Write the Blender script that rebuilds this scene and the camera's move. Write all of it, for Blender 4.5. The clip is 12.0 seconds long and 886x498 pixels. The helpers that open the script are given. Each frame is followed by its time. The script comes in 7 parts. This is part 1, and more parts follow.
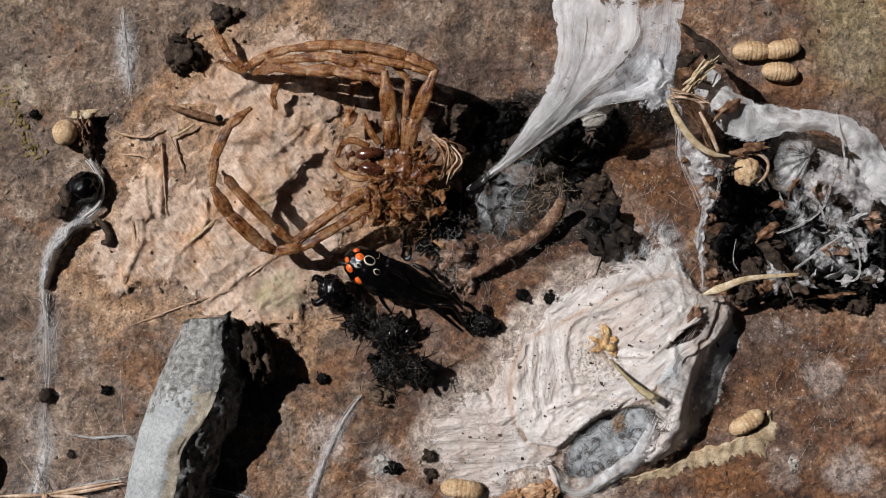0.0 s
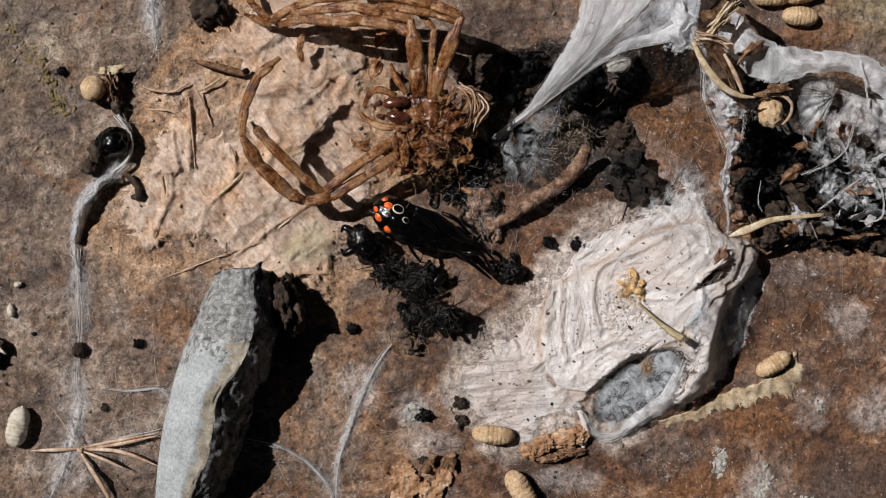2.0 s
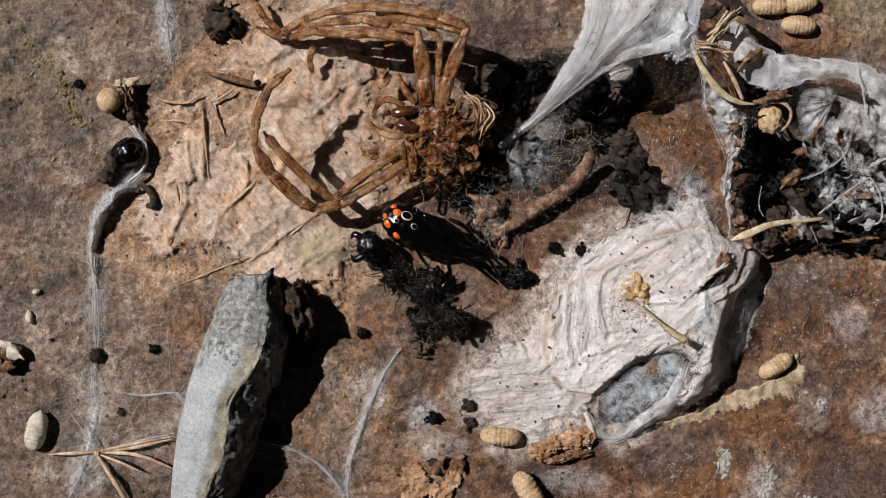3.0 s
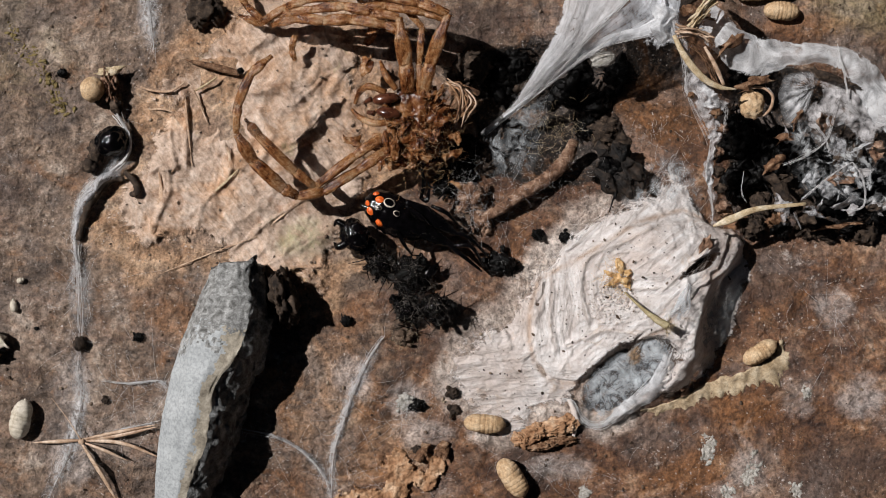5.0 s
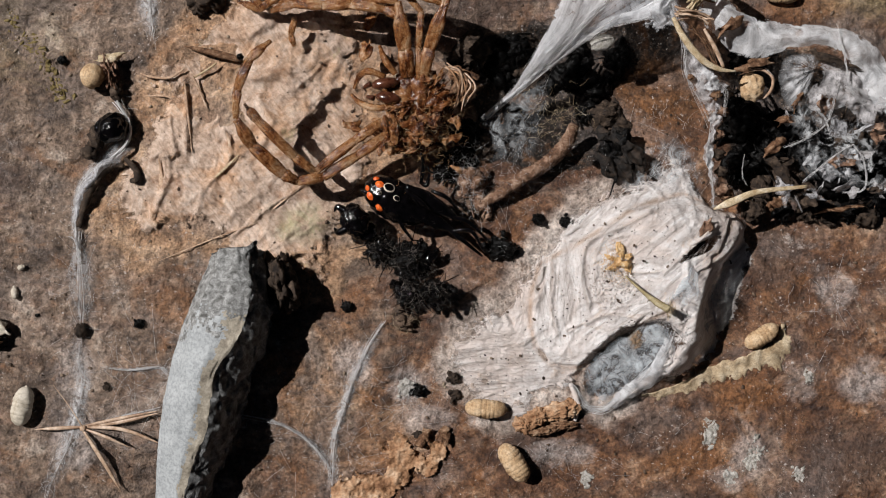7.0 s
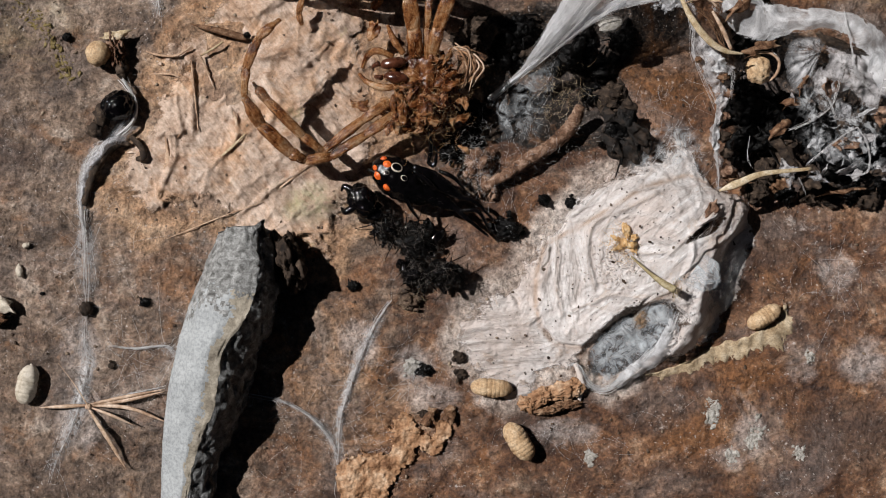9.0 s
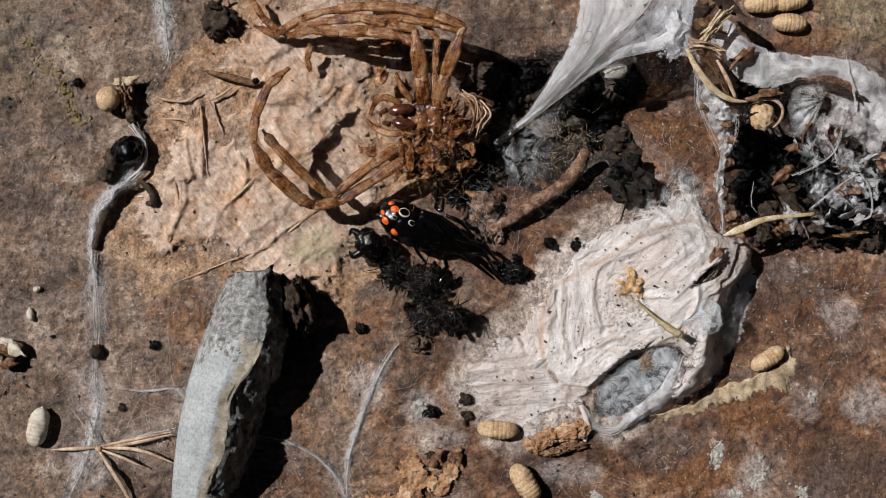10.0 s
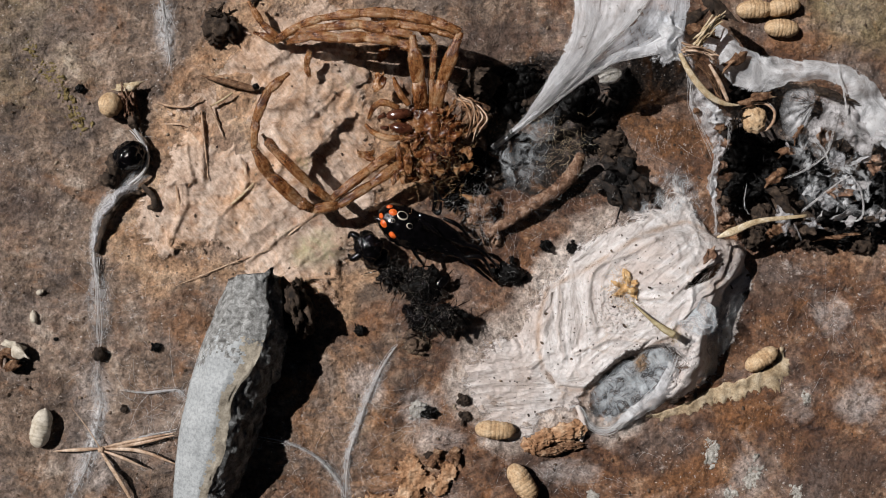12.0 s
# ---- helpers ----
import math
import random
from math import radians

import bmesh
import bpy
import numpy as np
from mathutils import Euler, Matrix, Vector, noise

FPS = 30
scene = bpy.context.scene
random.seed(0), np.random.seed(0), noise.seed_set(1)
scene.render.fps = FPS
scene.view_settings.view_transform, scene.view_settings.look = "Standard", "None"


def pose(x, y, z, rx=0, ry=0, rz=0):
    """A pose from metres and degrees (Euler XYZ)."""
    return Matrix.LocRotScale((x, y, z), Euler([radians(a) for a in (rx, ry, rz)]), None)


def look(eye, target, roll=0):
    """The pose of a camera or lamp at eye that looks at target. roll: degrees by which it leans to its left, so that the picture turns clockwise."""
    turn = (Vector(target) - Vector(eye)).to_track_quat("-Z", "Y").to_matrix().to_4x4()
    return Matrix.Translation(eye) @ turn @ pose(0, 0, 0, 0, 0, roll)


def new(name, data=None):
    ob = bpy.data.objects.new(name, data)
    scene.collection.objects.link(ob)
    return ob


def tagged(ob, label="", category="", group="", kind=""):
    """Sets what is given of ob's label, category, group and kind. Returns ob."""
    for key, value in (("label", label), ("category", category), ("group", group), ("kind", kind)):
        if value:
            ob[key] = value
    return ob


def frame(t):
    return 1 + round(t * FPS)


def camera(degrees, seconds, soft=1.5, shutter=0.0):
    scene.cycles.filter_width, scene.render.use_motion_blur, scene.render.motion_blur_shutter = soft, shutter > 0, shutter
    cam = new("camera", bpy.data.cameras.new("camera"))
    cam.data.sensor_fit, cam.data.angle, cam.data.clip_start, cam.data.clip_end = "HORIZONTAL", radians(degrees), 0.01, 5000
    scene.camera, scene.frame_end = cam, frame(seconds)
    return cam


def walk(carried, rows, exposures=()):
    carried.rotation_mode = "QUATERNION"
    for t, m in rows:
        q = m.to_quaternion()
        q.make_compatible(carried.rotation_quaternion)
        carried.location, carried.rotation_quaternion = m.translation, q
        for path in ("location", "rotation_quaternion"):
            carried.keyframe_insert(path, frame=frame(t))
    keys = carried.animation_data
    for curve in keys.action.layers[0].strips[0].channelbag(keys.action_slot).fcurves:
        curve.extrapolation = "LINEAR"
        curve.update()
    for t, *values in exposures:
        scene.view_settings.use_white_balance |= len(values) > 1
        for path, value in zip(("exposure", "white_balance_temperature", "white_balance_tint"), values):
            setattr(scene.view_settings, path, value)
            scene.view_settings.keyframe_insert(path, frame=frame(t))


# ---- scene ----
# Lengths are written in millimetres and turned into metres.
MM = 0.001
cam = camera(40.0, 12.0, soft=1.0)
PATH = [
    (0.0, 1.45, 8.51, 145.34, -0.469, -0.674, 1.548),
    (0.5, -5.27, 3.98, 144.71, -0.302, -0.529, 1.124),
    (1, -3.44, 2.81, 145.04, -0.288, -0.335, 0.869),
    (1.5, -3.23, 2.21, 144.51, -0.252, -0.649, 0.785),
    (2, -2.43, 2.94, 146.65, -0.690, -0.954, 0.509),
    (2.5, -2.26, 2.65, 148.96, -0.174, -0.728, 0.302),
    (4.5, -1.18, -0.94, 150.65, 0.238, -0.245, -0.023),
    (5, 0.77, -0.14, 150.00, 0.191, -0.131, -0.038),
    (5.5, 0.00, -0.00, 150.78, 0.000, -0.000, -0.000),
    (6, 1.62, -1.39, 150.10, 0.145, 0.103, -0.235),
    (6.5, 1.23, -1.59, 149.58, 0.079, 0.182, -0.261),
    (7, 1.54, -2.12, 149.83, 0.248, 0.187, -0.305),
    (7.2, 1.55, -1.43, 149.94, 0.285, 0.434, -0.207),
    (8.8, -2.90, 0.32, 150.07, -1.831, -1.308, -0.025),
    (9, -2.42, -2.51, 150.34, -0.543, -1.038, -0.025),
    (9.5, -2.89, 0.24, 150.12, -0.548, -1.110, -0.104),
    (10, -3.74, 2.60, 151.78, -0.449, -1.206, -0.062),
    (10.5, -4.65, 3.73, 152.57, -0.186, -1.055, 0.020),
    (11, -5.69, 3.56, 152.34, -0.034, -0.959, -0.153),
    (11.5, -7.17, 3.22, 154.18, -0.426, -1.419, -0.087),
    (12, -3.59, 1.63, 153.87, 0.049, -1.243, -0.214),
]
walk(cam, [(t, pose(x * MM, y * MM, z * MM, rx, ry, rz)) for t, x, y, z, rx, ry, rz in PATH])

# ---------------------------------------------------------------- light
SUN_EL, SUN_DIR = 50.0, (-0.90, 0.43)
sun = new("sun", bpy.data.lights.new("sun", "SUN"))
sun.data.energy, sun.data.angle, sun.data.color = 5.0, radians(0.55), (1.0, 0.952, 0.93)
sun.matrix_world = look((SUN_DIR[0], SUN_DIR[1], math.tan(radians(SUN_EL))), (0, 0, 0))
world = bpy.data.worlds.new("sky")
scene.world = world
world.use_nodes = True
sky = world.node_tree.nodes.new("ShaderNodeTexSky")
sky.sky_type, sky.sun_disc = "NISHITA", False
sky.sun_elevation, sky.sun_rotation = radians(SUN_EL), math.atan2(SUN_DIR[0], SUN_DIR[1])
world.node_tree.nodes["Background"].inputs["Strength"].default_value = 0.0035
world.node_tree.links.new(sky.outputs[0], world.node_tree.nodes["Background"].inputs["Color"])
scene.view_settings.exposure = -0.02


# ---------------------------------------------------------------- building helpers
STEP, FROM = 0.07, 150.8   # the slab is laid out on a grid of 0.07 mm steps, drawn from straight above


def at(u, v, h=0.0):
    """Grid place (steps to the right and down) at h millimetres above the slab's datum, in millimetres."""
    k = STEP * (1 - h / FROM)
    return np.array(((u - 784) * k, (441 - v) * k, h))


def lattice(ix, iy, seed):
    n = (ix * 374761393 + iy * 668265263 + seed * 974634535) & 0xFFFFFFFF
    n = ((n ^ (n >> 13)) * 1274126177) & 0xFFFFFFFF
    return ((n ^ (n >> 16)) & 0xFFFF) / 65535.0


def ripple(x, y, size, seed):
    """Smooth noise from -1 to 1 with features of the given size."""
    x, y = np.asarray(x, float) / size, np.asarray(y, float) / size
    ix, iy = np.floor(x).astype(np.int64), np.floor(y).astype(np.int64)
    fx, fy = x - ix, y - iy
    fx, fy = fx * fx * fx * (fx * (fx * 6 - 15) + 10), fy * fy * fy * (fy * (fy * 6 - 15) + 10)
    a, b = lattice(ix, iy, seed), lattice(ix + 1, iy, seed)
    c, d = lattice(ix, iy + 1, seed), lattice(ix + 1, iy + 1, seed)
    return 2 * (a + (b - a) * fx + (c - a) * fy + (a - b - c + d) * fx * fy) - 1


def layers(x, y, size, seed, octaves=4, gain=0.5):
    return sum(gain ** i * ripple(x, y, size / 2 ** i, seed + i) for i in range(octaves))


def smooth(a, b, x):
    t = np.clip((np.asarray(x, float) - a) / (b - a), 0, 1)
    return t * t * (3 - 2 * t)


def inside(outline, x, y):
    """Signed distance to an outline in millimetres (positive inside)."""
    x, y = np.asarray(x, float), np.asarray(y, float)
    best, odd = np.full(x.shape, 1e9), np.zeros(x.shape, bool)
    for (x0, y0), (x1, y1) in zip(outline, outline[1:] + outline[:1]):
        dx, dy = x1 - x0, y1 - y0
        t = np.clip(((x - x0) * dx + (y - y0) * dy) / (dx * dx + dy * dy + 1e-12), 0, 1)
        best = np.minimum(best, np.hypot(x - x0 - t * dx, y - y0 - t * dy))
        odd ^= ((y0 > y) != (y1 > y)) & (x < dx * (y - y0) / (dy if abs(dy) > 1e-12 else 1e-12) + x0)
    return np.where(odd, best, -best)


def ring(*uv):
    return [tuple(at(u, v)[:2]) for u, v in uv]


def curve(points, n):
    """n places along a smooth curve through the given places."""
    p = np.array([np.asarray(q, float) for q in points])
    if len(p) == 2:
        p = np.array([p[0], (p[0] + p[1]) / 2, p[1]])
    q = np.vstack([2 * p[0] - p[1], p, 2 * p[-1] - p[-2]])
    t = np.linspace(0, len(p) - 1, n)
    i = np.minimum(t.astype(int), len(p) - 2)
    f = (t - i)[:, None]
    a, b, c, d = q[i], q[i + 1], q[i + 2], q[i + 3]
    return 0.5 * (2 * b + (c - a) * f + (2 * a - 5 * b + 4 * c - d) * f * f + (3 * b - a - 3 * c + d) * f ** 3)


class Shape:
    """Vertices and faces of one mesh, in millimetres."""

    def __init__(self):
        self.v, self.f, self.uv = [], [], []

    def add(self, verts, faces, uvs=None):
        base = len(self.v)
        self.v.extend(np.asarray(verts, float).tolist())
        self.f.extend([tuple(i + base for i in f) for f in faces])
        self.uv.extend(uvs if uvs is not None else [(0.0, 0.0)] * len(verts))
        return self


def grid_faces(n, m, closed=False):
    """Faces of n rows of m vertices."""
    k = m if closed else m - 1
    return [(i * m + j, i * m + (j + 1) % m, (i + 1) * m + (j + 1) % m, (i + 1) * m + j) for i in range(n - 1) for j in range(k)]


def tube(points, radii, n=16, sides=8, flat=1.0, rough=0.0, seed=0, shape=None, caps=True):
    """A tapering tube through the points; flat: its height over its width; rough: uneven wall, as a share of its radius."""
    shape = shape or Shape()
    p = curve(points, n)
    r = np.interp(np.linspace(0, 1, n), np.linspace(0, 1, len(radii)), radii)
    rng = np.random.RandomState(seed)
    tang = np.gradient(p, axis=0)
    tang = tang / (np.linalg.norm(tang, axis=1)[:, None] + 1e-9)
    side = np.stack([tang[:, 1], -tang[:, 0], np.zeros(n)], 1)
    size = np.linalg.norm(side, axis=1)[:, None]
    side = np.where(size > 1e-3, side / np.maximum(size, 1e-9), np.array((1.0, 0, 0)))
    up = np.cross(side, tang)
    a = 2 * math.pi * np.arange(sides) / sides
    w = r[:, None] * (1 + rough * rng.uniform(-1, 1, (n, sides)))
    verts = (p[:, None] + w[..., None] * (np.cos(a)[None, :, None] * side[:, None] + flat * np.sin(a)[None, :, None] * up[:, None])).reshape(-1, 3)
    uvs = [(q, k / sides) for q in np.linspace(0, 1, n).tolist() for k in range(sides)]
    faces = grid_faces(n, sides, True)
    if caps:
        faces += [tuple(range(sides))[::-1], tuple((n - 1) * sides + j for j in range(sides))]
    return shape.add(verts, faces, uvs)


def lump(centre, radii, rough=0.15, size=0.5, seed=0, detail=3, turn=0.0, tilt=0.0, shape=None, squash=None):
    """An uneven rounded lump; turn: degrees about the upright axis; squash: flattens below this share of its height."""
    shape = shape or Shape()
    bm = bmesh.new()
    bmesh.ops.create_icosphere(bm, subdivisions=detail, radius=1.0)
    off = Vector((seed * 3.7, seed * 1.3, seed * 2.1))
    m = Euler((0, radians(tilt), radians(turn))).to_matrix()
    verts = []
    for v in bm.verts:
        q = v.co.copy()
        k = 1 + rough * (noise.noise(q / size + off) + 0.5 * noise.noise(q / size * 2.3 + off) + 0.25 * noise.noise(q / size * 5.1 + off))
        q = q * k
        if squash is not None:
            q.z = max(q.z, -squash)
        w = m @ Vector((q.x * radii[0], q.y * radii[1], q.z * radii[2]))
        verts.append(np.array(centre) + np.array(w))
    faces = [tuple(v.index for v in f.verts) for f in bm.faces]
    bm.free()
    return shape.add(verts, faces)


def loft(curves, n, m, ruffle=0.0, size=2.0, seed=0, shape=None, holes=0.0, thick=0.0):
    """A sheet across several curves (each a list of places): n vertices along a curve, m across them. holes: share of small torn gaps."""
    shape = shape or Shape()
    lines = np.array([curve(c, n) for c in curves])
    rows = np.array([curve(lines[:, i], m) for i in range(n)])      # n, m, 3
    if ruffle:
        rows = rows.copy()
        rows[..., 2] += ruffle * layers(rows[..., 0], rows[..., 1], size, seed, 3)
        rows[..., 0] += 0.4 * ruffle * layers(rows[..., 0], rows[..., 1], size, seed + 9, 3)
    uvs = [(i / (n - 1), j / (m - 1)) for i in range(n) for j in range(m)]
    verts = rows.reshape(-1, 3)
    faces = grid_faces(n, m)
    if holes:
        mid = np.array([verts[list(f)].mean(0) for f in faces])
        keep = layers(mid[:, 0], mid[:, 1], size * 0.6, seed + 31, 3) > -1.2 + 1.6 * holes
        faces = [f for f, k in zip(faces, keep) if k]
    shape.add(verts, faces, uvs)
    shape.rows = rows
    return shape


def threads(rows, count, radius=0.02, lift=0.15, drift=0.2, seed=0, shape=None, span=(0.2, 1.0), wander=0.06):
    """Fine silk threads that run along a lofted sheet."""
    shape = shape or Shape()
    rng = np.random.RandomState(seed)
    n, m, _ = rows.shape
    for _ in range(count):
        a, b = rng.uniform(0, m - 1, 2)
        b = a + (b - a) * drift
        length = rng.uniform(*span)
        s0 = rng.uniform(0, 1 - length)
        pts = []
        h0, h1 = rng.uniform(-0.3, 1, 2) * lift
        sway = np.cumsum(rng.normal(0, wander, (10, 3)), axis=0) * np.array((1, 1, 0.4))
        sway -= np.linspace(0, 1, 10)[:, None] * sway[-1]
        turn = 0
        for t in np.linspace(0, 1, 10):
            i = (s0 + t * length) * (n - 1)
            j = np.clip(a + (b - a) * t, 0, m - 1.001)
            i0, j0 = min(int(i), n - 2), int(j)
            fi, fj = i - i0, j - j0
            q = (rows[i0, j0] * (1 - fi) * (1 - fj) + rows[i0 + 1, j0] * fi * (1 - fj) + rows[i0, j0 + 1] * (1 - fi) * fj + rows[i0 + 1, j0 + 1] * fi * fj)
            pts.append(q + sway[turn] + np.array((0, 0, 0.02 + h0 + (h1 - h0) * t)))
            turn += 1
        tube(pts, [radius * rng.uniform(0.5, 1.3)] * 2, n=16, sides=3, shape=shape, caps=False)
    return shape


def wisps(centre, spread, count, length, radius, seed=0, shape=None, lie=0.5, bend=0.4):
    """Short hairs or fibres that stand about a place in all directions."""
    shape = shape or Shape()
    rng = np.random.RandomState(seed)
    for _ in range(count):
        c = np.array(centre) + rng.normal(0, 1, 3) * np.array(spread)
        d = rng.normal(0, 1, 3) * np.array((1, 1, lie))
        d /= np.linalg.norm(d)
        w = rng.normal(0, bend, 3) * length
        k = length * rng.uniform(0.4, 1.2)
        w2 = rng.normal(0, bend, 3) * length
        tube([c, c + d * k * 0.35 + w * 0.35, c + d * k * 0.7 + w * 0.5 + w2 * 0.3, c + d * k + w2 * 0.7], [radius, radius, radius * 0.8, radius * 0.4], n=9, sides=3, shape=shape, caps=False)
    return shape


def solid(name, shape, material, base, parent=None, label="", flat=False):
    """Links a shape as one mesh object whose origin is base (millimetres, world)."""
    me = bpy.data.meshes.new(name)
    v = (np.array(shape.v) - np.array(base)) * MM
    me.from_pydata(v.tolist(), [], shape.f)
    layer = me.uv_layers.new(name="UVMap")
    loops = np.empty(len(me.loops), np.int32)
    me.loops.foreach_get("vertex_index", loops)
    layer.data.foreach_set("uv", np.array(shape.uv, np.float32)[loops].ravel())
    me.polygons.foreach_set("use_smooth", [not flat] * len(me.polygons))
    me.materials.append(material)
    ob = new(name, me)
    if parent is None:
        ob.location = np.array(base) * MM
    else:
        ob.parent = parent
        if label:
            ob["label"] = label
    return ob


def one(name, shape, material, label, category, group="", kind="", flat=False):
    """A thing of a single mesh; its origin lies at the middle of its underside."""
    v = np.array(shape.v)
    base = (*((v[:, :2].min(0) + v[:, :2].max(0)) / 2), v[:, 2].min())
    return tagged(solid(name, shape, material, base, flat=flat), label, category, group, kind)


MANY = {"threads", "web_threads", "veil_threads", "fan_threads", "sheet_threads", "tatter_threads", "film_threads", "side_threads", "fibres", "hairs", "neck_hairs", "leg_hairs", "body_hairs", "bristles", "silk_cord", "hem", "fringe", "strand"}


class Thing:
    """An Empty at a base with parts under it."""

    def __init__(self, name, base, label, category, group=""):
        self.base = np.array(base, float)
        self.ob = tagged(new(name), label, category, group)
        self.ob.empty_display_size = 0.002
        self.ob.location = self.base * MM

    def part(self, name, shape, material, label="", under=None, flat=False):
        ob = solid(name, shape, material, self.base, under or self.ob, label, flat)
        if name in MANY:
            ob["kind"] = "stuff"
        return ob


# ---------------------------------------------------------------- materials
def nodes_of(name):
    m = bpy.data.materials.new(name)
    m.use_nodes = True
    t = m.node_tree
    return m, t, t.nodes["Principled BSDF"]


def link(t, a, b):
    t.links.new(a, b)


def noise_node(t, vector, scale, detail=6.0, rough=0.6, distortion=0.0):
    n = t.nodes.new("ShaderNodeTexNoise")
    n.inputs["Scale"].default_value, n.inputs["Detail"].default_value = scale, detail
    n.inputs["Roughness"].default_value, n.inputs["Distortion"].default_value = rough, distortion
    if vector is not None:
        link(t, vector, n.inputs["Vector"])
    return n.outputs["Fac"]


def ramp_node(t, fac, stops):
    r = t.nodes.new("ShaderNodeValToRGB")
    e = r.color_ramp.elements
    while len(e) < len(stops):
        e.new(0.5)
    for k, (p, c) in zip(e, stops):
        k.position, k.color = p, (*c, 1) if len(c) == 3 else c
    link(t, fac, r.inputs["Fac"])
    return r.outputs["Color"]


def mix_node(t, fac, a, b, blend="MIX"):
    m = t.nodes.new("ShaderNodeMix")
    m.data_type, m.blend_type = "RGBA", blend
    for s, value in ((m.inputs[0], fac), (m.inputs[6], a), (m.inputs[7], b)):
        if isinstance(value, bpy.types.NodeSocket):
            link(t, value, s)
        else:
            s.default_value = value if isinstance(value, (int, float)) else (*value, 1)
    return m.outputs[2]


def math_node(t, op, a, b=0.0, clamp=False):
    m = t.nodes.new("ShaderNodeMath")
    m.operation, m.use_clamp = op, clamp
    for s, value in zip(m.inputs, (a, b)):
        if isinstance(value, bpy.types.NodeSocket):
            link(t, value, s)
        else:
            s.default_value = value
    return m.outputs[0]


def bump_node(t, shader, height, strength, distance):
    b = t.nodes.new("ShaderNodeBump")
    b.inputs["Strength"].default_value, b.inputs["Distance"].default_value = strength, distance
    link(t, height, b.inputs["Height"])
    link(t, b.outputs[0], shader.inputs["Normal"])


def coords(t, kind="Object"):
    return t.nodes.new("ShaderNodeTexCoord").outputs[kind]


def attribute(t, name):
    a = t.nodes.new("ShaderNodeAttribute")
    a.attribute_name = name
    return a.outputs["Fac"]


def scaled(t, vector, s):
    m = t.nodes.new("ShaderNodeMapping")
    m.inputs["Scale"].default_value = s
    link(t, vector, m.inputs["Vector"])
    return m.outputs[0]


def plain(name, stops, size, rough=0.7, fine=0.25, bump=0.4, depth=0.1, spec=0.3, through_light=0.0):
    """A mottled solid surface: stops are colours for a noise of that size in millimetres, with finer grain over it."""
    m, t, s = nodes_of(name)
    v = coords(t)
    n1 = noise_node(t, v, 1000 / size, 8, 0.65, 0.4)
    n2 = noise_node(t, v, 1000 / (size * 0.17), 4, 0.7)
    c = ramp_node(t, n1, [(0.5 + (p - 0.5) * 0.55, k) for p, k in stops])
    c = mix_node(t, fine, c, ramp_node(t, n2, [(0.36, (0.2, 0.2, 0.2)), (0.58, (1.1, 1.1, 1.1))]), "MULTIPLY")
    link(t, c, s.inputs["Base Color"])
    s.inputs["Roughness"].default_value, s.inputs["Specular IOR Level"].default_value = rough, spec
    bump_node(t, s, math_node(t, "ADD", n1, math_node(t, "MULTIPLY", n2, 0.5)), bump, depth * MM)
    if through_light:
        tr, mx = t.nodes.new("ShaderNodeBsdfTranslucent"), t.nodes.new("ShaderNodeMixShader")
        link(t, c, tr.inputs["Color"])
        mx.inputs[0].default_value = through_light
        link(t, s.outputs[0], mx.inputs[1]), link(t, tr.outputs[0], mx.inputs[2])
        link(t, mx.outputs[0], t.nodes["Material Output"].inputs["Surface"])
    return m


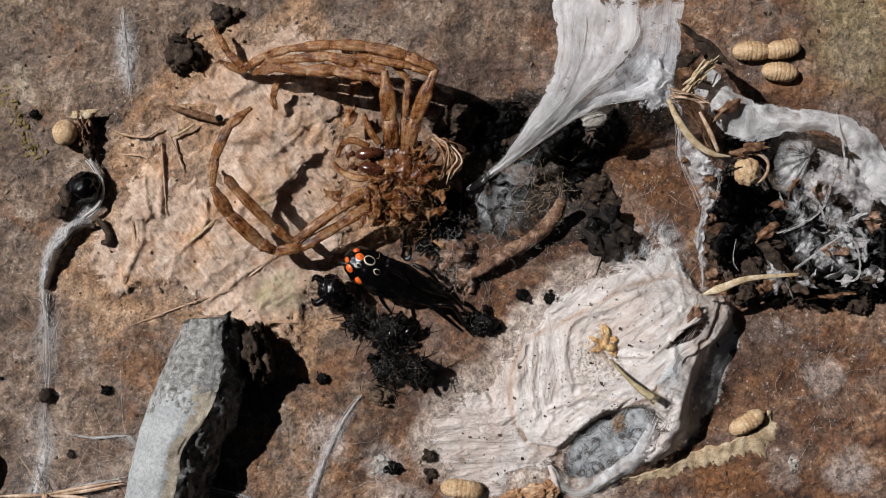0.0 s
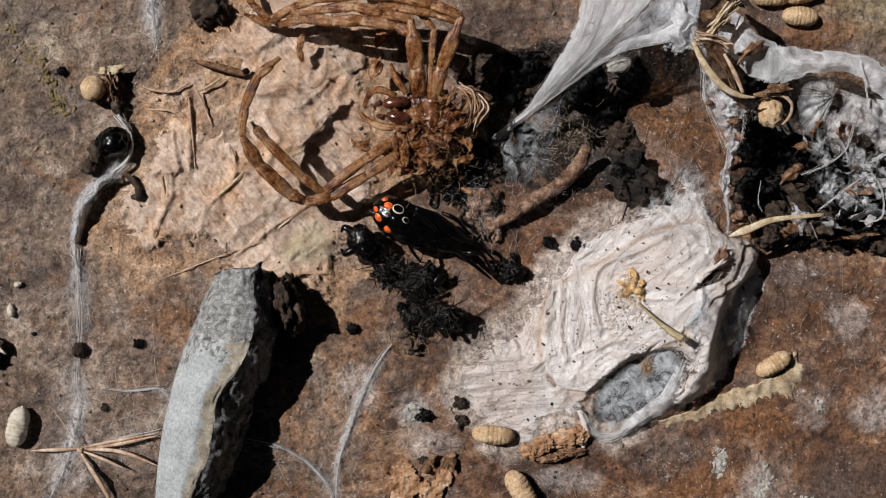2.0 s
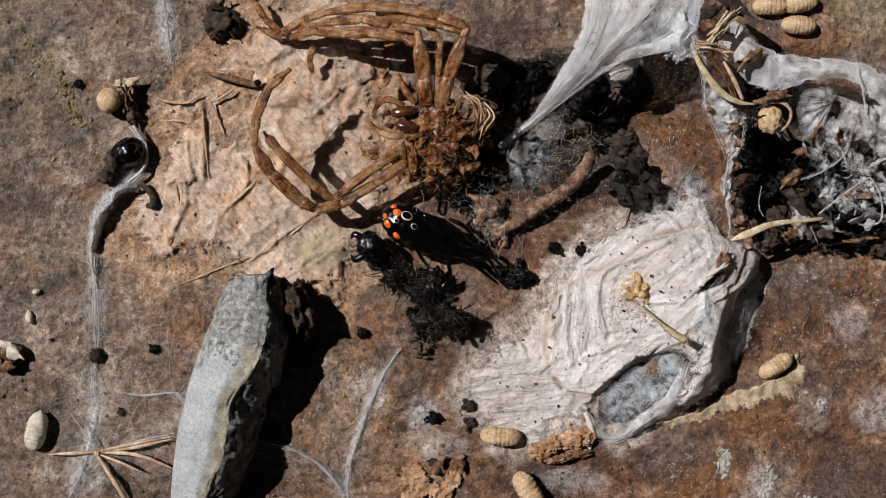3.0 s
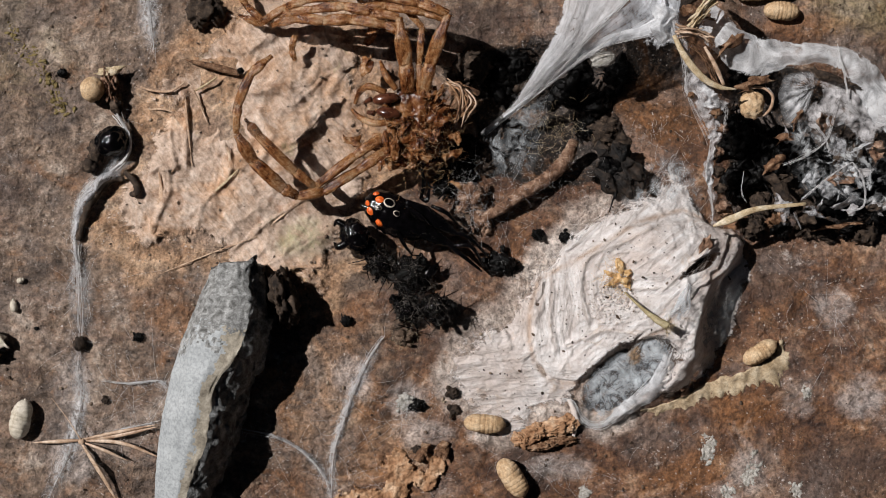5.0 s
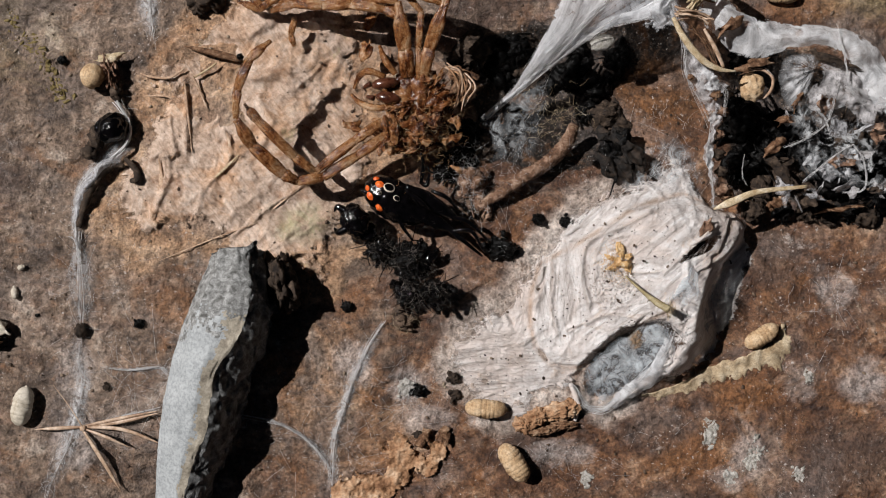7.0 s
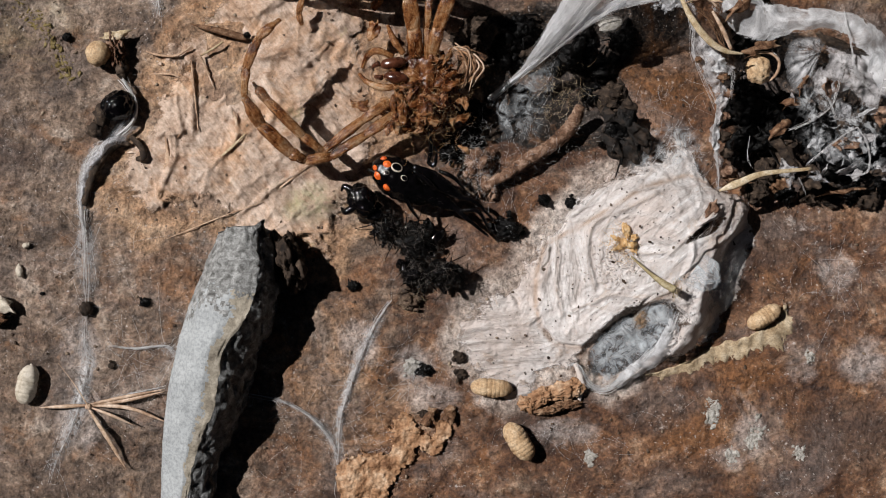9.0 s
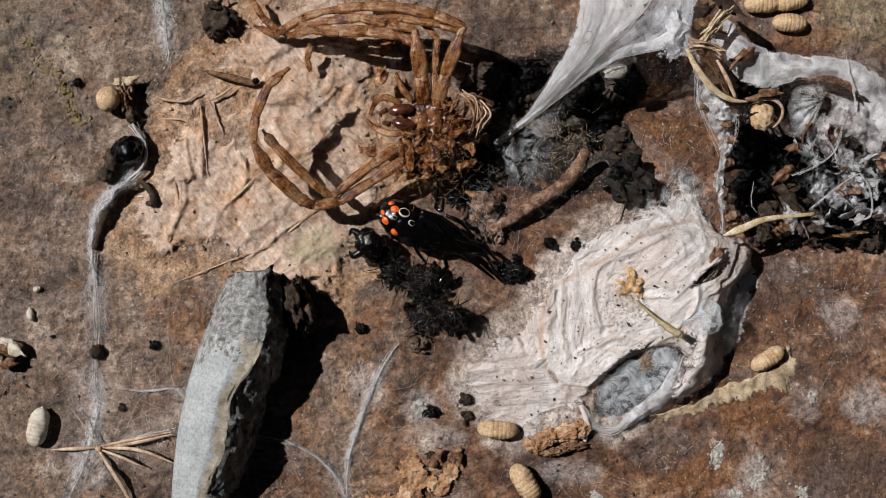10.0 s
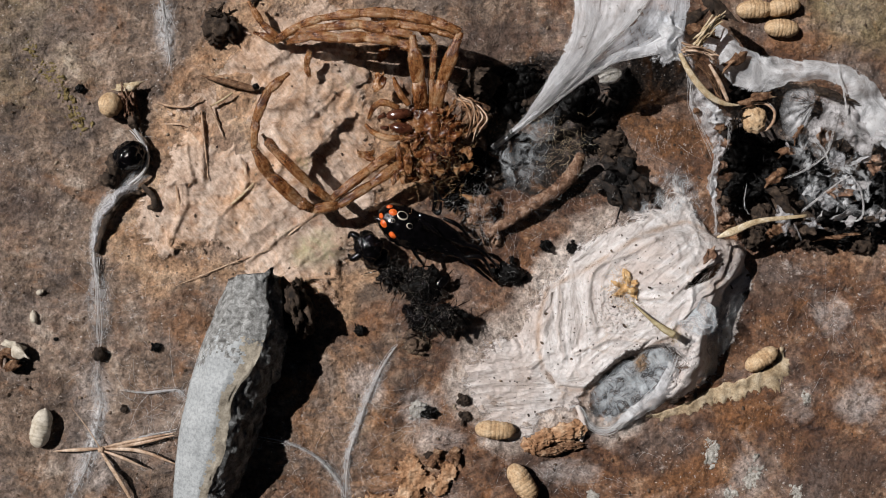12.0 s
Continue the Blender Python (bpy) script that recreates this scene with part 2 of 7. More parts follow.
def silk(name, colour, along, across, low, high, grain=3.0, speck=0.0, fade=0.0):
    """Silk sheet: fibres along U, gaps where the fibre noise is low; low and high: cover at gaps and at dense fibres; fade: how far it thins towards its rims."""
    m, t, s = nodes_of(name)
    raw = coords(t, "UV")
    f1 = noise_node(t, scaled(t, raw, (along, across, 1)), 1.0, 8, 0.72, 1.6)
    f2 = noise_node(t, coords(t), 1000 / grain, 9, 0.7, 1.0)
    f3 = noise_node(t, scaled(t, coords(t), (1, 0.35, 1)), 1000 / 0.8, 5, 0.7, 2.0)
    mixed = math_node(t, "ADD", math_node(t, "ADD", math_node(t, "MULTIPLY", f1, 0.42), math_node(t, "MULTIPLY", f2, 0.40)), math_node(t, "MULTIPLY", f3, 0.18))
    cover = t.nodes.new("ShaderNodeMapRange")
    cover.inputs[1].default_value, cover.inputs[2].default_value = 0.40, 0.60
    cover.inputs[3].default_value, cover.inputs[4].default_value = low, high
    link(t, mixed, cover.inputs[0])
    alpha = cover.outputs[0]
    if fade:
        xyz = t.nodes.new("ShaderNodeSeparateXYZ")
        link(t, raw, xyz.inputs[0])
        for k in (0, 1):
            d = math_node(t, "ABSOLUTE", math_node(t, "SUBTRACT", xyz.outputs[k], 0.5))
            d = math_node(t, "ADD", d, math_node(t, "MULTIPLY", math_node(t, "SUBTRACT", f2, 0.5), 0.5))
            r = t.nodes.new("ShaderNodeMapRange")
            r.inputs[1].default_value, r.inputs[2].default_value = 0.5, 0.5 - fade
            link(t, d, r.inputs[0])
            alpha = math_node(t, "MULTIPLY", alpha, r.outputs[0])
    c = mix_node(t, f1, tuple(0.78 * k for k in colour), tuple(min(1.15 * k, 0.92) for k in colour))
    if speck:
        dirt = noise_node(t, coords(t), 1000 / 1.6, 6, 0.7)
        c = mix_node(t, math_node(t, "MULTIPLY", math_node(t, "GREATER_THAN", dirt, 0.645), speck), c, (0.10, 0.07, 0.05))
    link(t, c, s.inputs["Base Color"])
    s.inputs["Roughness"].default_value, s.inputs["Specular IOR Level"].default_value = 0.5, 0.45
    bump_node(t, s, math_node(t, "ADD", f2, math_node(t, "MULTIPLY", f1, 0.5)), 0.35, 0.4 * MM)
    tl, clear = t.nodes.new("ShaderNodeBsdfTranslucent"), t.nodes.new("ShaderNodeBsdfTransparent")
    link(t, c, tl.inputs["Color"])
    a, b = t.nodes.new("ShaderNodeMixShader"), t.nodes.new("ShaderNodeMixShader")
    a.inputs[0].default_value = 0.28
    link(t, s.outputs[0], a.inputs[1]), link(t, tl.outputs[0], a.inputs[2])
    link(t, alpha, b.inputs[0])
    link(t, clear.outputs[0], b.inputs[1]), link(t, a.outputs[0], b.inputs[2])
    link(t, b.outputs[0], t.nodes["Material Output"].inputs["Surface"])
    return m


def gauze(name, colour, low, high, blotch=2.5, net=0.7, fade=0.0, light=0.3, soil=0.0, web=0.3):
    """Matted silk film: cloudy cover with a net of random fibres; low and high: cover in thin and dense places; blotch and net: sizes in millimetres."""
    m, t, s = nodes_of(name)
    v = coords(t)
    cloud = noise_node(t, v, 1000 / blotch, 8, 0.68, 1.2)
    lines = None
    for k, (turn, sx, sy) in enumerate(((0.35, 1.0, 0.22), (1.25, 0.9, 0.25), (2.3, 1.0, 0.3))):
        m1 = t.nodes.new("ShaderNodeMapping")
        m1.inputs["Rotation"].default_value, m1.inputs["Scale"].default_value = (0, 0, turn), (1, 1, 1)
        link(t, v, m1.inputs["Vector"])
        n = noise_node(t, scaled(t, m1.outputs[0], (sx, sy, sx)), 1000 / net, 3, 0.55, 1.5)
        r = t.nodes.new("ShaderNodeMapRange")
        r.inputs[1].default_value, r.inputs[2].default_value = 0.035, 0.0
        link(t, math_node(t, "ABSOLUTE", math_node(t, "SUBTRACT", n, 0.5)), r.inputs[0])
        lines = r.outputs[0] if lines is None else math_node(t, "MAXIMUM", lines, r.outputs[0])
    cover = t.nodes.new("ShaderNodeMapRange")
    cover.inputs[1].default_value, cover.inputs[2].default_value = 0.38, 0.62
    cover.inputs[3].default_value, cover.inputs[4].default_value = low, high
    link(t, cloud, cover.inputs[0])
    alpha = math_node(t, "ADD", cover.outputs[0], math_node(t, "MULTIPLY", lines, web), True)
    if fade:
        xyz = t.nodes.new("ShaderNodeSeparateXYZ")
        link(t, coords(t, "UV"), xyz.inputs[0])
        for k in (0, 1):
            d = math_node(t, "ABSOLUTE", math_node(t, "SUBTRACT", xyz.outputs[k], 0.5))
            d = math_node(t, "ADD", d, math_node(t, "MULTIPLY", math_node(t, "SUBTRACT", cloud, 0.5), 0.6))
            r = t.nodes.new("ShaderNodeMapRange")
            r.inputs[1].default_value, r.inputs[2].default_value = 0.5, 0.5 - fade
            link(t, d, r.inputs[0])
            alpha = math_node(t, "MULTIPLY", alpha, r.outputs[0])
    c = mix_node(t, cloud, tuple(0.72 * k for k in colour), tuple(min(1.18 * k, 0.93) for k in colour))
    if soil:
        dirt = ramp_node(t, noise_node(t, v, 1000 / 1.4, 8, 0.75, 0.8), [(0.57, (0, 0, 0)), (0.66, (1, 1, 1))])
        c = mix_node(t, math_node(t, "MULTIPLY", dirt, soil), c, (0.17, 0.12, 0.085))
    link(t, c, s.inputs["Base Color"])
    s.inputs["Roughness"].default_value, s.inputs["Specular IOR Level"].default_value = 0.55, 0.35
    bump_node(t, s, math_node(t, "ADD", cloud, math_node(t, "MULTIPLY", lines, 0.4 * web)), 0.6, 0.5 * MM)
    tl, clear = t.nodes.new("ShaderNodeBsdfTranslucent"), t.nodes.new("ShaderNodeBsdfTransparent")
    link(t, c, tl.inputs["Color"])
    a, b = t.nodes.new("ShaderNodeMixShader"), t.nodes.new("ShaderNodeMixShader")
    a.inputs[0].default_value = light
    link(t, s.outputs[0], a.inputs[1]), link(t, tl.outputs[0], a.inputs[2])
    link(t, alpha, b.inputs[0])
    link(t, clear.outputs[0], b.inputs[1]), link(t, a.outputs[0], b.inputs[2])
    link(t, b.outputs[0], t.nodes["Material Output"].inputs["Surface"])
    return m


def rock_material():
    """Weathered slab: zones of rust, grey slate, olive, tan silt and dark humic soil with shade painted in, with
    stains, pits, scratches and pale dust.
    """
    m, t, s = nodes_of("weathered_rock")
    v = coords(t)
    flat = scaled(t, v, (0.9, 1.15, 1))
    patch = noise_node(t, flat, 1000 / 9.0, 8, 0.62, 0.5)
    mid = noise_node(t, flat, 1000 / 2.6, 10, 0.7, 0.25)
    fine = noise_node(t, v, 1000 / 0.32, 3, 0.6, 0.1)
    tone = math_node(t, "ADD", math_node(t, "MULTIPLY", patch, 0.45), math_node(t, "MULTIPLY", mid, 0.55))
    rust = ramp_node(t, tone, [(0.39, (0.036, 0.018, 0.012)), (0.45, (0.082, 0.039, 0.022)), (0.51, (0.138, 0.068, 0.036)), (0.56, (0.21, 0.113, 0.062)), (0.63, (0.42, 0.285, 0.19))])
    grey = ramp_node(t, tone, [(0.39, (0.075, 0.055, 0.043)), (0.45, (0.138, 0.099, 0.074)), (0.51, (0.205, 0.148, 0.109)), (0.56, (0.285, 0.214, 0.163)), (0.63, (0.46, 0.385, 0.32))])
    olive = ramp_node(t, tone, [(0.38, (0.150, 0.112, 0.060)), (0.5, (0.262, 0.206, 0.116)), (0.62, (0.40, 0.34, 0.22))])
    tan = ramp_node(t, tone, [(0.38, (0.225, 0.125, 0.068)), (0.5, (0.407, 0.262, 0.160)), (0.62, (0.57, 0.42, 0.295))])
    pale = ramp_node(t, tone, [(0.38, (0.26, 0.20, 0.165)), (0.5, (0.43, 0.36, 0.31)), (0.62, (0.62, 0.56, 0.51))])
    humus_shade = ramp_node(t, fine, [(0.35, (0.005, 0.004, 0.003)), (0.55, (0.020, 0.013, 0.009)), (0.68, (0.09, 0.06, 0.04))])

    def zone(name, hard, stir=1.5):
        k = math_node(t, "ADD", attribute(t, name), math_node(t, "MULTIPLY", math_node(t, "SUBTRACT", noise_node(t, flat, 1000 / 8.0, 12, 0.7, 1.4), 0.5), stir))
        r = t.nodes.new("ShaderNodeMapRange")
        r.inputs[1].default_value, r.inputs[2].default_value = 0.5 - hard, 0.5 + hard
        link(t, k, r.inputs[0])
        return r.outputs[0]

    c = mix_node(t, zone("rust", 0.3, 3.0), grey, rust)
    c = mix_node(t, zone("olive", 0.25), c, olive)
    c = mix_node(t, zone("tan", 0.22), c, tan)
    c = mix_node(t, zone("pale", 0.25), c, pale)
    c = mix_node(t, zone("humus_shade", 0.12), c, humus_shade)
    ochre = ramp_node(t, noise_node(t, v, 1000 / 7.0, 10, 0.68, 0.8), [(0.54, (0, 0, 0)), (0.64, (1, 1, 1))])
    c = mix_node(t, math_node(t, "MULTIPLY", ochre, 0.5), c, (0.255, 0.115, 0.043))
    umber = ramp_node(t, noise_node(t, v, 1000 / 13.0, 10, 0.66, 0.6), [(0.55, (0, 0, 0)), (0.63, (1, 1, 1))])
    c = mix_node(t, math_node(t, "MULTIPLY", umber, 0.4), c, (0.085, 0.052, 0.037))
    c = mix_node(t, math_node(t, "MULTIPLY", zone("umber", 0.3, 1.6), 0.75), c, (0.080, 0.052, 0.040))
    c = mix_node(t, math_node(t, "MULTIPLY", zone("orange", 0.3, 1.6), 0.45), c, (0.25, 0.108, 0.036))
    c = mix_node(t, math_node(t, "MULTIPLY", zone("chalk", 0.25, 2.4), 0.55), c, (0.50, 0.455, 0.43))
    slate = ramp_node(t, noise_node(t, flat, 1000 / 10.0, 10, 0.66, 0.5), [(0.50, (0, 0, 0)), (0.60, (1, 1, 1))])
    c = mix_node(t, math_node(t, "MULTIPLY", slate, 0.38), c, (0.195, 0.165, 0.150))
    dust = ramp_node(t, noise_node(t, v, 1000 / 2.2, 10, 0.8, 0.3), [(0.57, (0, 0, 0)), (0.66, (1, 1, 1))])
    dusty = ramp_node(t, noise_node(t, v, 1000 / 8.0, 5, 0.6, 0.4), [(0.42, (0.15, 0.15, 0.15)), (0.60, (1, 1, 1))])
    c = mix_node(t, math_node(t, "MULTIPLY", math_node(t, "MULTIPLY", dust, dusty), 0.65), c, (0.52, 0.47, 0.435))
    pits = ramp_node(t, noise_node(t, v, 1000 / 1.0, 6, 0.7, 0.3), [(0.31, (0.2, 0.16, 0.14)), (0.38, (1, 1, 1))])
    c = mix_node(t, 0.7, c, pits, "MULTIPLY")
    grain = noise_node(t, v, 1000 / 0.8, 6, 0.72, 0.15)
    c = mix_node(t, 0.5, c, ramp_node(t, fine, [(0.36, (0.36, 0.34, 0.33)), (0.56, (1.2, 1.2, 1.2))]), "MULTIPLY")
    c = mix_node(t, 0.7, c, ramp_node(t, grain, [(0.37, (0.34, 0.31, 0.30)), (0.48, (0.94, 0.94, 0.94)), (0.60, (1.55, 1.53, 1.52))]), "MULTIPLY")
    glint = ramp_node(t, noise_node(t, v, 1000 / 0.42, 3, 0.5, 0.1), [(0.655, (0, 0, 0)), (0.71, (1, 1, 1))])
    c = mix_node(t, math_node(t, "MULTIPLY", math_node(t, "MULTIPLY", glint, dusty), 0.7), c, (0.62, 0.58, 0.55))
    link(t, c, s.inputs["Base Color"])
    s.inputs["Specular IOR Level"].default_value = 0.4
    link(t, ramp_node(t, mid, [(0.40, (0.48, 0.48, 0.48)), (0.58, (0.8, 0.8, 0.8))]), s.inputs["Roughness"])
    bump_node(t, s, math_node(t, "ADD", math_node(t, "MULTIPLY", mid, 0.7), math_node(t, "MULTIPLY", math_node(t, "ADD", fine, math_node(t, "MULTIPLY", grain, 1.6)), 0.5)), 1.0, 0.5 * MM)
    return m


def dissolve(t, shader, size, depth):
    """Lets a sheet break up towards its rim, where the attribute cover runs out."""
    n = noise_node(t, coords(t), 1000 / size, 9, 0.75, 0.8)
    k = math_node(t, "SUBTRACT", attribute(t, "cover"), math_node(t, "MULTIPLY", math_node(t, "SUBTRACT", n, 0.36), depth * 4))
    r = t.nodes.new("ShaderNodeMapRange")
    r.inputs[1].default_value, r.inputs[2].default_value = -0.25, 0.35
    link(t, k, r.inputs[0])
    clear, mx = t.nodes.new("ShaderNodeBsdfTransparent"), t.nodes.new("ShaderNodeMixShader")
    link(t, r.outputs[0], mx.inputs[0]), link(t, clear.outputs[0], mx.inputs[1]), link(t, shader, mx.inputs[2])
    link(t, mx.outputs[0], t.nodes["Material Output"].inputs["Surface"])


def sheet_material():
    """Dense silk paper: fibres that lie in a different direction in each region, off-white to pink-grey, with tan stains, soiled places and dark specks."""
    m, t, s = nodes_of("silk_paper_sheet")
    v = coords(t)

    def fibre(turn, size):
        r = t.nodes.new("ShaderNodeMapping")
        r.inputs["Rotation"].default_value = (0, 0, turn)
        link(t, v, r.inputs["Vector"])
        return noise_node(t, scaled(t, r.outputs[0], (0.16, 1.5, 1)), 1000 / size, 10, 0.72, 1.1)

    lay = mix_node(t, attribute(t, "level"), fibre(-0.72, 2.2), fibre(-0.12, 2.0))
    lay = mix_node(t, attribute(t, "upright"), lay, fibre(1.45, 2.0))
    area = noise_node(t, v, 1000 / 9.0, 6, 0.6, 0.8)
    mid = noise_node(t, v, 1000 / 2.2, 8, 0.7, 0.6)
    fine = noise_node(t, v, 1000 / 0.35, 3, 0.6)
    tone = math_node(t, "ADD", math_node(t, "MULTIPLY", mid, 0.35), math_node(t, "MULTIPLY", lay, 0.65))
    c = ramp_node(t, tone, [(0.37, (0.46, 0.41, 0.38)), (0.44, (0.67, 0.62, 0.595)), (0.51, (0.80, 0.765, 0.745)), (0.59, (0.93, 0.915, 0.91))])
    soil = ramp_node(t, area, [(0.40, (1, 1, 1)), (0.55, (0, 0, 0))])
    c = mix_node(t, math_node(t, "MULTIPLY", soil, 0.55), c, (0.70, 0.585, 0.52))
    tan = ramp_node(t, noise_node(t, v, 1000 / 4.0, 10, 0.72, 1.4), [(0.575, (0, 0, 0)), (0.66, (1, 1, 1))])
    c = mix_node(t, math_node(t, "MULTIPLY", tan, 0.5), c, (0.58, 0.43, 0.31))
    c = mix_node(t, math_node(t, "MULTIPLY", attribute(t, "stain"), ramp_node(t, mid, [(0.40, (0.2, 0.2, 0.2)), (0.56, (1, 1, 1))])), c, (0.47, 0.33, 0.235))
    specks = ramp_node(t, noise_node(t, v, 1000 / 0.55, 4, 0.6, 0.3), [(0.685, (0, 0, 0)), (0.72, (1, 1, 1))])
    c = mix_node(t, math_node(t, "MULTIPLY", specks, 0.75), c, (0.10, 0.07, 0.05))
    c = mix_node(t, 0.22, c, ramp_node(t, fine, [(0.36, (0.55, 0.53, 0.52)), (0.54, (1.1, 1.1, 1.1))]), "MULTIPLY")
    link(t, c, s.inputs["Base Color"])
    s.inputs["Roughness"].default_value, s.inputs["Specular IOR Level"].default_value = 0.62, 0.35
    bump_node(t, s, math_node(t, "ADD", math_node(t, "MULTIPLY", mid, 0.5), math_node(t, "ADD", math_node(t, "MULTIPLY", lay, 1.6), math_node(t, "MULTIPLY", fine, 0.08))), 1.0, 0.42 * MM)
    tl, mx = t.nodes.new("ShaderNodeBsdfTranslucent"), t.nodes.new("ShaderNodeMixShader")
    link(t, c, tl.inputs["Color"])
    mx.inputs[0].default_value = 0.14
    link(t, s.outputs[0], mx.inputs[1]), link(t, tl.outputs[0], mx.inputs[2])
    dissolve(t, mx.outputs[0], 2.2, 1.7)
    return m


def crust_material():
    """Dried silk and silt: tan, pink-grey and rust areas under fine matted fibres."""
    m, t, s = nodes_of("tan_crust")
    v = coords(t)
    turn = t.nodes.new("ShaderNodeMapping")
    turn.inputs["Rotation"].default_value = (0, 0, 0.9)
    link(t, v, turn.inputs["Vector"])
    area = noise_node(t, v, 1000 / 9.0, 12, 0.68, 1.0)
    mid = noise_node(t, v, 1000 / 2.4, 12, 0.75, 0.6)
    fibre = noise_node(t, scaled(t, turn.outputs[0], (0.3, 2.0, 1)), 1000 / 1.5, 8, 0.75, 1.8)
    fine = noise_node(t, v, 1000 / 0.4, 4, 0.7)
    tone = math_node(t, "ADD", math_node(t, "MULTIPLY", mid, 0.6), math_node(t, "MULTIPLY", fibre, 0.4))
    tan = ramp_node(t, tone, [(0.36, (0.26, 0.140, 0.074)), (0.46, (0.455, 0.285, 0.178)), (0.54, (0.585, 0.402, 0.278)), (0.64, (0.74, 0.60, 0.47))])
    grey = ramp_node(t, tone, [(0.36, (0.27, 0.185, 0.138)), (0.46, (0.475, 0.355, 0.272)), (0.54, (0.605, 0.478, 0.388)), (0.64, (0.77, 0.665, 0.575))])
    c = mix_node(t, ramp_node(t, area, [(0.41, (0, 0, 0)), (0.53, (1, 1, 1))]), tan, grey)
    rust = ramp_node(t, noise_node(t, v, 1000 / 5.0, 12, 0.74, 1.2), [(0.55, (0, 0, 0)), (0.63, (1, 1, 1))])
    c = mix_node(t, math_node(t, "MULTIPLY", rust, 0.5), c, (0.25, 0.115, 0.05))
    moss = ramp_node(t, noise_node(t, v, 1000 / 7.0, 8, 0.7, 0.5), [(0.61, (0, 0, 0)), (0.66, (1, 1, 1))])
    c = mix_node(t, math_node(t, "MULTIPLY", moss, 0.5), c, (0.30, 0.27, 0.13))
    green = math_node(t, "MULTIPLY", attribute(t, "moss"), ramp_node(t, mid, [(0.42, (0, 0, 0)), (0.55, (1, 1, 1))]))
    c = mix_node(t, math_node(t, "MULTIPLY", green, 0.6), c, (0.27, 0.27, 0.14))
    pits = ramp_node(t, noise_node(t, v, 1000 / 1.2, 7, 0.75, 0.6), [(0.33, (0.2, 0.15, 0.12)), (0.40, (1, 1, 1))])
    c = mix_node(t, 0.45, c, pits, "MULTIPLY")
    c = mix_node(t, 0.35, c, ramp_node(t, fine, [(0.36, (0.42, 0.38, 0.35)), (0.55, (1.15, 1.15, 1.15))]), "MULTIPLY")
    c = mix_node(t, 0.35, c, ramp_node(t, noise_node(t, v, 1000 / 1.0, 8, 0.8, 0.4), [(0.38, (0.45, 0.41, 0.38)), (0.48, (0.95, 0.95, 0.95)), (0.6, (1.3, 1.3, 1.3))]), "MULTIPLY")
    link(t, c, s.inputs["Base Color"])
    s.inputs["Roughness"].default_value, s.inputs["Specular IOR Level"].default_value = 0.8, 0.25
    bump_node(t, s, math_node(t, "ADD", math_node(t, "ADD", math_node(t, "MULTIPLY", mid, 0.6), math_node(t, "MULTIPLY", fibre, 0.9)), math_node(t, "MULTIPLY", fine, 0.12)), 1.0, 0.30 * MM)
    dissolve(t, s.outputs[0], 3.5, 3.0)
    return m


def skin_material(name, shift):
    """Empty spider skin: glossy, brown to straw in bands along each piece with painted highlight streaks, and partly
    clear; shift: how much darker.
    """
    m, t, s = nodes_of(name)
    v = coords(t)
    xyz = t.nodes.new("ShaderNodeSeparateXYZ")
    link(t, coords(t, "UV"), xyz.inputs[0])
    n1 = noise_node(t, v, 1000 / 1.8, 9, 0.72, 0.5)
    n2 = noise_node(t, v, 1000 / 0.3, 4, 0.7)
    band = math_node(t, "MULTIPLY", math_node(t, "SINE", math_node(t, "MULTIPLY", xyz.outputs[0], 6.0)), 0.02)
    # Lengthwise stripes that put the legs' highlights into the colour.
    highlight_streak = noise_node(t, scaled(t, coords(t, "UV"), (1.4, 9.0, 1)), 1.0, 6, 0.7, 0.6)
    tone = math_node(t, "ADD", math_node(t, "ADD", math_node(t, "MULTIPLY", n1, 0.62), math_node(t, "MULTIPLY", highlight_streak, 0.38)), band)
    c = ramp_node(t, tone, [(0.36 + shift, (0.060, 0.015, 0.005)), (0.42 + shift, (0.20, 0.068, 0.021)), (0.49 + shift, (0.43, 0.205, 0.080)), (0.56 + shift, (0.64, 0.43, 0.25)), (0.66 + shift, (0.76, 0.62, 0.47))])
    c = mix_node(t, 0.5, c, ramp_node(t, n2, [(0.36, (0.3, 0.26, 0.22)), (0.56, (1.1, 1.1, 1.1))]), "MULTIPLY")
    link(t, c, s.inputs["Base Color"])
    s.inputs["Roughness"].default_value, s.inputs["Specular IOR Level"].default_value = 0.22, 0.6
    bump_node(t, s, math_node(t, "ADD", math_node(t, "ADD", math_node(t, "MULTIPLY", n1, 0.5), highlight_streak), math_node(t, "MULTIPLY", n2, 0.3)), 0.8, 0.18 * MM)
    tl, clear = t.nodes.new("ShaderNodeBsdfTranslucent"), t.nodes.new("ShaderNodeBsdfTransparent")
    link(t, c, tl.inputs["Color"])
    a, b = t.nodes.new("ShaderNodeMixShader"), t.nodes.new("ShaderNodeMixShader")
    a.inputs[0].default_value = 0.35
    r = t.nodes.new("ShaderNodeMapRange")
    r.inputs[1].default_value, r.inputs[2].default_value, r.inputs[3].default_value, r.inputs[4].default_value = 0.46, 0.60, 0.03, 0.36
    link(t, noise_node(t, v, 1000 / 2.4, 6, 0.7), r.inputs[0])
    link(t, s.outputs[0], a.inputs[1]), link(t, tl.outputs[0], a.inputs[2])
    link(t, r.outputs[0], b.inputs[0]), link(t, a.outputs[0], b.inputs[1]), link(t, clear.outputs[0], b.inputs[2])
    link(t, b.outputs[0], t.nodes["Material Output"].inputs["Surface"])
    return m


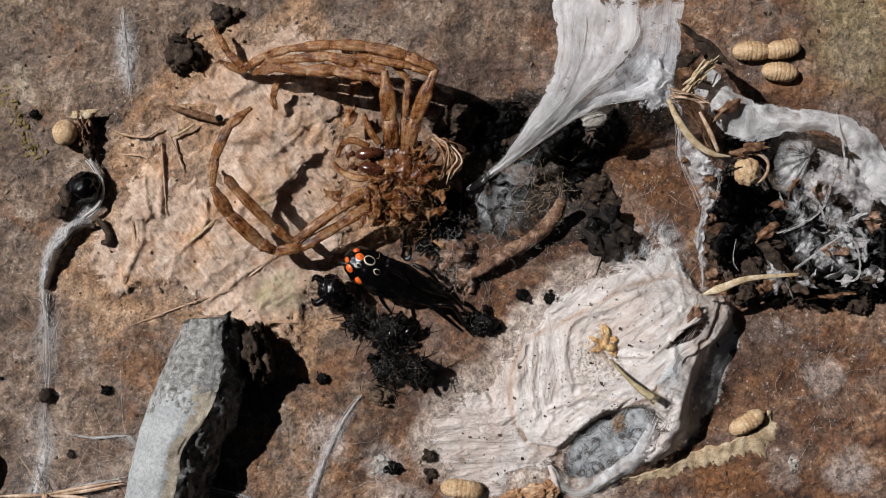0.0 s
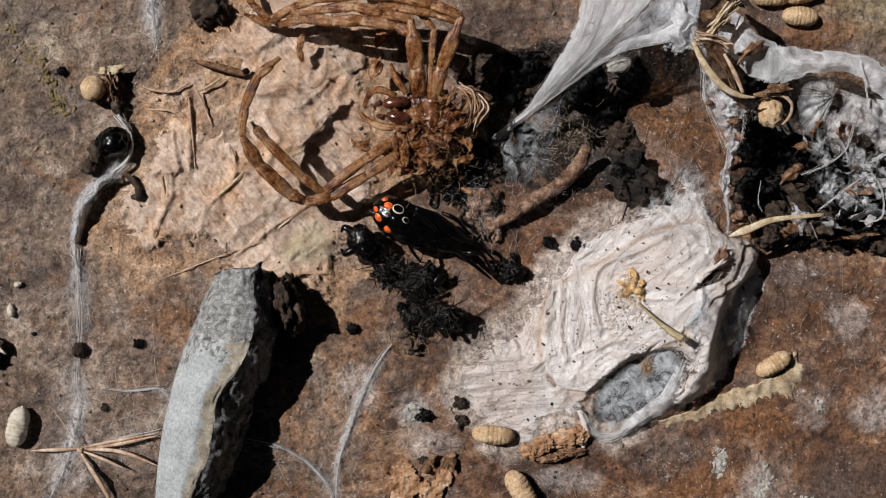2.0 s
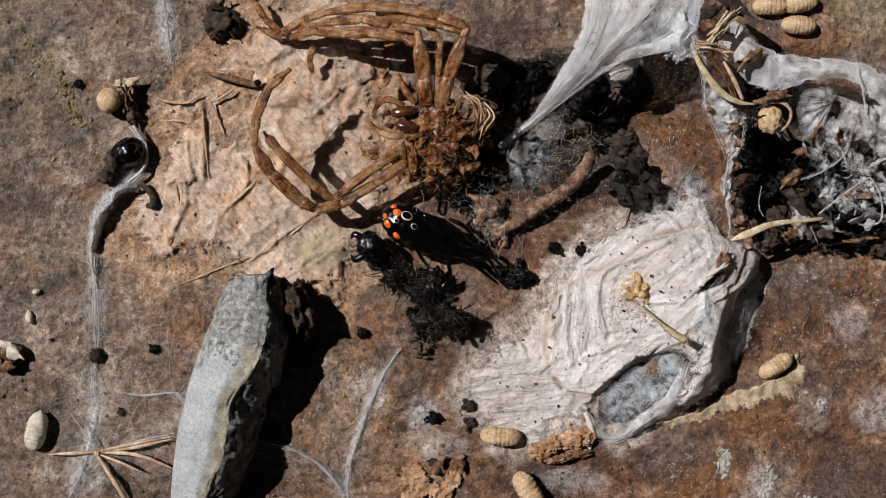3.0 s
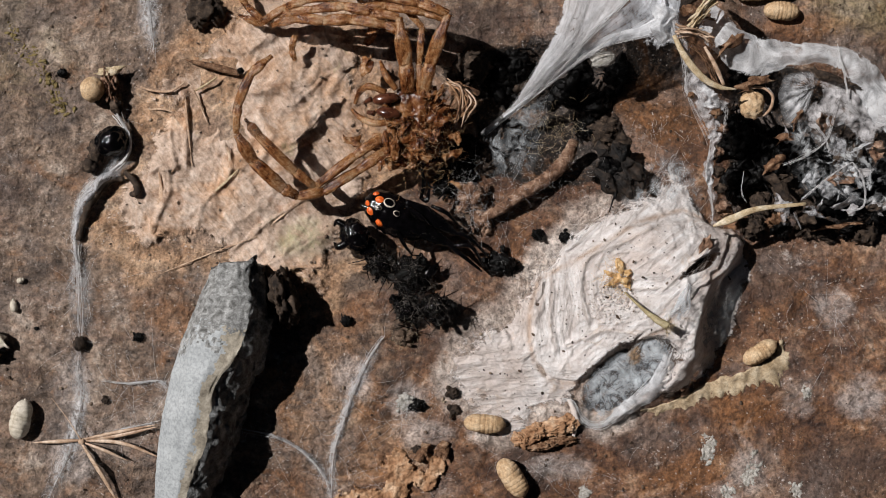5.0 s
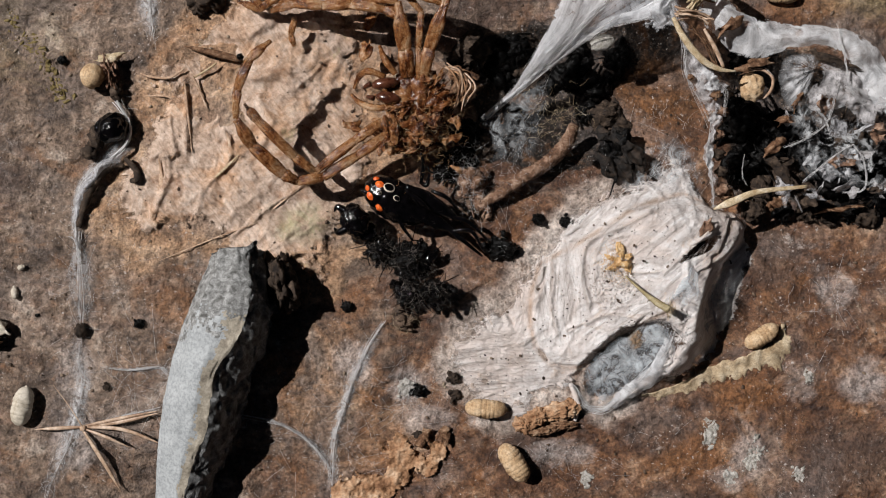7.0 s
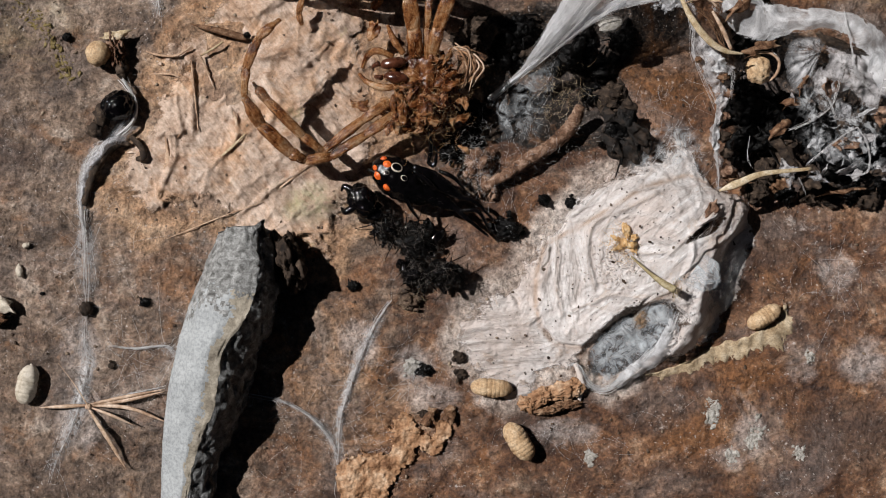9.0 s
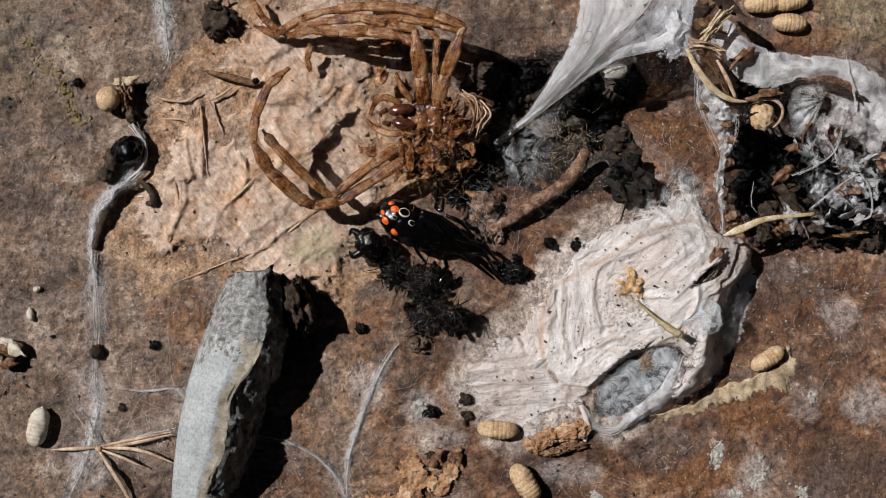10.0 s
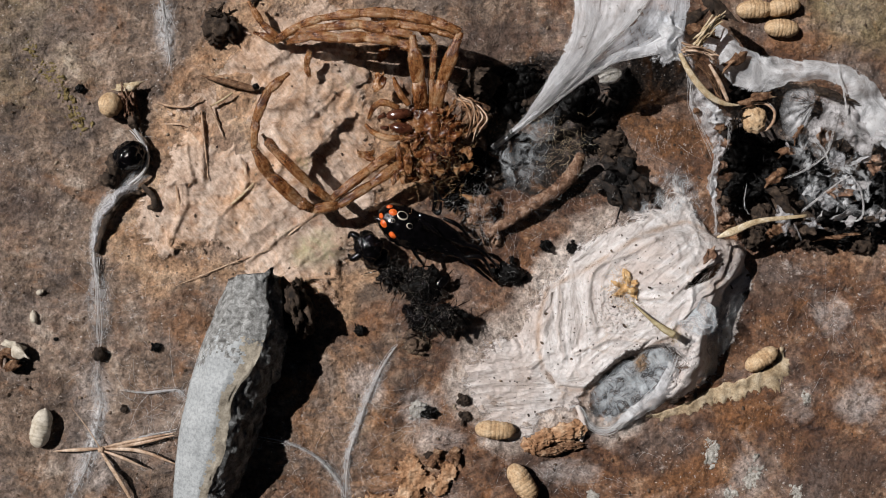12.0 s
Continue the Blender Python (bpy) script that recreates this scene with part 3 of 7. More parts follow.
ROCK = rock_material()
CLAY = plain("dried_clay", [(0.2, (0.30, 0.22, 0.13)), (0.5, (0.47, 0.37, 0.245)), (0.8, (0.60, 0.51, 0.37))], 1.4, 0.85, 0.45, 0.7, 0.18, 0.15)
CRUST = crust_material()
SILK_SHEET = sheet_material()
FIBRE = plain("tan_fibre", [(0.2, (0.30, 0.18, 0.11)), (0.5, (0.48, 0.33, 0.225)), (0.8, (0.64, 0.49, 0.36))], 1.5, 0.8, 0.4, 0.6, 0.12)
SHEET = plain("silk_paper", [(0.2, (0.47, 0.39, 0.335)), (0.42, (0.64, 0.565, 0.52)), (0.6, (0.73, 0.67, 0.635)), (0.8, (0.80, 0.76, 0.74))], 4.5, 0.75, 0.18, 0.6, 0.22, through_light=0.12)
SLATE = plain("grey_slate", [(0.1, (0.28, 0.30, 0.31)), (0.5, (0.36, 0.385, 0.395)), (0.9, (0.43, 0.455, 0.465))], 2.2, 0.65, 0.38, 0.6, 0.12)
SLATE_SPECK = plain("speckled_slate", [(0.25, (0.105, 0.105, 0.10)), (0.5, (0.245, 0.25, 0.245)), (0.75, (0.43, 0.44, 0.435))], 0.8, 0.8, 0.5, 0.8, 0.2)
SLATE_OCHRE = plain("ochre_slate", [(0.25, (0.24, 0.21, 0.165)), (0.5, (0.36, 0.325, 0.26)), (0.75, (0.46, 0.42, 0.35))], 2.0, 0.75, 0.4, 0.4, 0.12)
# Broken slate, with the unlit flank's shade put into its colour.
SLATE_DARK = plain("shaded_broken_slate", [(0.25, (0.06, 0.06, 0.058)), (0.5, (0.16, 0.165, 0.165)), (0.75, (0.30, 0.31, 0.31))], 1.4, 0.8, 0.5, 0.9, 0.3)
MOSS = plain("dry_moss", [(0.2, (0.09, 0.065, 0.022)), (0.5, (0.19, 0.145, 0.060)), (0.8, (0.33, 0.27, 0.13))], 0.8, 0.9, 0.4, 0.8, 0.12, 0.15)
CHAR = plain("charred_bark", [(0.25, (0.003, 0.002, 0.002)), (0.5, (0.010, 0.007, 0.005)), (0.75, (0.05, 0.034, 0.024))], 0.9, 0.6, 0.4, 0.9, 0.25)
BARK = plain("dark_bark", [(0.25, (0.012, 0.008, 0.006)), (0.55, (0.045, 0.03, 0.02)), (0.8, (0.12, 0.085, 0.06))], 1.0, 0.8, 0.4, 0.9, 0.25)
SOOT = plain("black_crumbs", [(0.3, (0.0010, 0.0010, 0.0010)), (0.6, (0.003, 0.003, 0.003)), (0.85, (0.012, 0.010, 0.009))], 0.8, 0.32, 0.3, 0.9, 0.15, 0.10)
CHITIN = plain("glossy_black_chitin", [(0.3, (0.0008, 0.0008, 0.0008)), (0.7, (0.003, 0.0025, 0.003))], 0.9, 0.13, 0.2, 0.45, 0.08, 0.36)
ORANGE = plain("orange_marking", [(0.3, (0.55, 0.075, 0.010)), (0.7, (0.80, 0.17, 0.03))], 0.4, 0.35, 0.2, 0.3, 0.04)
CREAM = plain("cream_marking", [(0.3, (0.45, 0.38, 0.30)), (0.7, (0.70, 0.62, 0.54))], 0.4, 0.4, 0.2, 0.2, 0.03)
AMBER = skin_material("amber_cast_skin", 0.03)
AMBER_DEEP = skin_material("dark_cast_skin", 0.075)
PEEL = plain("peeling_tan_rind", [(0.2, (0.16, 0.075, 0.035)), (0.45, (0.34, 0.19, 0.10)), (0.65, (0.48, 0.31, 0.19)), (0.85, (0.62, 0.46, 0.32))], 2.0, 0.75, 0.4, 0.8, 0.25)
GOLD_HAIR = plain("golden_hair", [(0.3, (0.42, 0.22, 0.09)), (0.7, (0.66, 0.44, 0.24))], 1.0, 0.35, 0.1, 0.0, 0.01, 0.5)
AMBER_DARK = plain("brown_fang", [(0.3, (0.035, 0.010, 0.005)), (0.7, (0.10, 0.035, 0.018))], 1.0, 0.18, 0.2, 0.2, 0.05, 0.6)
PUPA = plain("tan_pupa_skin", [(0.15, (0.28, 0.165, 0.08)), (0.45, (0.50, 0.345, 0.20)), (0.8, (0.66, 0.51, 0.34))], 1.3, 0.75, 0.45, 0.8, 0.16, 0.2)
PUPA_PALE = plain("pale_pupa_skin", [(0.25, (0.40, 0.35, 0.27)), (0.5, (0.55, 0.50, 0.41)), (0.75, (0.66, 0.61, 0.52))], 1.5, 0.6, 0.25, 0.4, 0.08, 0.35)
STRAW = plain("dry_straw", [(0.2, (0.40, 0.28, 0.15)), (0.5, (0.62, 0.50, 0.32)), (0.8, (0.80, 0.71, 0.55))], 1.0, 0.55, 0.4, 0.5, 0.1, 0.35, 0.2)
OLIVE_STRAW = plain("olive_straw", [(0.2, (0.26, 0.20, 0.10)), (0.5, (0.44, 0.37, 0.21)), (0.8, (0.62, 0.55, 0.37))], 1.0, 0.5, 0.3, 0.4, 0.06, 0.35, 0.35)
NEEDLE = plain("dry_needle", [(0.25, (0.25, 0.15, 0.09)), (0.5, (0.46, 0.32, 0.22)), (0.75, (0.66, 0.52, 0.40))], 1.5, 0.45, 0.3, 0.3, 0.06, 0.4)
ROOT = plain("brown_root_bark", [(0.25, (0.06, 0.03, 0.018)), (0.5, (0.19, 0.105, 0.064)), (0.75, (0.42, 0.29, 0.21))], 1.2, 0.75, 0.5, 0.9, 0.3)
LEAF = plain("curled_brown_leaf", [(0.2, (0.05, 0.022, 0.011)), (0.45, (0.17, 0.085, 0.042)), (0.65, (0.32, 0.19, 0.11)), (0.85, (0.52, 0.38, 0.26))], 0.9, 0.65, 0.5, 0.9, 0.25, 0.35, 0.12)
GRIT = plain("grit", [(0.25, (0.03, 0.02, 0.014)), (0.5, (0.12, 0.08, 0.055)), (0.75, (0.34, 0.27, 0.20))], 6.0, 0.8, 0.3, 0.4, 0.1)
LICHEN = plain("white_lichen", [(0.2, (0.20, 0.185, 0.155)), (0.5, (0.40, 0.385, 0.35)), (0.8, (0.58, 0.565, 0.53))], 0.7, 0.9, 0.4, 0.8, 0.15)
YELLOW = plain("yellow_husk", [(0.2, (0.58, 0.33, 0.12)), (0.5, (0.78, 0.53, 0.26)), (0.8, (0.88, 0.73, 0.50))], 0.6, 0.6, 0.3, 0.5, 0.1, 0.3, 0.25)
FIBRE_PALE = plain("pale_silk_fibre", [(0.2, (0.62, 0.53, 0.47)), (0.5, (0.76, 0.70, 0.66)), (0.8, (0.86, 0.83, 0.81))], 6.0, 0.5, 0.1, 0.0, 0.01, 0.4, 0.2)
WEB = silk("grey_silk_web", (0.84, 0.89, 0.96), 1.3, 5.0, 0.42, 1.0, 2.4, 0.5, 0.05)
WEB_MAIN = silk("stretched_silk", (0.82, 0.87, 0.94), 0.7, 2.6, 0.46, 1.0, 2.6, 0.8, 0.04)
WEB_FAN = silk("fan_silk", (0.80, 0.85, 0.92), 0.8, 9.0, 0.05, 0.95, 2.4, 0.3, 0.22)
WEB_STRIP = silk("streaky_silk_web", (0.72, 0.76, 0.83), 0.8, 4.0, 0.20, 0.95, 3.0, 0.5, 0.04)
WEB_THIN = silk("thin_silk_film", (0.74, 0.82, 0.96), 1.0, 4.0, -0.05, 0.60, 2.2, 0.0, 0.28)
WEB_RAG = gauze("crumpled_dirty_silk", (0.66, 0.65, 0.66), 0.25, 1.0, 1.3, 0.45, 0.06, 0.25, 0.85)
WEB_FILM = gauze("dense_silk_film", (0.78, 0.825, 0.89), 0.45, 1.0, 2.4, 0.5, 0.05, 0.3, 0.5, 0.15)
WEB_MATTED = gauze("matted_silk", (0.66, 0.67, 0.70), 0.10, 0.9, 1.6, 0.45, 0.10, 0.3, 0.8)
WEB_SHEER = gauze("sheer_silk", (0.74, 0.79, 0.88), -0.16, 0.46, 2.0, 1.4, 0.22, 0.35, 0.0, 0.07)
WEB_POOL = gauze("pocket_silk_film", (0.72, 0.81, 0.97), 0.06, 0.85, 2.0, 1.6, 0.10, 0.4, 0.0, 0.0)
WEB_TATTY = gauze("tattered_silk", (0.76, 0.80, 0.87), -0.60, 0.62, 2.2, 0.8, 0.12, 0.3, 0.3, 0.08)
WEB_TRAIL = gauze("trail_silk", (0.86, 0.87, 0.90), -0.20, 1.0, 1.1, 0.5, 0.35, 0.3, 0.0, 0.22)
WEB_SOILED = gauze("brown_soiled_silk", (0.36, 0.24, 0.14), 0.1, 0.9, 1.2, 0.5, 0.15, 0.2, 0.6)
THREAD = plain("silk_thread", [(0.3, (0.62, 0.62, 0.63)), (0.7, (0.80, 0.80, 0.80))], 1.0, 0.4, 0.1, 0.0, 0.01, 0.4, 0.3)
# Paler copy of dark_hair with the hairs' glint put into its colour.
GLINT_HAIR = plain("glint_hair", [(0.3, (0.10, 0.08, 0.065)), (0.7, (0.30, 0.26, 0.23))], 1.0, 0.4, 0.1, 0.0, 0.01, 0.5)
HAIR = plain("dark_hair", [(0.3, (0.005, 0.004, 0.004)), (0.7, (0.03, 0.024, 0.02))], 1.0, 0.35, 0.1, 0.0, 0.01, 0.5)


# ---------------------------------------------------------------- the slab
CRUST_RING = ring((300, 170), (330, 110), (395, 55), (440, -5), (560, -40), (640, 40), (660, 130), (700, 290), (650, 380), (620, 470), (585, 520), (520, 500), (430, 470), (360, 440), (270, 480), (220, 440), (190, 360), (240, 300), (265, 230))
SHEET_RING = ring((1198, 262), (1238, 290), (1260, 330), (1276, 375), (1320, 396), (1345, 420), (1346, 470), (1335, 530), (1316, 600), (1284, 655), (1214, 692), (1150, 712), (1075, 748), (1030, 705), (975, 712), (945, 752), (900, 772), (850, 725), (795, 660), (812, 615), (850, 585), (900, 545), (935, 500), (985, 430), (1035, 385), (1090, 352), (1150, 310))
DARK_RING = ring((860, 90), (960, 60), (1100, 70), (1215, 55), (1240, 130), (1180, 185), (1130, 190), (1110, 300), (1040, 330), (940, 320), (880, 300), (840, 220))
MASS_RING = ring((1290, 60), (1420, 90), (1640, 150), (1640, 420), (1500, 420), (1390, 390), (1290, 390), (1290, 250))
# Rock darkened in its colour where hammock and cast skin throw shade.
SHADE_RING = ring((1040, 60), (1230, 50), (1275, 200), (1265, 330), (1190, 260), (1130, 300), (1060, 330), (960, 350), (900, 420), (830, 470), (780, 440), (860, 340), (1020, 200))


def slab_height(x, y):
    """Relief of the bare rock in millimetres."""
    h = 0.9 * layers(x, y, 34, 3, 2) + 0.30 * layers(x, y * 1.3, 7, 11, 4, 0.6)
    s = 1.6 * layers(x * 0.8 + y * 0.25, y, 16, 21, 3)
    h = h + 0.32 * (np.floor(s * 2.2) + smooth(0.72, 1.0, s * 2.2 - np.floor(s * 2.2))) / 2.2
    h = h + 0.17 * layers(x, y * 1.2, 1.8, 41, 4, 0.66)
    h = h - 2.2 * smooth(-1.0, 3.5, inside(DARK_RING, x, y)) - 1.6 * smooth(-1.0, 3.0, inside(MASS_RING, x, y))
    return h


def crust_cover(x, y):
    return inside(CRUST_RING, x, y) + 1.6 * layers(x, y, 7, 61, 4)


def away(line, x, y):
    """Distance in millimetres from a line of grid places."""
    x, y = np.asarray(x, float), np.asarray(y, float)
    best = np.full(x.shape, 1e9)
    p = curve([at(u, v)[:2] for u, v in line], 5 * len(line))
    for (x0, y0), (x1, y1) in zip(p, p[1:]):
        dx, dy = x1 - x0, y1 - y0
        t = np.clip(((x - x0) * dx + (y - y0) * dy) / (dx * dx + dy * dy + 1e-12), 0, 1)
        best = np.minimum(best, np.hypot(x - x0 - t * dx, y - y0 - t * dy))
    return best


CRUST_FOLDS = (([(298, 168), (330, 118), (372, 82), (430, 34)], 0.6, 0.9), ([(346, 165), (352, 225), (352, 285)], 0.35, 0.6), ([(326, 190), (324, 240), (336, 292)], 0.3, 0.45), ([(275, 197), (300, 190), (322, 196)], 0.25, 0.4), ([(318, 300), (318, 340), (292, 400)], 0.35, 0.5),
               ([(640, 72), (652, 108), (684, 132)], 0.5, 0.7), ([(470, 160), (515, 150), (548, 172)], 0.5, 0.6), ([(598, 212), (640, 232), (690, 240)], 0.35, 0.5), ([(600, 290), (640, 310), (690, 300)], 0.4, 0.45), ([(440, 430), (500, 385), (562, 345)], 0.22, 0.35), ([(210, 298), (262, 300), (332, 292)], 0.3, 0.35),
               ([(418, 250), (430, 300), (395, 345)], 0.3, 0.4), ([(380, 60), (440, 90), (500, 70)], 0.5, 0.5), ([(480, 200), (500, 240), (480, 285)], 0.5, 0.5), ([(620, 130), (600, 170), (640, 200)], 0.4, 0.4), ([(330, 330), (380, 360), (430, 400)], 0.4, 0.4), ([(585, 460), (600, 480), (660, 500)], 0.3, 0.4), ([(560, 490), (520, 440), (600, 405)], 0.5, 0.3))


def crust_height(x, y):
    """Relief of the tan crust that lies on the rock: soft swells with creased folds."""
    rim = smooth(-0.2, 3.5, crust_cover(x, y))
    wx, wy = x + 2.5 * layers(x, y, 8, 66, 2), y + 2.5 * layers(x, y, 8, 68, 2)
    ridge = 1 - np.abs(layers((wx * 0.8 + 0.6 * wy) * 0.35, wy * 0.8 - 0.6 * wx, 3.2, 71, 3, 0.55))
    wrinkle = (1 - np.abs(layers(wx, wy * 0.4, 2.0, 73, 3, 0.55))) ** 3
    folds, wob = 0.0, 0.25 * layers(x, y, 1.8, 77, 3)
    for line, half, tall in CRUST_FOLDS:
        folds = folds + 1.05 * tall * np.exp(-((away(line, x, y) + wob) / (1.1 * half)) ** 2)
    return slab_height(x, y) * (1 - 0.4 * rim) + 0.06 + rim * (0.25 + folds + 0.26 * np.clip(ridge, 0, 1) ** 3 + 0.14 * np.clip(wrinkle, 0, 1) + 0.7 * layers(x, y, 9, 75, 2)) + 0.045 * layers(x, y, 0.9, 78, 3, 0.6)


def pocket_reach(x, y):
    """Below one inside the sunken pocket at the sheet's foot."""
    px, py = x / STEP + 784, 441 - y / STEP
    du, dv = px - 1112, py - 663
    return np.hypot((du * 0.79 - dv * 0.61) / 100, (du * 0.61 + dv * 0.79) / 50)


# the torn edge of the sheet's upper layer, and rolled folds in it: line, half width, height
LAYER_RING = ring((955, 545), (954, 600), (963, 634), (985, 662), (1012, 668), (1050, 669), (1068, 655), (1088, 628), (1122, 600), (1168, 572), (1215, 520), (1262, 470), (1300, 410), (1260, 395), (1215, 370), (1130, 395), (1060, 440), (1010, 470), (970, 490))
FOLDS = (([(1052, 565), (1042, 530), (1037, 490), (1046, 458), (1066, 440), (1100, 428), (1150, 402)], 0.55, 0.75), ([(1068, 555), (1060, 510), (1062, 470), (1075, 445)], 0.35, 0.35),
         ([(985, 455), (990, 510), (986, 560), (996, 612)], 0.40, 0.40), ([(966, 470), (975, 520), (958, 560)], 0.45, 0.40), ([(1016, 606), (1046, 592), (1085, 576), (1130, 583)], 0.28, 0.35),
         ([(905, 632), (938, 628), (958, 612)], 0.25, 0.30), ([(1170, 505), (1195, 480), (1225, 455), (1262, 425)], 0.40, 0.50), ([(1100, 500), (1140, 505), (1172, 500)], 0.30, 0.30),
         ([(1205, 470), (1208, 510), (1196, 548), (1202, 585)], 0.45, 0.50), ([(830, 640), (880, 636), (930, 650)], 0.3, 0.22), ([(850, 690), (900, 672), (960, 690)], 0.3, 0.2), ([(1010, 500), (1022, 540), (1015, 585)], 0.3, 0.25),
         ([(1010, 440), (1060, 405), (1110, 370)], 0.25, 0.25), ([(1150, 340), (1180, 380), (1185, 430)], 0.3, 0.22), ([(1218, 330), (1225, 375), (1220, 425)], 0.35, 0.25), ([(985, 700), (1010, 640), (1024, 615)], 0.4, 0.2))
SLITS = [[(1150, 575), (1090, 628), (1062, 660)], [(1215, 462), (1236, 452), (1252, 448)], [(968, 640), (986, 660), (1005, 667)], [(978, 498), (974, 520), (962, 535)], [(900, 565), (915, 580), (922, 592)]]


def sheet_cover(x, y):
    px, py = x / STEP + 784, 441 - y / STEP
    c = inside(SHEET_RING, x, y) + 0.7 * layers(x, y, 3.0, 81, 4)
    soft = np.maximum(smooth(420, 300, py), smooth(960, 880, px) * smooth(640, 520, py))
    c = np.where(c > 0, c * (1 - 0.72 * soft), c)
    hole = np.hypot((px - 1236 + 0.75 * (py - 466)) / 17, (py - 462 + 0.5 * (px - 1236)) / 8) - 1 + 0.35 * layers(x, y, 1.6, 87, 3)
    c = np.minimum(c, 3.0 * hole)
    return np.minimum(c, 5.0 * (pocket_reach(x, y) - 0.84) + 0.35 * layers(x, y, 2.0, 83, 3))


RIDGE_V, RIDGE_U = (380, 400, 430, 460, 490, 530, 580, 620, 660, 700), (1300, 1312, 1316, 1300, 1262, 1246, 1228, 1215, 1196, 1150)


def sheet_height(x, y):
    """The silk sheet swells towards its far rim and drops steeply there; folds and a torn upper layer lie on it."""
    px, py = x / STEP + 784, 441 - y / STEP
    ridge = np.interp(py, RIDGE_V, RIDGE_U) + 7 * layers(x, y, 5, 84, 3)
    swell = smooth(860, 1215, px + 0.25 * (500 - py)) * smooth(300, 430, py)
    drop = smooth(-12, np.interp(py, (400, 560, 620, 700), (26, 32, 66, 60)), px - ridge)
    h = (0.30 + 6.2 * swell * swell) * (1 - drop)
    h = np.maximum(h - 2.6 * smooth(1225, 1318, px) * smooth(505, 455, py) * (1 - drop), 0.25 * (1 - drop))
    wx, wy = x + 2.0 * layers(x, y, 7, 86, 3), y + 2.0 * layers(x, y, 7, 88, 3)
    level, upright = level_zone(x, y), upright_zone(x, y)
    slant = np.clip(1 - np.abs(layers((wx * 0.75 + wy * 0.66) * 0.18, wy * 0.75 - wx * 0.66, 1.5, 91, 4, 0.6)), 0, 1) ** 2
    flat = np.clip(1 - np.abs(layers(wx * 0.16, wy, 1.3, 92, 4, 0.6)), 0, 1) ** 2
    stood = np.clip(1 - np.abs(layers(wx, wy * 0.16, 1.5, 93, 4, 0.6)), 0, 1) ** 2
    crumple = (slant * (1 - level) + flat * level) * (1 - upright) + stood * upright
    h = h + (0.075 * crumple + 0.26 * layers(x, y, 7, 94, 2) + 0.045 * layers(x, y, 0.9, 95, 3, 0.65)) * (1 - 0.5 * drop)
    wob = 0.22 * layers(x, y, 1.8, 96, 3)
    h = h + 0.42 * smooth(-0.10, 0.16, inside(LAYER_RING, x, y) + 1.6 * wob)
    for line, half, tall in FOLDS:
        h = h + 0.8 * tall * np.exp(-((away(line, x, y) + wob) / (0.75 * half)) ** 2)
    for line in SLITS:
        h = h - 0.5 * np.exp(-((away(line, x, y) + 0.5 * wob) / 0.2) ** 2)
    h = h * (1 - 0.75 * (1 - smooth(0.84, 1.10, pocket_reach(x, y) + 0.06 * layers(x, y, 2, 99, 3))))
    edge = smooth(0, 1.6, inside(SHEET_RING, x, y) + 0.7 * layers(x, y, 3.0, 81, 4))
    return slab_height(x, y) * (1 - 0.5 * edge) + 0.05 + h * edge


def level_zone(x, y):
    px, py = x / STEP + 784, 441 - y / STEP
    return smooth(-40, 50, (py - 590) - 0.35 * (px - 930) + 18 * layers(x, y, 6, 141, 3)) * smooth(1090, 1020, px)


def upright_zone(x, y):
    px, py = x / STEP + 784, 441 - y / STEP
    return smooth(1.3, 0.6, np.hypot((px - 1000) / 75, (py - 530) / 85) + 0.25 * layers(x, y, 5, 143, 3))


def stain_zone(x, y):
    """Tan dirt caught along the folds and the torn layer's edge."""
    d = np.abs(inside(LAYER_RING, x, y) + 0.2)
    for line, half, tall in FOLDS[:8]:
        d = np.minimum(d, away(line, x, y) + 0.25)
    return 0.8 * np.exp(-(d / 0.32) ** 2)


TOP_X, TOP_Y = np.meshgrid(np.arange(-70, 70.1, 0.25), np.arange(-45, 50.1, 0.25))
TOP = slab_height(TOP_X, TOP_Y)
TOP = np.where(crust_cover(TOP_X, TOP_Y) > 0, np.maximum(TOP, crust_height(TOP_X, TOP_Y)), TOP)
TOP = np.where(sheet_cover(TOP_X, TOP_Y) > 0, np.maximum(TOP, sheet_height(TOP_X, TOP_Y)), TOP)


def ground_at(u, v):
    """The highest of rock, crust and sheet at a grid place."""
    x, y = (at(u, v)[:2] - np.array((-70, -45))) / 0.25
    i, j = int(np.clip(y, 0, TOP.shape[0] - 2)), int(np.clip(x, 0, TOP.shape[1] - 2))
    fy, fx = y - i, x - j
    return float((TOP[i, j] * (1 - fx) + TOP[i, j + 1] * fx) * (1 - fy) + (TOP[i + 1, j] * (1 - fx) + TOP[i + 1, j + 1] * fx) * fy)


def on(u, v, h=0.0):
    """A grid place h millimetres above whatever ground lies there."""
    return at(u, v, ground_at(u, v) + h)


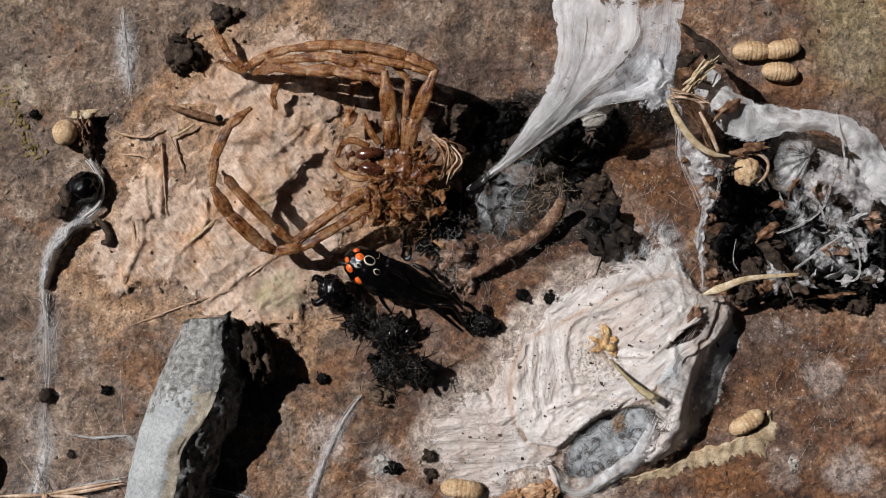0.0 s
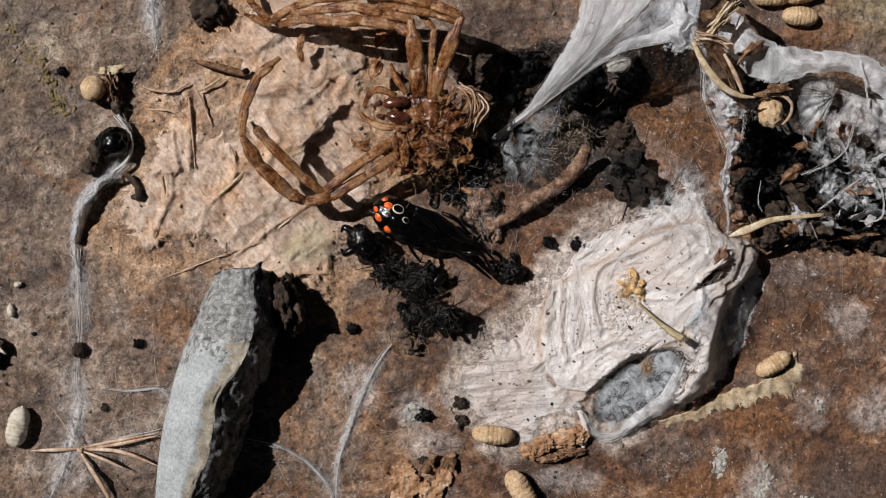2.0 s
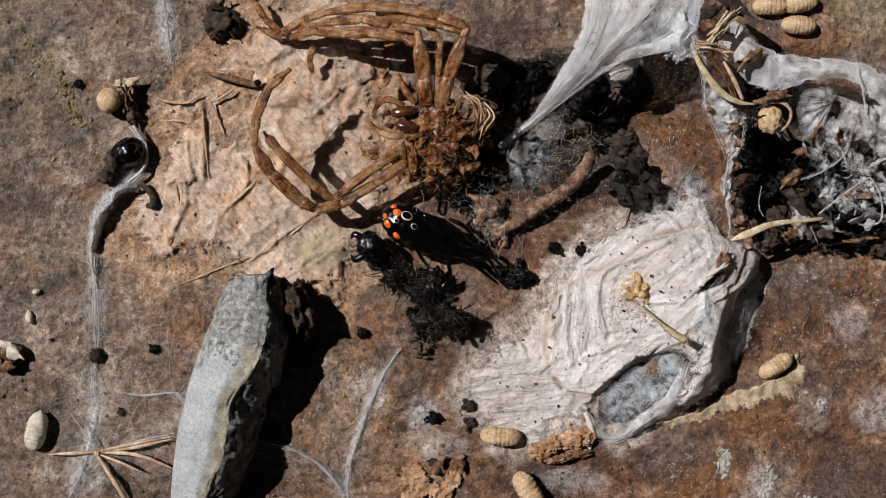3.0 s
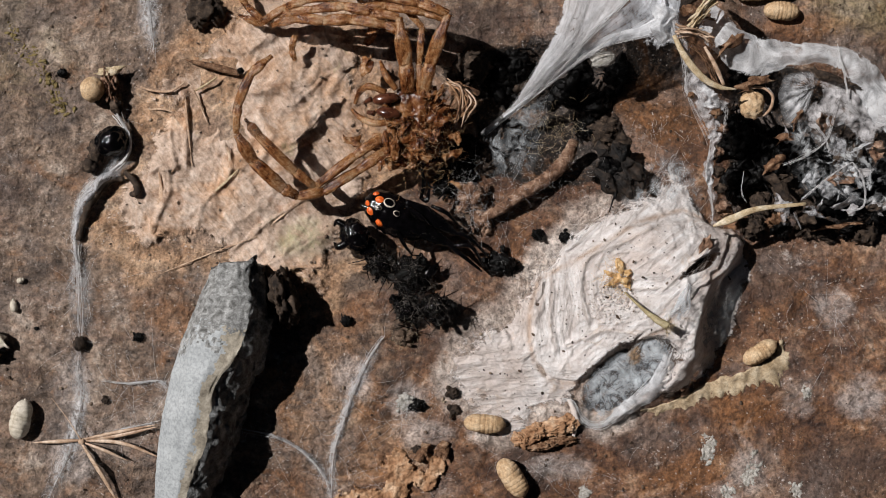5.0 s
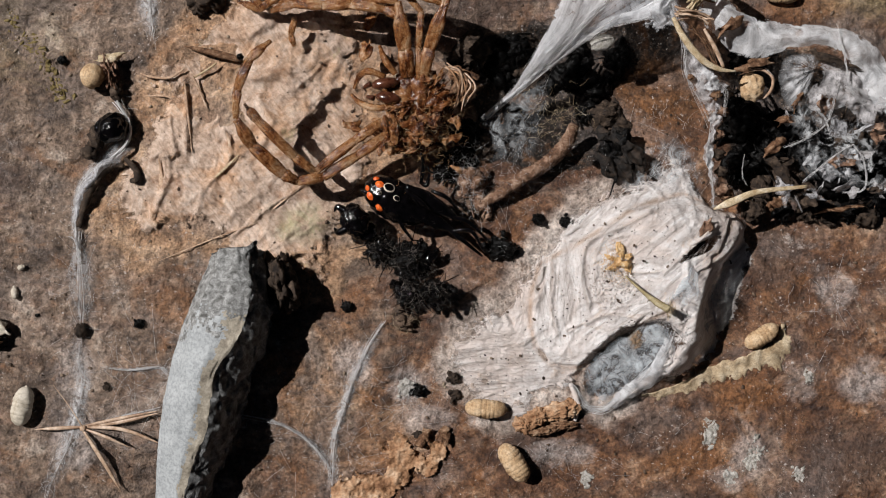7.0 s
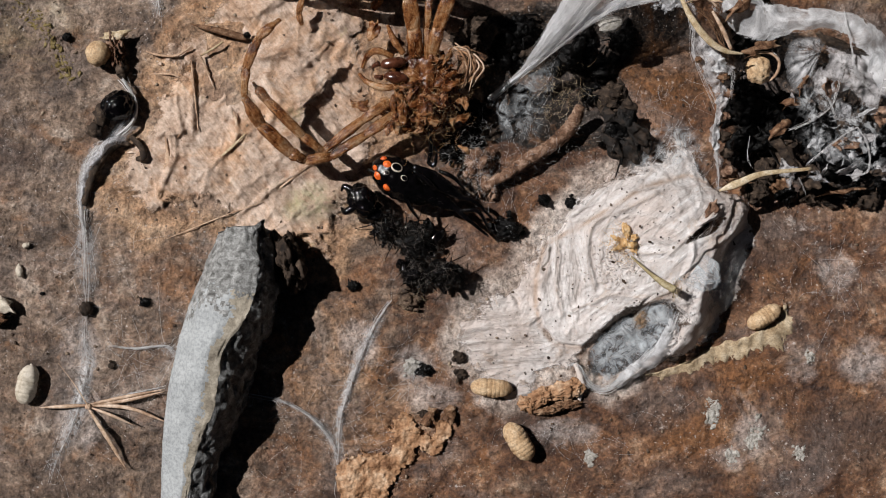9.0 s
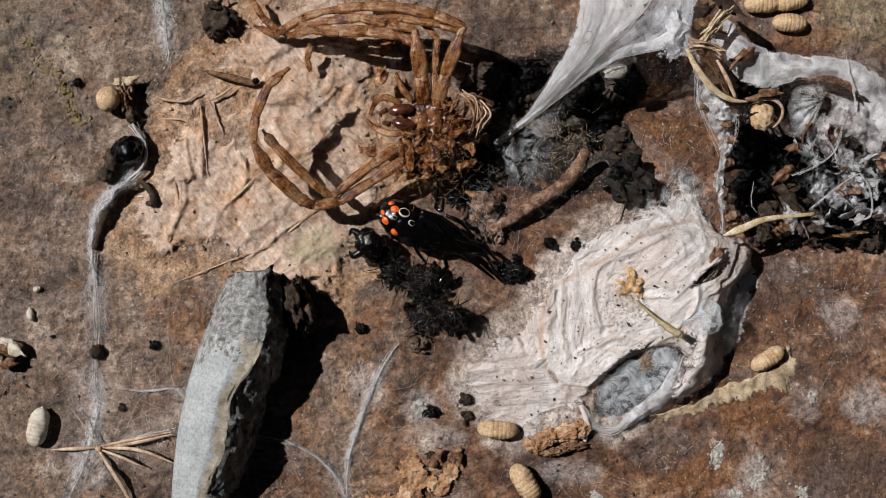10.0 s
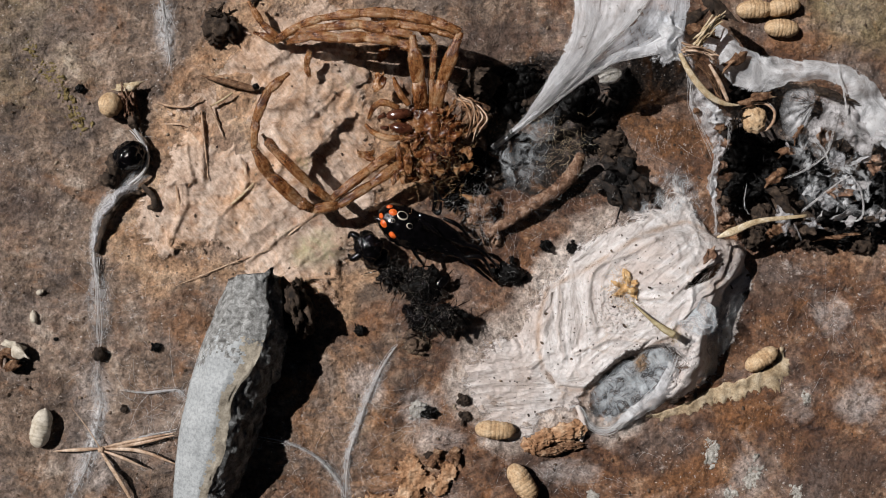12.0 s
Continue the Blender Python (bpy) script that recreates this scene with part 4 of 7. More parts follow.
def field(name, x0, x1, y0, y1, cell, height, material, cover=None, zones=()):
    """A height field; where cover is given only its positive part is kept, with a rim that goes down into the ground."""
    xs, ys = np.arange(x0, x1 + cell / 2, cell), np.arange(y0, y1 + cell / 2, cell)
    gx, gy = np.meshgrid(xs, ys)
    z = height(gx, gy)
    n, m = gx.shape
    keep = np.ones((n, m), bool)
    if cover is not None:
        c = cover(gx, gy)
        keep = c > -cell
        z = np.where(c < cell * 0.6, np.minimum(z, slab_height(gx, gy) - 0.12), z)
    index = -np.ones((n, m), np.int64)
    index[keep] = np.arange(keep.sum())
    a, b, c2, d = index[:-1, :-1], index[:-1, 1:], index[1:, 1:], index[1:, :-1]
    full = (a >= 0) & (b >= 0) & (c2 >= 0) & (d >= 0)
    faces = np.stack([a[full], b[full], c2[full], d[full]], 1)
    verts = np.stack([gx[keep], gy[keep], z[keep]], 1) * MM
    me = bpy.data.meshes.new(name)
    me.vertices.add(len(verts)), me.loops.add(4 * len(faces)), me.polygons.add(len(faces))
    me.vertices.foreach_set("co", verts.ravel())
    me.loops.foreach_set("vertex_index", faces.ravel().astype(np.int32))
    me.polygons.foreach_set("loop_start", np.arange(0, 4 * len(faces), 4, dtype=np.int32))
    me.polygons.foreach_set("use_smooth", np.ones(len(faces), bool))
    for zone, value in zones:
        me.attributes.new(zone, "FLOAT", "POINT").data.foreach_set("value", value(gx, gy)[keep].astype(np.float32))
    me.update(), me.validate()
    me.materials.append(material)
    return new(name, me)


def damp(x, y):
    """The dark rusty hollow between the hammock and the sheet."""
    c = at(1175, 165)
    return smooth(1.35, 0.5, np.hypot((x - c[0]) / 9.0, (y - c[1]) / 7.5))


def rust_zone(x, y):
    return 1.1 * damp(x, y) + 0.15 + 0.75 * smooth(-22, 8, x - 0.35 * y) - 0.3 * smooth(14, 30, y)


def olive_zone(x, y):
    return 0.95 * smooth(40, 54, x) * smooth(22, 32, y) + 0.35 * smooth(-38, -50, x) * smooth(5, 25, y)


def humus_shade_zone(x, y):
    # Humic soil, plus shade painted under webs, beside the moult, in the pocket.
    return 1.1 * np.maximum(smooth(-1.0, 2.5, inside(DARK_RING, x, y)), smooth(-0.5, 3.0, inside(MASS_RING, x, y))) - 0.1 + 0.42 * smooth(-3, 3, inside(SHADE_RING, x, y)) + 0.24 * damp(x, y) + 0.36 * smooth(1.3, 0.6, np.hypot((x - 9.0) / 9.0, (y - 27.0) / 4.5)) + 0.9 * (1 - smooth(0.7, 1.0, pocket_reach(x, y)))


def tan_zone(x, y):
    warm = 0.38 * smooth(1.4, 0.5, np.hypot((x + 9.0) / 13.0, (y + 20.0) / 13.0))
    return np.maximum(0.95 * smooth(-4.5, 0.5, crust_cover(x, y)), warm)


def spots(places, x, y):
    """One inside any of the given patches (grid place, half sizes in millimetres), falling off outside."""
    best = np.zeros(np.shape(x))
    for u, v, rx, ry in places:
        c = at(u, v)
        best = np.maximum(best, smooth(1.5, 0.5, np.hypot((x - c[0]) / rx, (y - c[1]) / ry)))
    return best


def umber_zone(x, y):
    return 0.8 * spots(((1510, 830, 7.0, 4.5), (1180, 790, 4.0, 3.0), (1390, 480, 3.5, 4.0), (40, 340, 4.0, 2.0), (870, 40, 6.0, 2.5), (950, 820, 4.0, 3.0)), x, y)


def orange_zone(x, y):
    return 0.75 * spots(((1335, 715, 5.0, 2.5), (1240, 830, 4.5, 3.0), (640, 560, 2.5, 2.0), (1175, 200, 5.5, 5.0), (330, 560, 3.5, 3.0), (700, 850, 4.0, 3.0), (1440, 40, 6.0, 1.6)), x, y)


def chalk_zone(x, y):
    return 0.62 * spots(((1340, 835, 2.6, 3.0), (1425, 700, 2.4, 2.4), (1490, 540, 2.4, 2.8), (1300, 870, 2.0, 1.5), (735, 700, 3.0, 2.5), (770, 760, 3.5, 2.0), (150, 680, 3.0, 4.0), (280, 20, 1.6, 3.5), (150, 800, 3.0, 4.0), (640, 660, 2.5, 3.0), (1000, 820, 4.0, 2.0), (1540, 700, 3.0, 3.0), (500, 560, 1.0, 1.0)), x, y)


def moss_zone(x, y):
    c = at(548, 412)
    return smooth(1.3, 0.3, np.hypot((x - c[0]) / 3.6, (y - c[1]) / 2.4) + 0.3 * layers(x, y, 2.0, 131, 3))


def pale_zone(x, y):
    return 0.85 * smooth(-3.5, 0.0, sheet_cover(x, y)) * smooth(30, 22, x)


ground = tagged(field("ground", -80, 80, -52, 56, 0.22, slab_height, ROCK, None, (("rust", rust_zone), ("olive", olive_zone), ("humus_shade", humus_shade_zone), ("tan", tan_zone), ("pale", pale_zone), ("umber", umber_zone), ("orange", orange_zone), ("chalk", chalk_zone))),
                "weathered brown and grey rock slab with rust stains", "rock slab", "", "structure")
outer = Shape()
for i in range(4):
    a, b = [((-80, -52), (80, -52)), ((80, -52), (80, 56)), ((80, 56), (-80, 56)), ((-80, 56), (-80, -52))][i]
    far = [((-30000, -30000), (30000, -30000)), ((30000, -30000), (30000, 30000)), ((30000, 30000), (-30000, 30000)), ((-30000, 30000), (-30000, -30000))][i]
    outer.add([(*a, -2.0), (*b, -2.0), (*far[1], -2.0), (*far[0], -2.0)], [(0, 3, 2, 1)])
tagged(solid("ground_beyond", outer, ROCK, (0, 0, 0)), "bare brown rock that goes on around the slab", "rock", "", "structure")
crust_ob = tagged(field("silk_crust", -46, 2, -8, 36, 0.16, crust_height, CRUST, crust_cover, (("cover", crust_cover), ("moss", moss_zone))), "wrinkled tan crust of old silk and mud on the rock", "crust")
tagged(field("silk_sheet", -2, 42, -26, 17, 0.12, sheet_height, SILK_SHEET, sheet_cover, (("cover", sheet_cover), ("level", level_zone), ("upright", upright_zone), ("stain", stain_zone))), "creased off-white sheet of dense spider silk on the rock", "silk sheet")


RIND_RING = ring((600, 885), (640, 856), (688, 852), (708, 822), (700, 800), (728, 790), (752, 808), (768, 832), (782, 800), (796, 806), (792, 838), (770, 862), (742, 852), (738, 880), (702, 905), (680, 960), (610, 950))


def rind_cover(x, y):
    return inside(RIND_RING, x, y) + 0.75 * layers(x, y, 2.4, 171, 5, 0.65)


def rind_height(x, y):
    shelf = np.floor(2.5 * (layers(x, y, 4.0, 173, 4) + 1)) / 2.5
    return slab_height(x, y) + 0.38 + 0.22 * shelf + 0.18 * layers(x, y, 1.2, 175, 4, 0.65)


rind = field("rock_rind", -14, 3, -37, -22, 0.11, rind_height, PEEL, rind_cover)
rind.parent = ground
rind["label"] = "flaking orange-tan rind on the rock"


# ---------------------------------------------------------------- stone
def stone():
    """A long wedge of slate that lies on the slab: pale cleaved face, broken flank darkened for shade, rough crown."""
    g = ground_at(400, 650)
    thing = Thing("slate_fragment", at(410, 680, g), "long wedge of pale grey slate with a broken flank darkened for shade", "stone")
    # rings of the stone from its crown to its foot: outer rim, top edge, ridge, flank, underside
    rings = []
    for rim, edge, ridge, flank, hr in (((398, 468), (410, 462), (455, 458), (486, 470), 5.6), ((365, 540), (385, 535), (462, 540), (495, 545), 7.4),
                                        ((340, 600), (362, 590), (446, 605), (492, 620), 8.2), ((318, 680), (345, 680), (396, 690), (458, 700), 8.2),
                                        ((302, 760), (330, 760), (382, 775), (436, 780), 6.8), ((294, 850), (318, 850), (350, 862), (396, 870), 4.6),
                                        ((290, 960), (310, 960), (335, 965), (372, 970), 3.2), ((285, 1040), (300, 1040), (325, 1040), (365, 1045), 3.0)):
        mx, my = (edge[0] + ridge[0]) / 2, (edge[1] + ridge[1]) / 2
        chip = ridge[0] + 0.5 * (flank[0] - ridge[0])
        rings.append([at(*rim, g - 0.6), at(*rim, g + 0.62 * hr), at(*edge, g + 0.9 * hr), at(mx, my, g + hr), at(*ridge, g + 0.95 * hr),
                      at(chip, ridge[1], g + 0.75 * hr), at(0.35 * chip + 0.65 * flank[0], flank[1], g + 0.35 * hr), at(*flank, g - 0.6)])
    n, m = 150, 72
    lines = np.array([curve([r[k] for r in rings], n) for k in range(8)])
    rows = np.array([np.array([np.array([np.interp(s, np.linspace(0, 7, 8), lines[:, i, c]) for c in range(3)]) for s in np.linspace(0, 7, m)]) for i in range(n)])
    flat = rows.reshape(-1, 3)
    j, i = np.tile(np.arange(m), n), np.repeat(np.arange(n), m)
    split = 41
    coarse = np.where(j > split + 1, 0.75, np.where(j > split - 3, 0.35, 0.12)) + 0.5 * np.clip(1 - i / 34, 0, 1)
    for k in range(len(flat)):
        q = Vector(flat[k])
        d = noise.noise_vector(q / 2.4) * 0.9 + noise.noise_vector(q / 1.0) * 0.5 + noise.noise_vector(q / 0.42) * 0.28 + noise.noise_vector(q / 0.2) * 0.12
        flat[k] += np.array(d) * coarse[k]
    faces = grid_faces(n, m)

    def kind(f):
        """Which piece a face belongs to; the borders wander."""
        q = Vector(flat[f[0]])
        i2, j2 = f[0] // m, f[0] % m
        stir = 0.6 * noise.noise(q / 2.2) + 0.5 * noise.noise(q / 0.8) + 0.7 * noise.noise(q / 0.35)
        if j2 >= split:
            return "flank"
        if i2 < 46 + 16 * stir - 0.25 * j2:
            return "crown"
        return "ochre" if j2 > split - 8 + 5 * stir else "face"

    kinds = [kind(f) for f in faces]

    def piece(which):
        mine = [f for f, k in zip(faces, kinds) if k == which]
        used = sorted({k for f in mine for k in f})
        back = {k: i2 for i2, k in enumerate(used)}
        return Shape().add([flat[k] for k in used], [tuple(back[k] for k in f) for f in mine])

    thing.part("crown", piece("crown"), SLATE_SPECK, "rough speckled grey crown")
    thing.part("cleaved_face", piece("face"), SLATE, "pale smooth grey-green cleaved face")
    thing.part("ochre_edge", piece("ochre"), SLATE_OCHRE, "ochre-tinted edge strip")
    thing.part("broken_flank", piece("flank"), SLATE_DARK, "rough broken flank, coloured dark for its shaded side")
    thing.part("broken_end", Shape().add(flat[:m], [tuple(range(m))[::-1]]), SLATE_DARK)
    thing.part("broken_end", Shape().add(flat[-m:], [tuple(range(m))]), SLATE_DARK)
    return thing


stone()
one("bark_chunk", lump(at(518, 522, 3.0), (1.6, 3.4, 3.0), 0.42, 0.40, 5, 5, 15), BARK, "crumbly dark brown chunk against the slate", "bark")

# ---------------------------------------------------------------- webs
def hammock():
    """The stretched silk web that rises from its anchor over the dark hollow: a dense sheet, a sheer strip, a bright hem and a veil."""
    thing = Thing("hammock_web", on(885, 235), "stretched grey-white silk web over a dark hollow", "spider web")
    low = [at(866, 230, 0.5), at(925, 178, 3.0), at(968, 110, 6.0), at(1000, 45, 8.5), at(1013, 0, 9.5), at(1012, -60, 10.0), at(1000, -125, 10.0)]
    inner = [at(868, 231, 0.7), at(932, 178, 3.3), at(985, 120, 7.0), at(1030, 65, 9.4), at(1055, 10, 10.5), at(1065, -55, 11.0), at(1060, -125, 11.0)]
    strand = [at(870, 232, 0.9), at(940, 177, 3.6), at(1005, 122, 6.8), at(1056, 66, 9.6), at(1112, 14, 11.0), at(1150, -40, 11.8), at(1150, -125, 12.0)]
    between = [at(872, 233, 0.8), at(945, 176, 3.6), at(1020, 118, 6.5), at(1085, 72, 9.0), at(1150, 34, 10.8), at(1190, -20, 11.8), at(1195, -125, 12.0)]
    edge = [at(876, 234, 0.8), at(950, 176, 3.5), at(1035, 112, 6.6), at(1095, 76, 8.8), at(1160, 62, 10.6), at(1215, 40, 11.6), at(1230, -125, 12.0)]
    dense = loft([low, inner, strand], 90, 44, 0.45, 4.0, 3)
    thing.part("web_sheet", dense, WEB_MAIN, "dense stretched sheet of grey-white silk")
    sheer = loft([strand, between, edge], 80, 30, 0.5, 3.0, 5)
    thing.part("sheer_strip", sheer, WEB_STRIP, "sheer strip of silk with streaks")
    rim = [p + np.array((0, 0, 0.1)) for p in edge[:6]]
    rim2 = [p + np.array((-0.25 - 0.28 * k, 0.25 + 0.18 * k, 0.25)) for k, p in enumerate(edge[:6])]
    hem = loft([rim2, [(a + b) / 2 + np.array((0, 0, 0.25)) for a, b in zip(rim, rim2)], rim], 80, 12, 0.35, 1.6, 7)
    thing.part("hem_fold", hem, WEB_MAIN, "bright folded hem of the web")
    for k, (line, spread, count) in enumerate(((strand, 0.16, 16), (inner, 0.10, 6), (edge[:6], 0.12, 14), ([at(945, 172, 4.0), at(1020, 96, 8.2), at(1075, 40, 10.6), at(1120, 0, 11.6)], 0.10, 8), ([at(960, 165, 4.5), at(1060, 90, 8.8), at(1110, 58, 10.2), at(1160, 30, 11.4)], 0.12, 8))):
        thing.part("silk_cord", web_cord(line, spread, count, 400 + k), THREAD, "bright strand in the web")
    thing.part("web_threads", threads(dense.rows, 120, 0.008, 0.3, 0.5, 4, None, (0.2, 0.8), 0.12), THREAD, "fine pale stretched threads")
    lump_end = loft([[at(1160, -20, 12.0), at(1165, 30, 11.8), at(1172, 60, 11.0), at(1185, 78, 10.0)], [at(1182, -20, 12.8), at(1188, 25, 12.8), at(1190, 55, 12.4), at(1196, 76, 11.0)],
                     [at(1205, -20, 12.4), at(1210, 25, 12.2), at(1212, 50, 11.8), at(1215, 78, 10.6)]], 40, 26, 1.1, 1.8, 11)
    thing.part("gathered_end", lump_end, WEB_FILM, "gathered crumpled end of the web")
    veil = loft([[at(1010, 118, 5.8), at(995, 180, 3.0), at(975, 260, 1.0), at(965, 310, 0.5)], [at(970, 148, 4.6), at(950, 210, 2.6), at(935, 270, 1.2), at(925, 320, 0.4)],
                 [at(915, 190, 2.2), at(900, 235, 1.8), at(885, 285, 1.0), at(880, 315, 0.3)]], 50, 40, 0.5, 2.6, 8)
    thing.part("veil", veil, WEB_SHEER, "thin smoky silk veil")
    thing.part("veil_threads", threads(veil.rows, 14, 0.007, 0.2, 0.7, 9, None, (0.2, 0.6), 0.16), THREAD)
    rag = loft([[at(862, 232, 1.0), at(880, 262, 0.6), at(890, 300, 0.3)], [at(900, 205, 2.6), at(905, 245, 1.8), at(915, 300, 0.6)]], 30, 20, 0.5, 1.6, 12)
    thing.part("anchor_rag", rag, WEB_SHEER, "soiled silk rag at the web's anchor")


def web_cord(points, spread, count, seed, radius=0.012):
    """A few fine threads that run close together along one line."""
    shape, rng = Shape(), np.random.RandomState(seed)
    p = curve(points, 16)
    for k in range(count):
        lo = rng.uniform(0, 0.5) if k > 2 else 0.0
        hi = min(1.0, lo + rng.uniform(0.35, 1.0))
        ids = np.linspace(lo * 15, hi * 15, 8)
        shift, tilt = rng.normal(0, spread, 3), rng.normal(0, spread, 3)
        pts = [p[int(min(i, 15))] + shift * (1 - q) + tilt * q + np.array((0, 0, 0.12)) + rng.normal(0, 0.03, 3) for i, q in zip(ids, np.linspace(0, 1, 8))]
        tube(pts, [radius * rng.uniform(0.6, 1.8)] * 2, 20, 4, shape=shape, caps=False)
    return shape


hammock()


# ---------------------------------------------------------------- cast skin of a large spider
def moult():
    skin = Thing("spider_moult", on(745, 235), "amber cast skin of a large spider with folded legs", "spider skin")
    shell = lump(at(758, 208, 4.8), (3.5, 4.2, 1.6), 0.42, 0.36, 2, 5, 10)
    carapace = skin.part("carapace", shell, AMBER_DEEP, "crumpled translucent brown carapace")
    skin.part("torn_underside", lump(at(735, 262, 4.0), (4.0, 1.8, 1.2), 0.35, 0.4, 6, 4, -12), AMBER_DEEP, "torn brown underside of the body")
    for k, (u, v) in enumerate(((700, 172), (705, 197))):
        jaw = skin.part("chelicera", lump(at(u, v, 6.2), (1.6, 0.75, 0.85), 0.10, 0.8, 11 + k, 3, 8 - 16 * k), AMBER_DARK, "glossy dark brown jaw")
        skin.part("fang", tube([at(u - 26, v, 6.2), at(u - 36, v + 6 - 8 * k, 5.6), at(u - 34, v + 13 - 16 * k, 5.0)], [0.35, 0.25, 0.06], 10, 8), AMBER_DARK, under=jaw)
    for k, pts in enumerate((((700, 160, 6.2), (672, 150, 6.6), (655, 158, 5.5), (645, 180, 4.5)), ((712, 212, 5.8), (680, 214, 6.0), (655, 205, 5.0), (640, 190, 4.2)),
                             ((718, 155, 6.0), (700, 130, 6.4), (690, 105, 5.5)))):
        skin.part("palp", tube([at(*p) for p in pts], [0.34, 0.42, 0.36, 0.2], 22, 8, 0.7, 0.12, 20 + k), AMBER)

    def hollow(points, radii, seed):
        """A collapsed tube of dry skin: a groove wanders along it and its wall is dented."""
        n, sides, shape = 34, 14, Shape()
        p, r = curve(points, n), np.interp(np.linspace(0, 1, n), np.linspace(0, 1, len(radii)), radii)
        tang, verts, uvs = np.gradient(p, axis=0), [], []
        for i in range(n):
            t = tang[i] / (np.linalg.norm(tang[i]) + 1e-9)
            side = np.cross(t, (0, 0, 1.0))
            side /= np.linalg.norm(side) + 1e-9
            up = np.cross(side, t)
            groove = math.pi / 2 + 0.9 * noise.noise((i * 0.11, seed, 0.0))
            for j in range(sides):
                a = 2 * math.pi * j / sides
                w = 1 - 0.42 * math.exp(-(math.sin((a - groove) / 2) / 0.22) ** 2) + 0.09 * noise.noise((i * 0.16, 2.2 * math.cos(a), 2.2 * math.sin(a) + seed)) + 0.06 * noise.noise((i * 0.6, 5 * math.cos(a), 5 * math.sin(a) + seed))
                verts.append(p[i] + r[i] * w * (math.cos(a) * side + 0.72 * math.sin(a) * up))
                uvs.append((i / (n - 1), j / sides))
        return shape.add(verts, grid_faces(n, sides, True) + [tuple(range(sides))[::-1], tuple((n - 1) * sides + j for j in range(sides))], uvs)

    def leg(joints, radii, seed):
        """A leg of several segments, each swollen in its middle and pinched at the joints."""
        first = None
        for k, (a, b) in enumerate(zip(joints, joints[1:])):
            pa, pb = at(*a), at(*b)
            mid = (pa + pb) / 2 + np.array((0, 0, 0.35))
            w, w2 = radii[k], radii[k + 1]
            s = hollow([pa, mid, pb], [0.84 * w, 1.0 * w, 1.0 * w, 1.0 * w2, 0.84 * w2], seed + 3.7 * k)
            name = ("femur", "patella", "tibia", "metatarsus", "tarsus", "tarsus", "tarsus")[k]
            if first is None:
                first = skin.part("leg", s, AMBER, "hollow banded brown leg")
            else:
                skin.part(name, s, AMBER, under=first)
        hairs = Shape()
        for k, (a, b) in enumerate(zip(joints, joints[1:])):
            for i in range(14):
                f = (i + 0.5) / 14
                wisps(at(*a) * (1 - f) + at(*b) * f + np.array((0, 0, 0.3)), (0.2, 0.2, 0.15), 4, 0.9, 0.011, seed * 7 + i + 40 * k, hairs, 0.8, 0.15)
        skin.part("leg_hairs", hairs, GOLD_HAIR, under=first)

    leg([(692, 240, 5.0), (645, 272, 5.5), (576, 326, 5.2), (540, 300, 6.2), (476, 236, 8.0), (452, 206, 8.6)], [0.62, 0.60, 0.5, 0.62, 0.62, 0.2], 100)
    leg([(702, 262, 4.6), (650, 298, 4.8), (590, 335, 4.8), (545, 343, 5.0), (520, 330, 5.8), (466, 280, 7.6), (438, 234, 9.2)], [0.7, 0.62, 0.66, 0.6, 0.82, 0.8, 0.55], 200)
    leg([(437, 232, 9.2), (440, 182, 10.0), (462, 128, 10.4), (500, 96, 10.2)], [0.42, 0.58, 0.56, 0.3], 300)
    leg([(740, 160, 6.0), (735, 112, 7.2), (723, 28, 8.4), (676, 20, 7.6), (628, 8, 7.0), (570, 14, 6.0), (500, 26, 4.0)], [0.9, 0.95, 0.5, 0.66, 0.62, 0.55, 0.4], 400)
    leg([(768, 158, 6.0), (778, 110, 7.2), (810, 22, 8.8), (760, 2, 8.6), (690, -12, 8.2), (630, -12, 7.5), (560, -2, 6.0)], [0.7, 0.85, 0.55, 0.7, 0.66, 0.6, 0.45], 500)
    leg([(760, 165, 6.0), (758, 110, 6.6), (764, 45, 7.2), (720, -2, 7.0), (650, -2, 6.4)], [0.42, 0.44, 0.40, 0.45, 0.4], 600)
    leg([(560, -2, 6.0), (520, 12, 5.0), (484, 36, 3.6), (455, 8, 3.0), (430, -32, 2.6)], [0.5, 0.5, 0.5, 0.45, 0.25], 700)
    leg([(500, 26, 4.0), (478, 40, 3.4), (440, 24, 3.0)], [0.5, 0.45, 0.25], 760)
    leg([(735, 60, 7.2), (700, 38, 7.4), (640, 32, 7.0), (590, 34, 6.4), (540, 30, 5.4), (500, 42, 3.8)], [0.7, 0.75, 0.72, 0.66, 0.6, 0.4], 860)
    leg([(806, 30, 8.0), (770, 18, 8.2), (700, 8, 7.8), (640, 16, 7.0)], [0.6, 0.66, 0.62, 0.5], 900)
    leg([(540, 60, 3.6), (534, 85, 3.2), (540, 104, 3.0)], [0.4, 0.4, 0.3], 780)
    leg([(770, 250, 4.0), (800, 235, 4.8), (815, 215, 4.6), (800, 190, 4.8)], [0.7, 0.6, 0.55, 0.4], 820)
    skin.part("body_hairs", wisps(at(750, 235, 5.5), (2.4, 2.8, 0.8), 620, 1.3, 0.014, 5, None, 0.7, 0.3), GOLD_HAIR)
    rnd = np.random.RandomState(21)
    for k in range(58):
        u, v = 752 + rnd.normal(0, 36), 222 + rnd.normal(0, 40)
        skin.part("skin_shred", flake_shape(u, v, rnd.uniform(4.6, 7.0), rnd.uniform(1.0, 3.0), rnd.uniform(0.4, 1.1), rnd.uniform(0, 180), rnd.uniform(0.8, 2.4), 700 + k), (AMBER_DEEP, AMBER)[k % 3 == 0], "torn shred of brown skin")
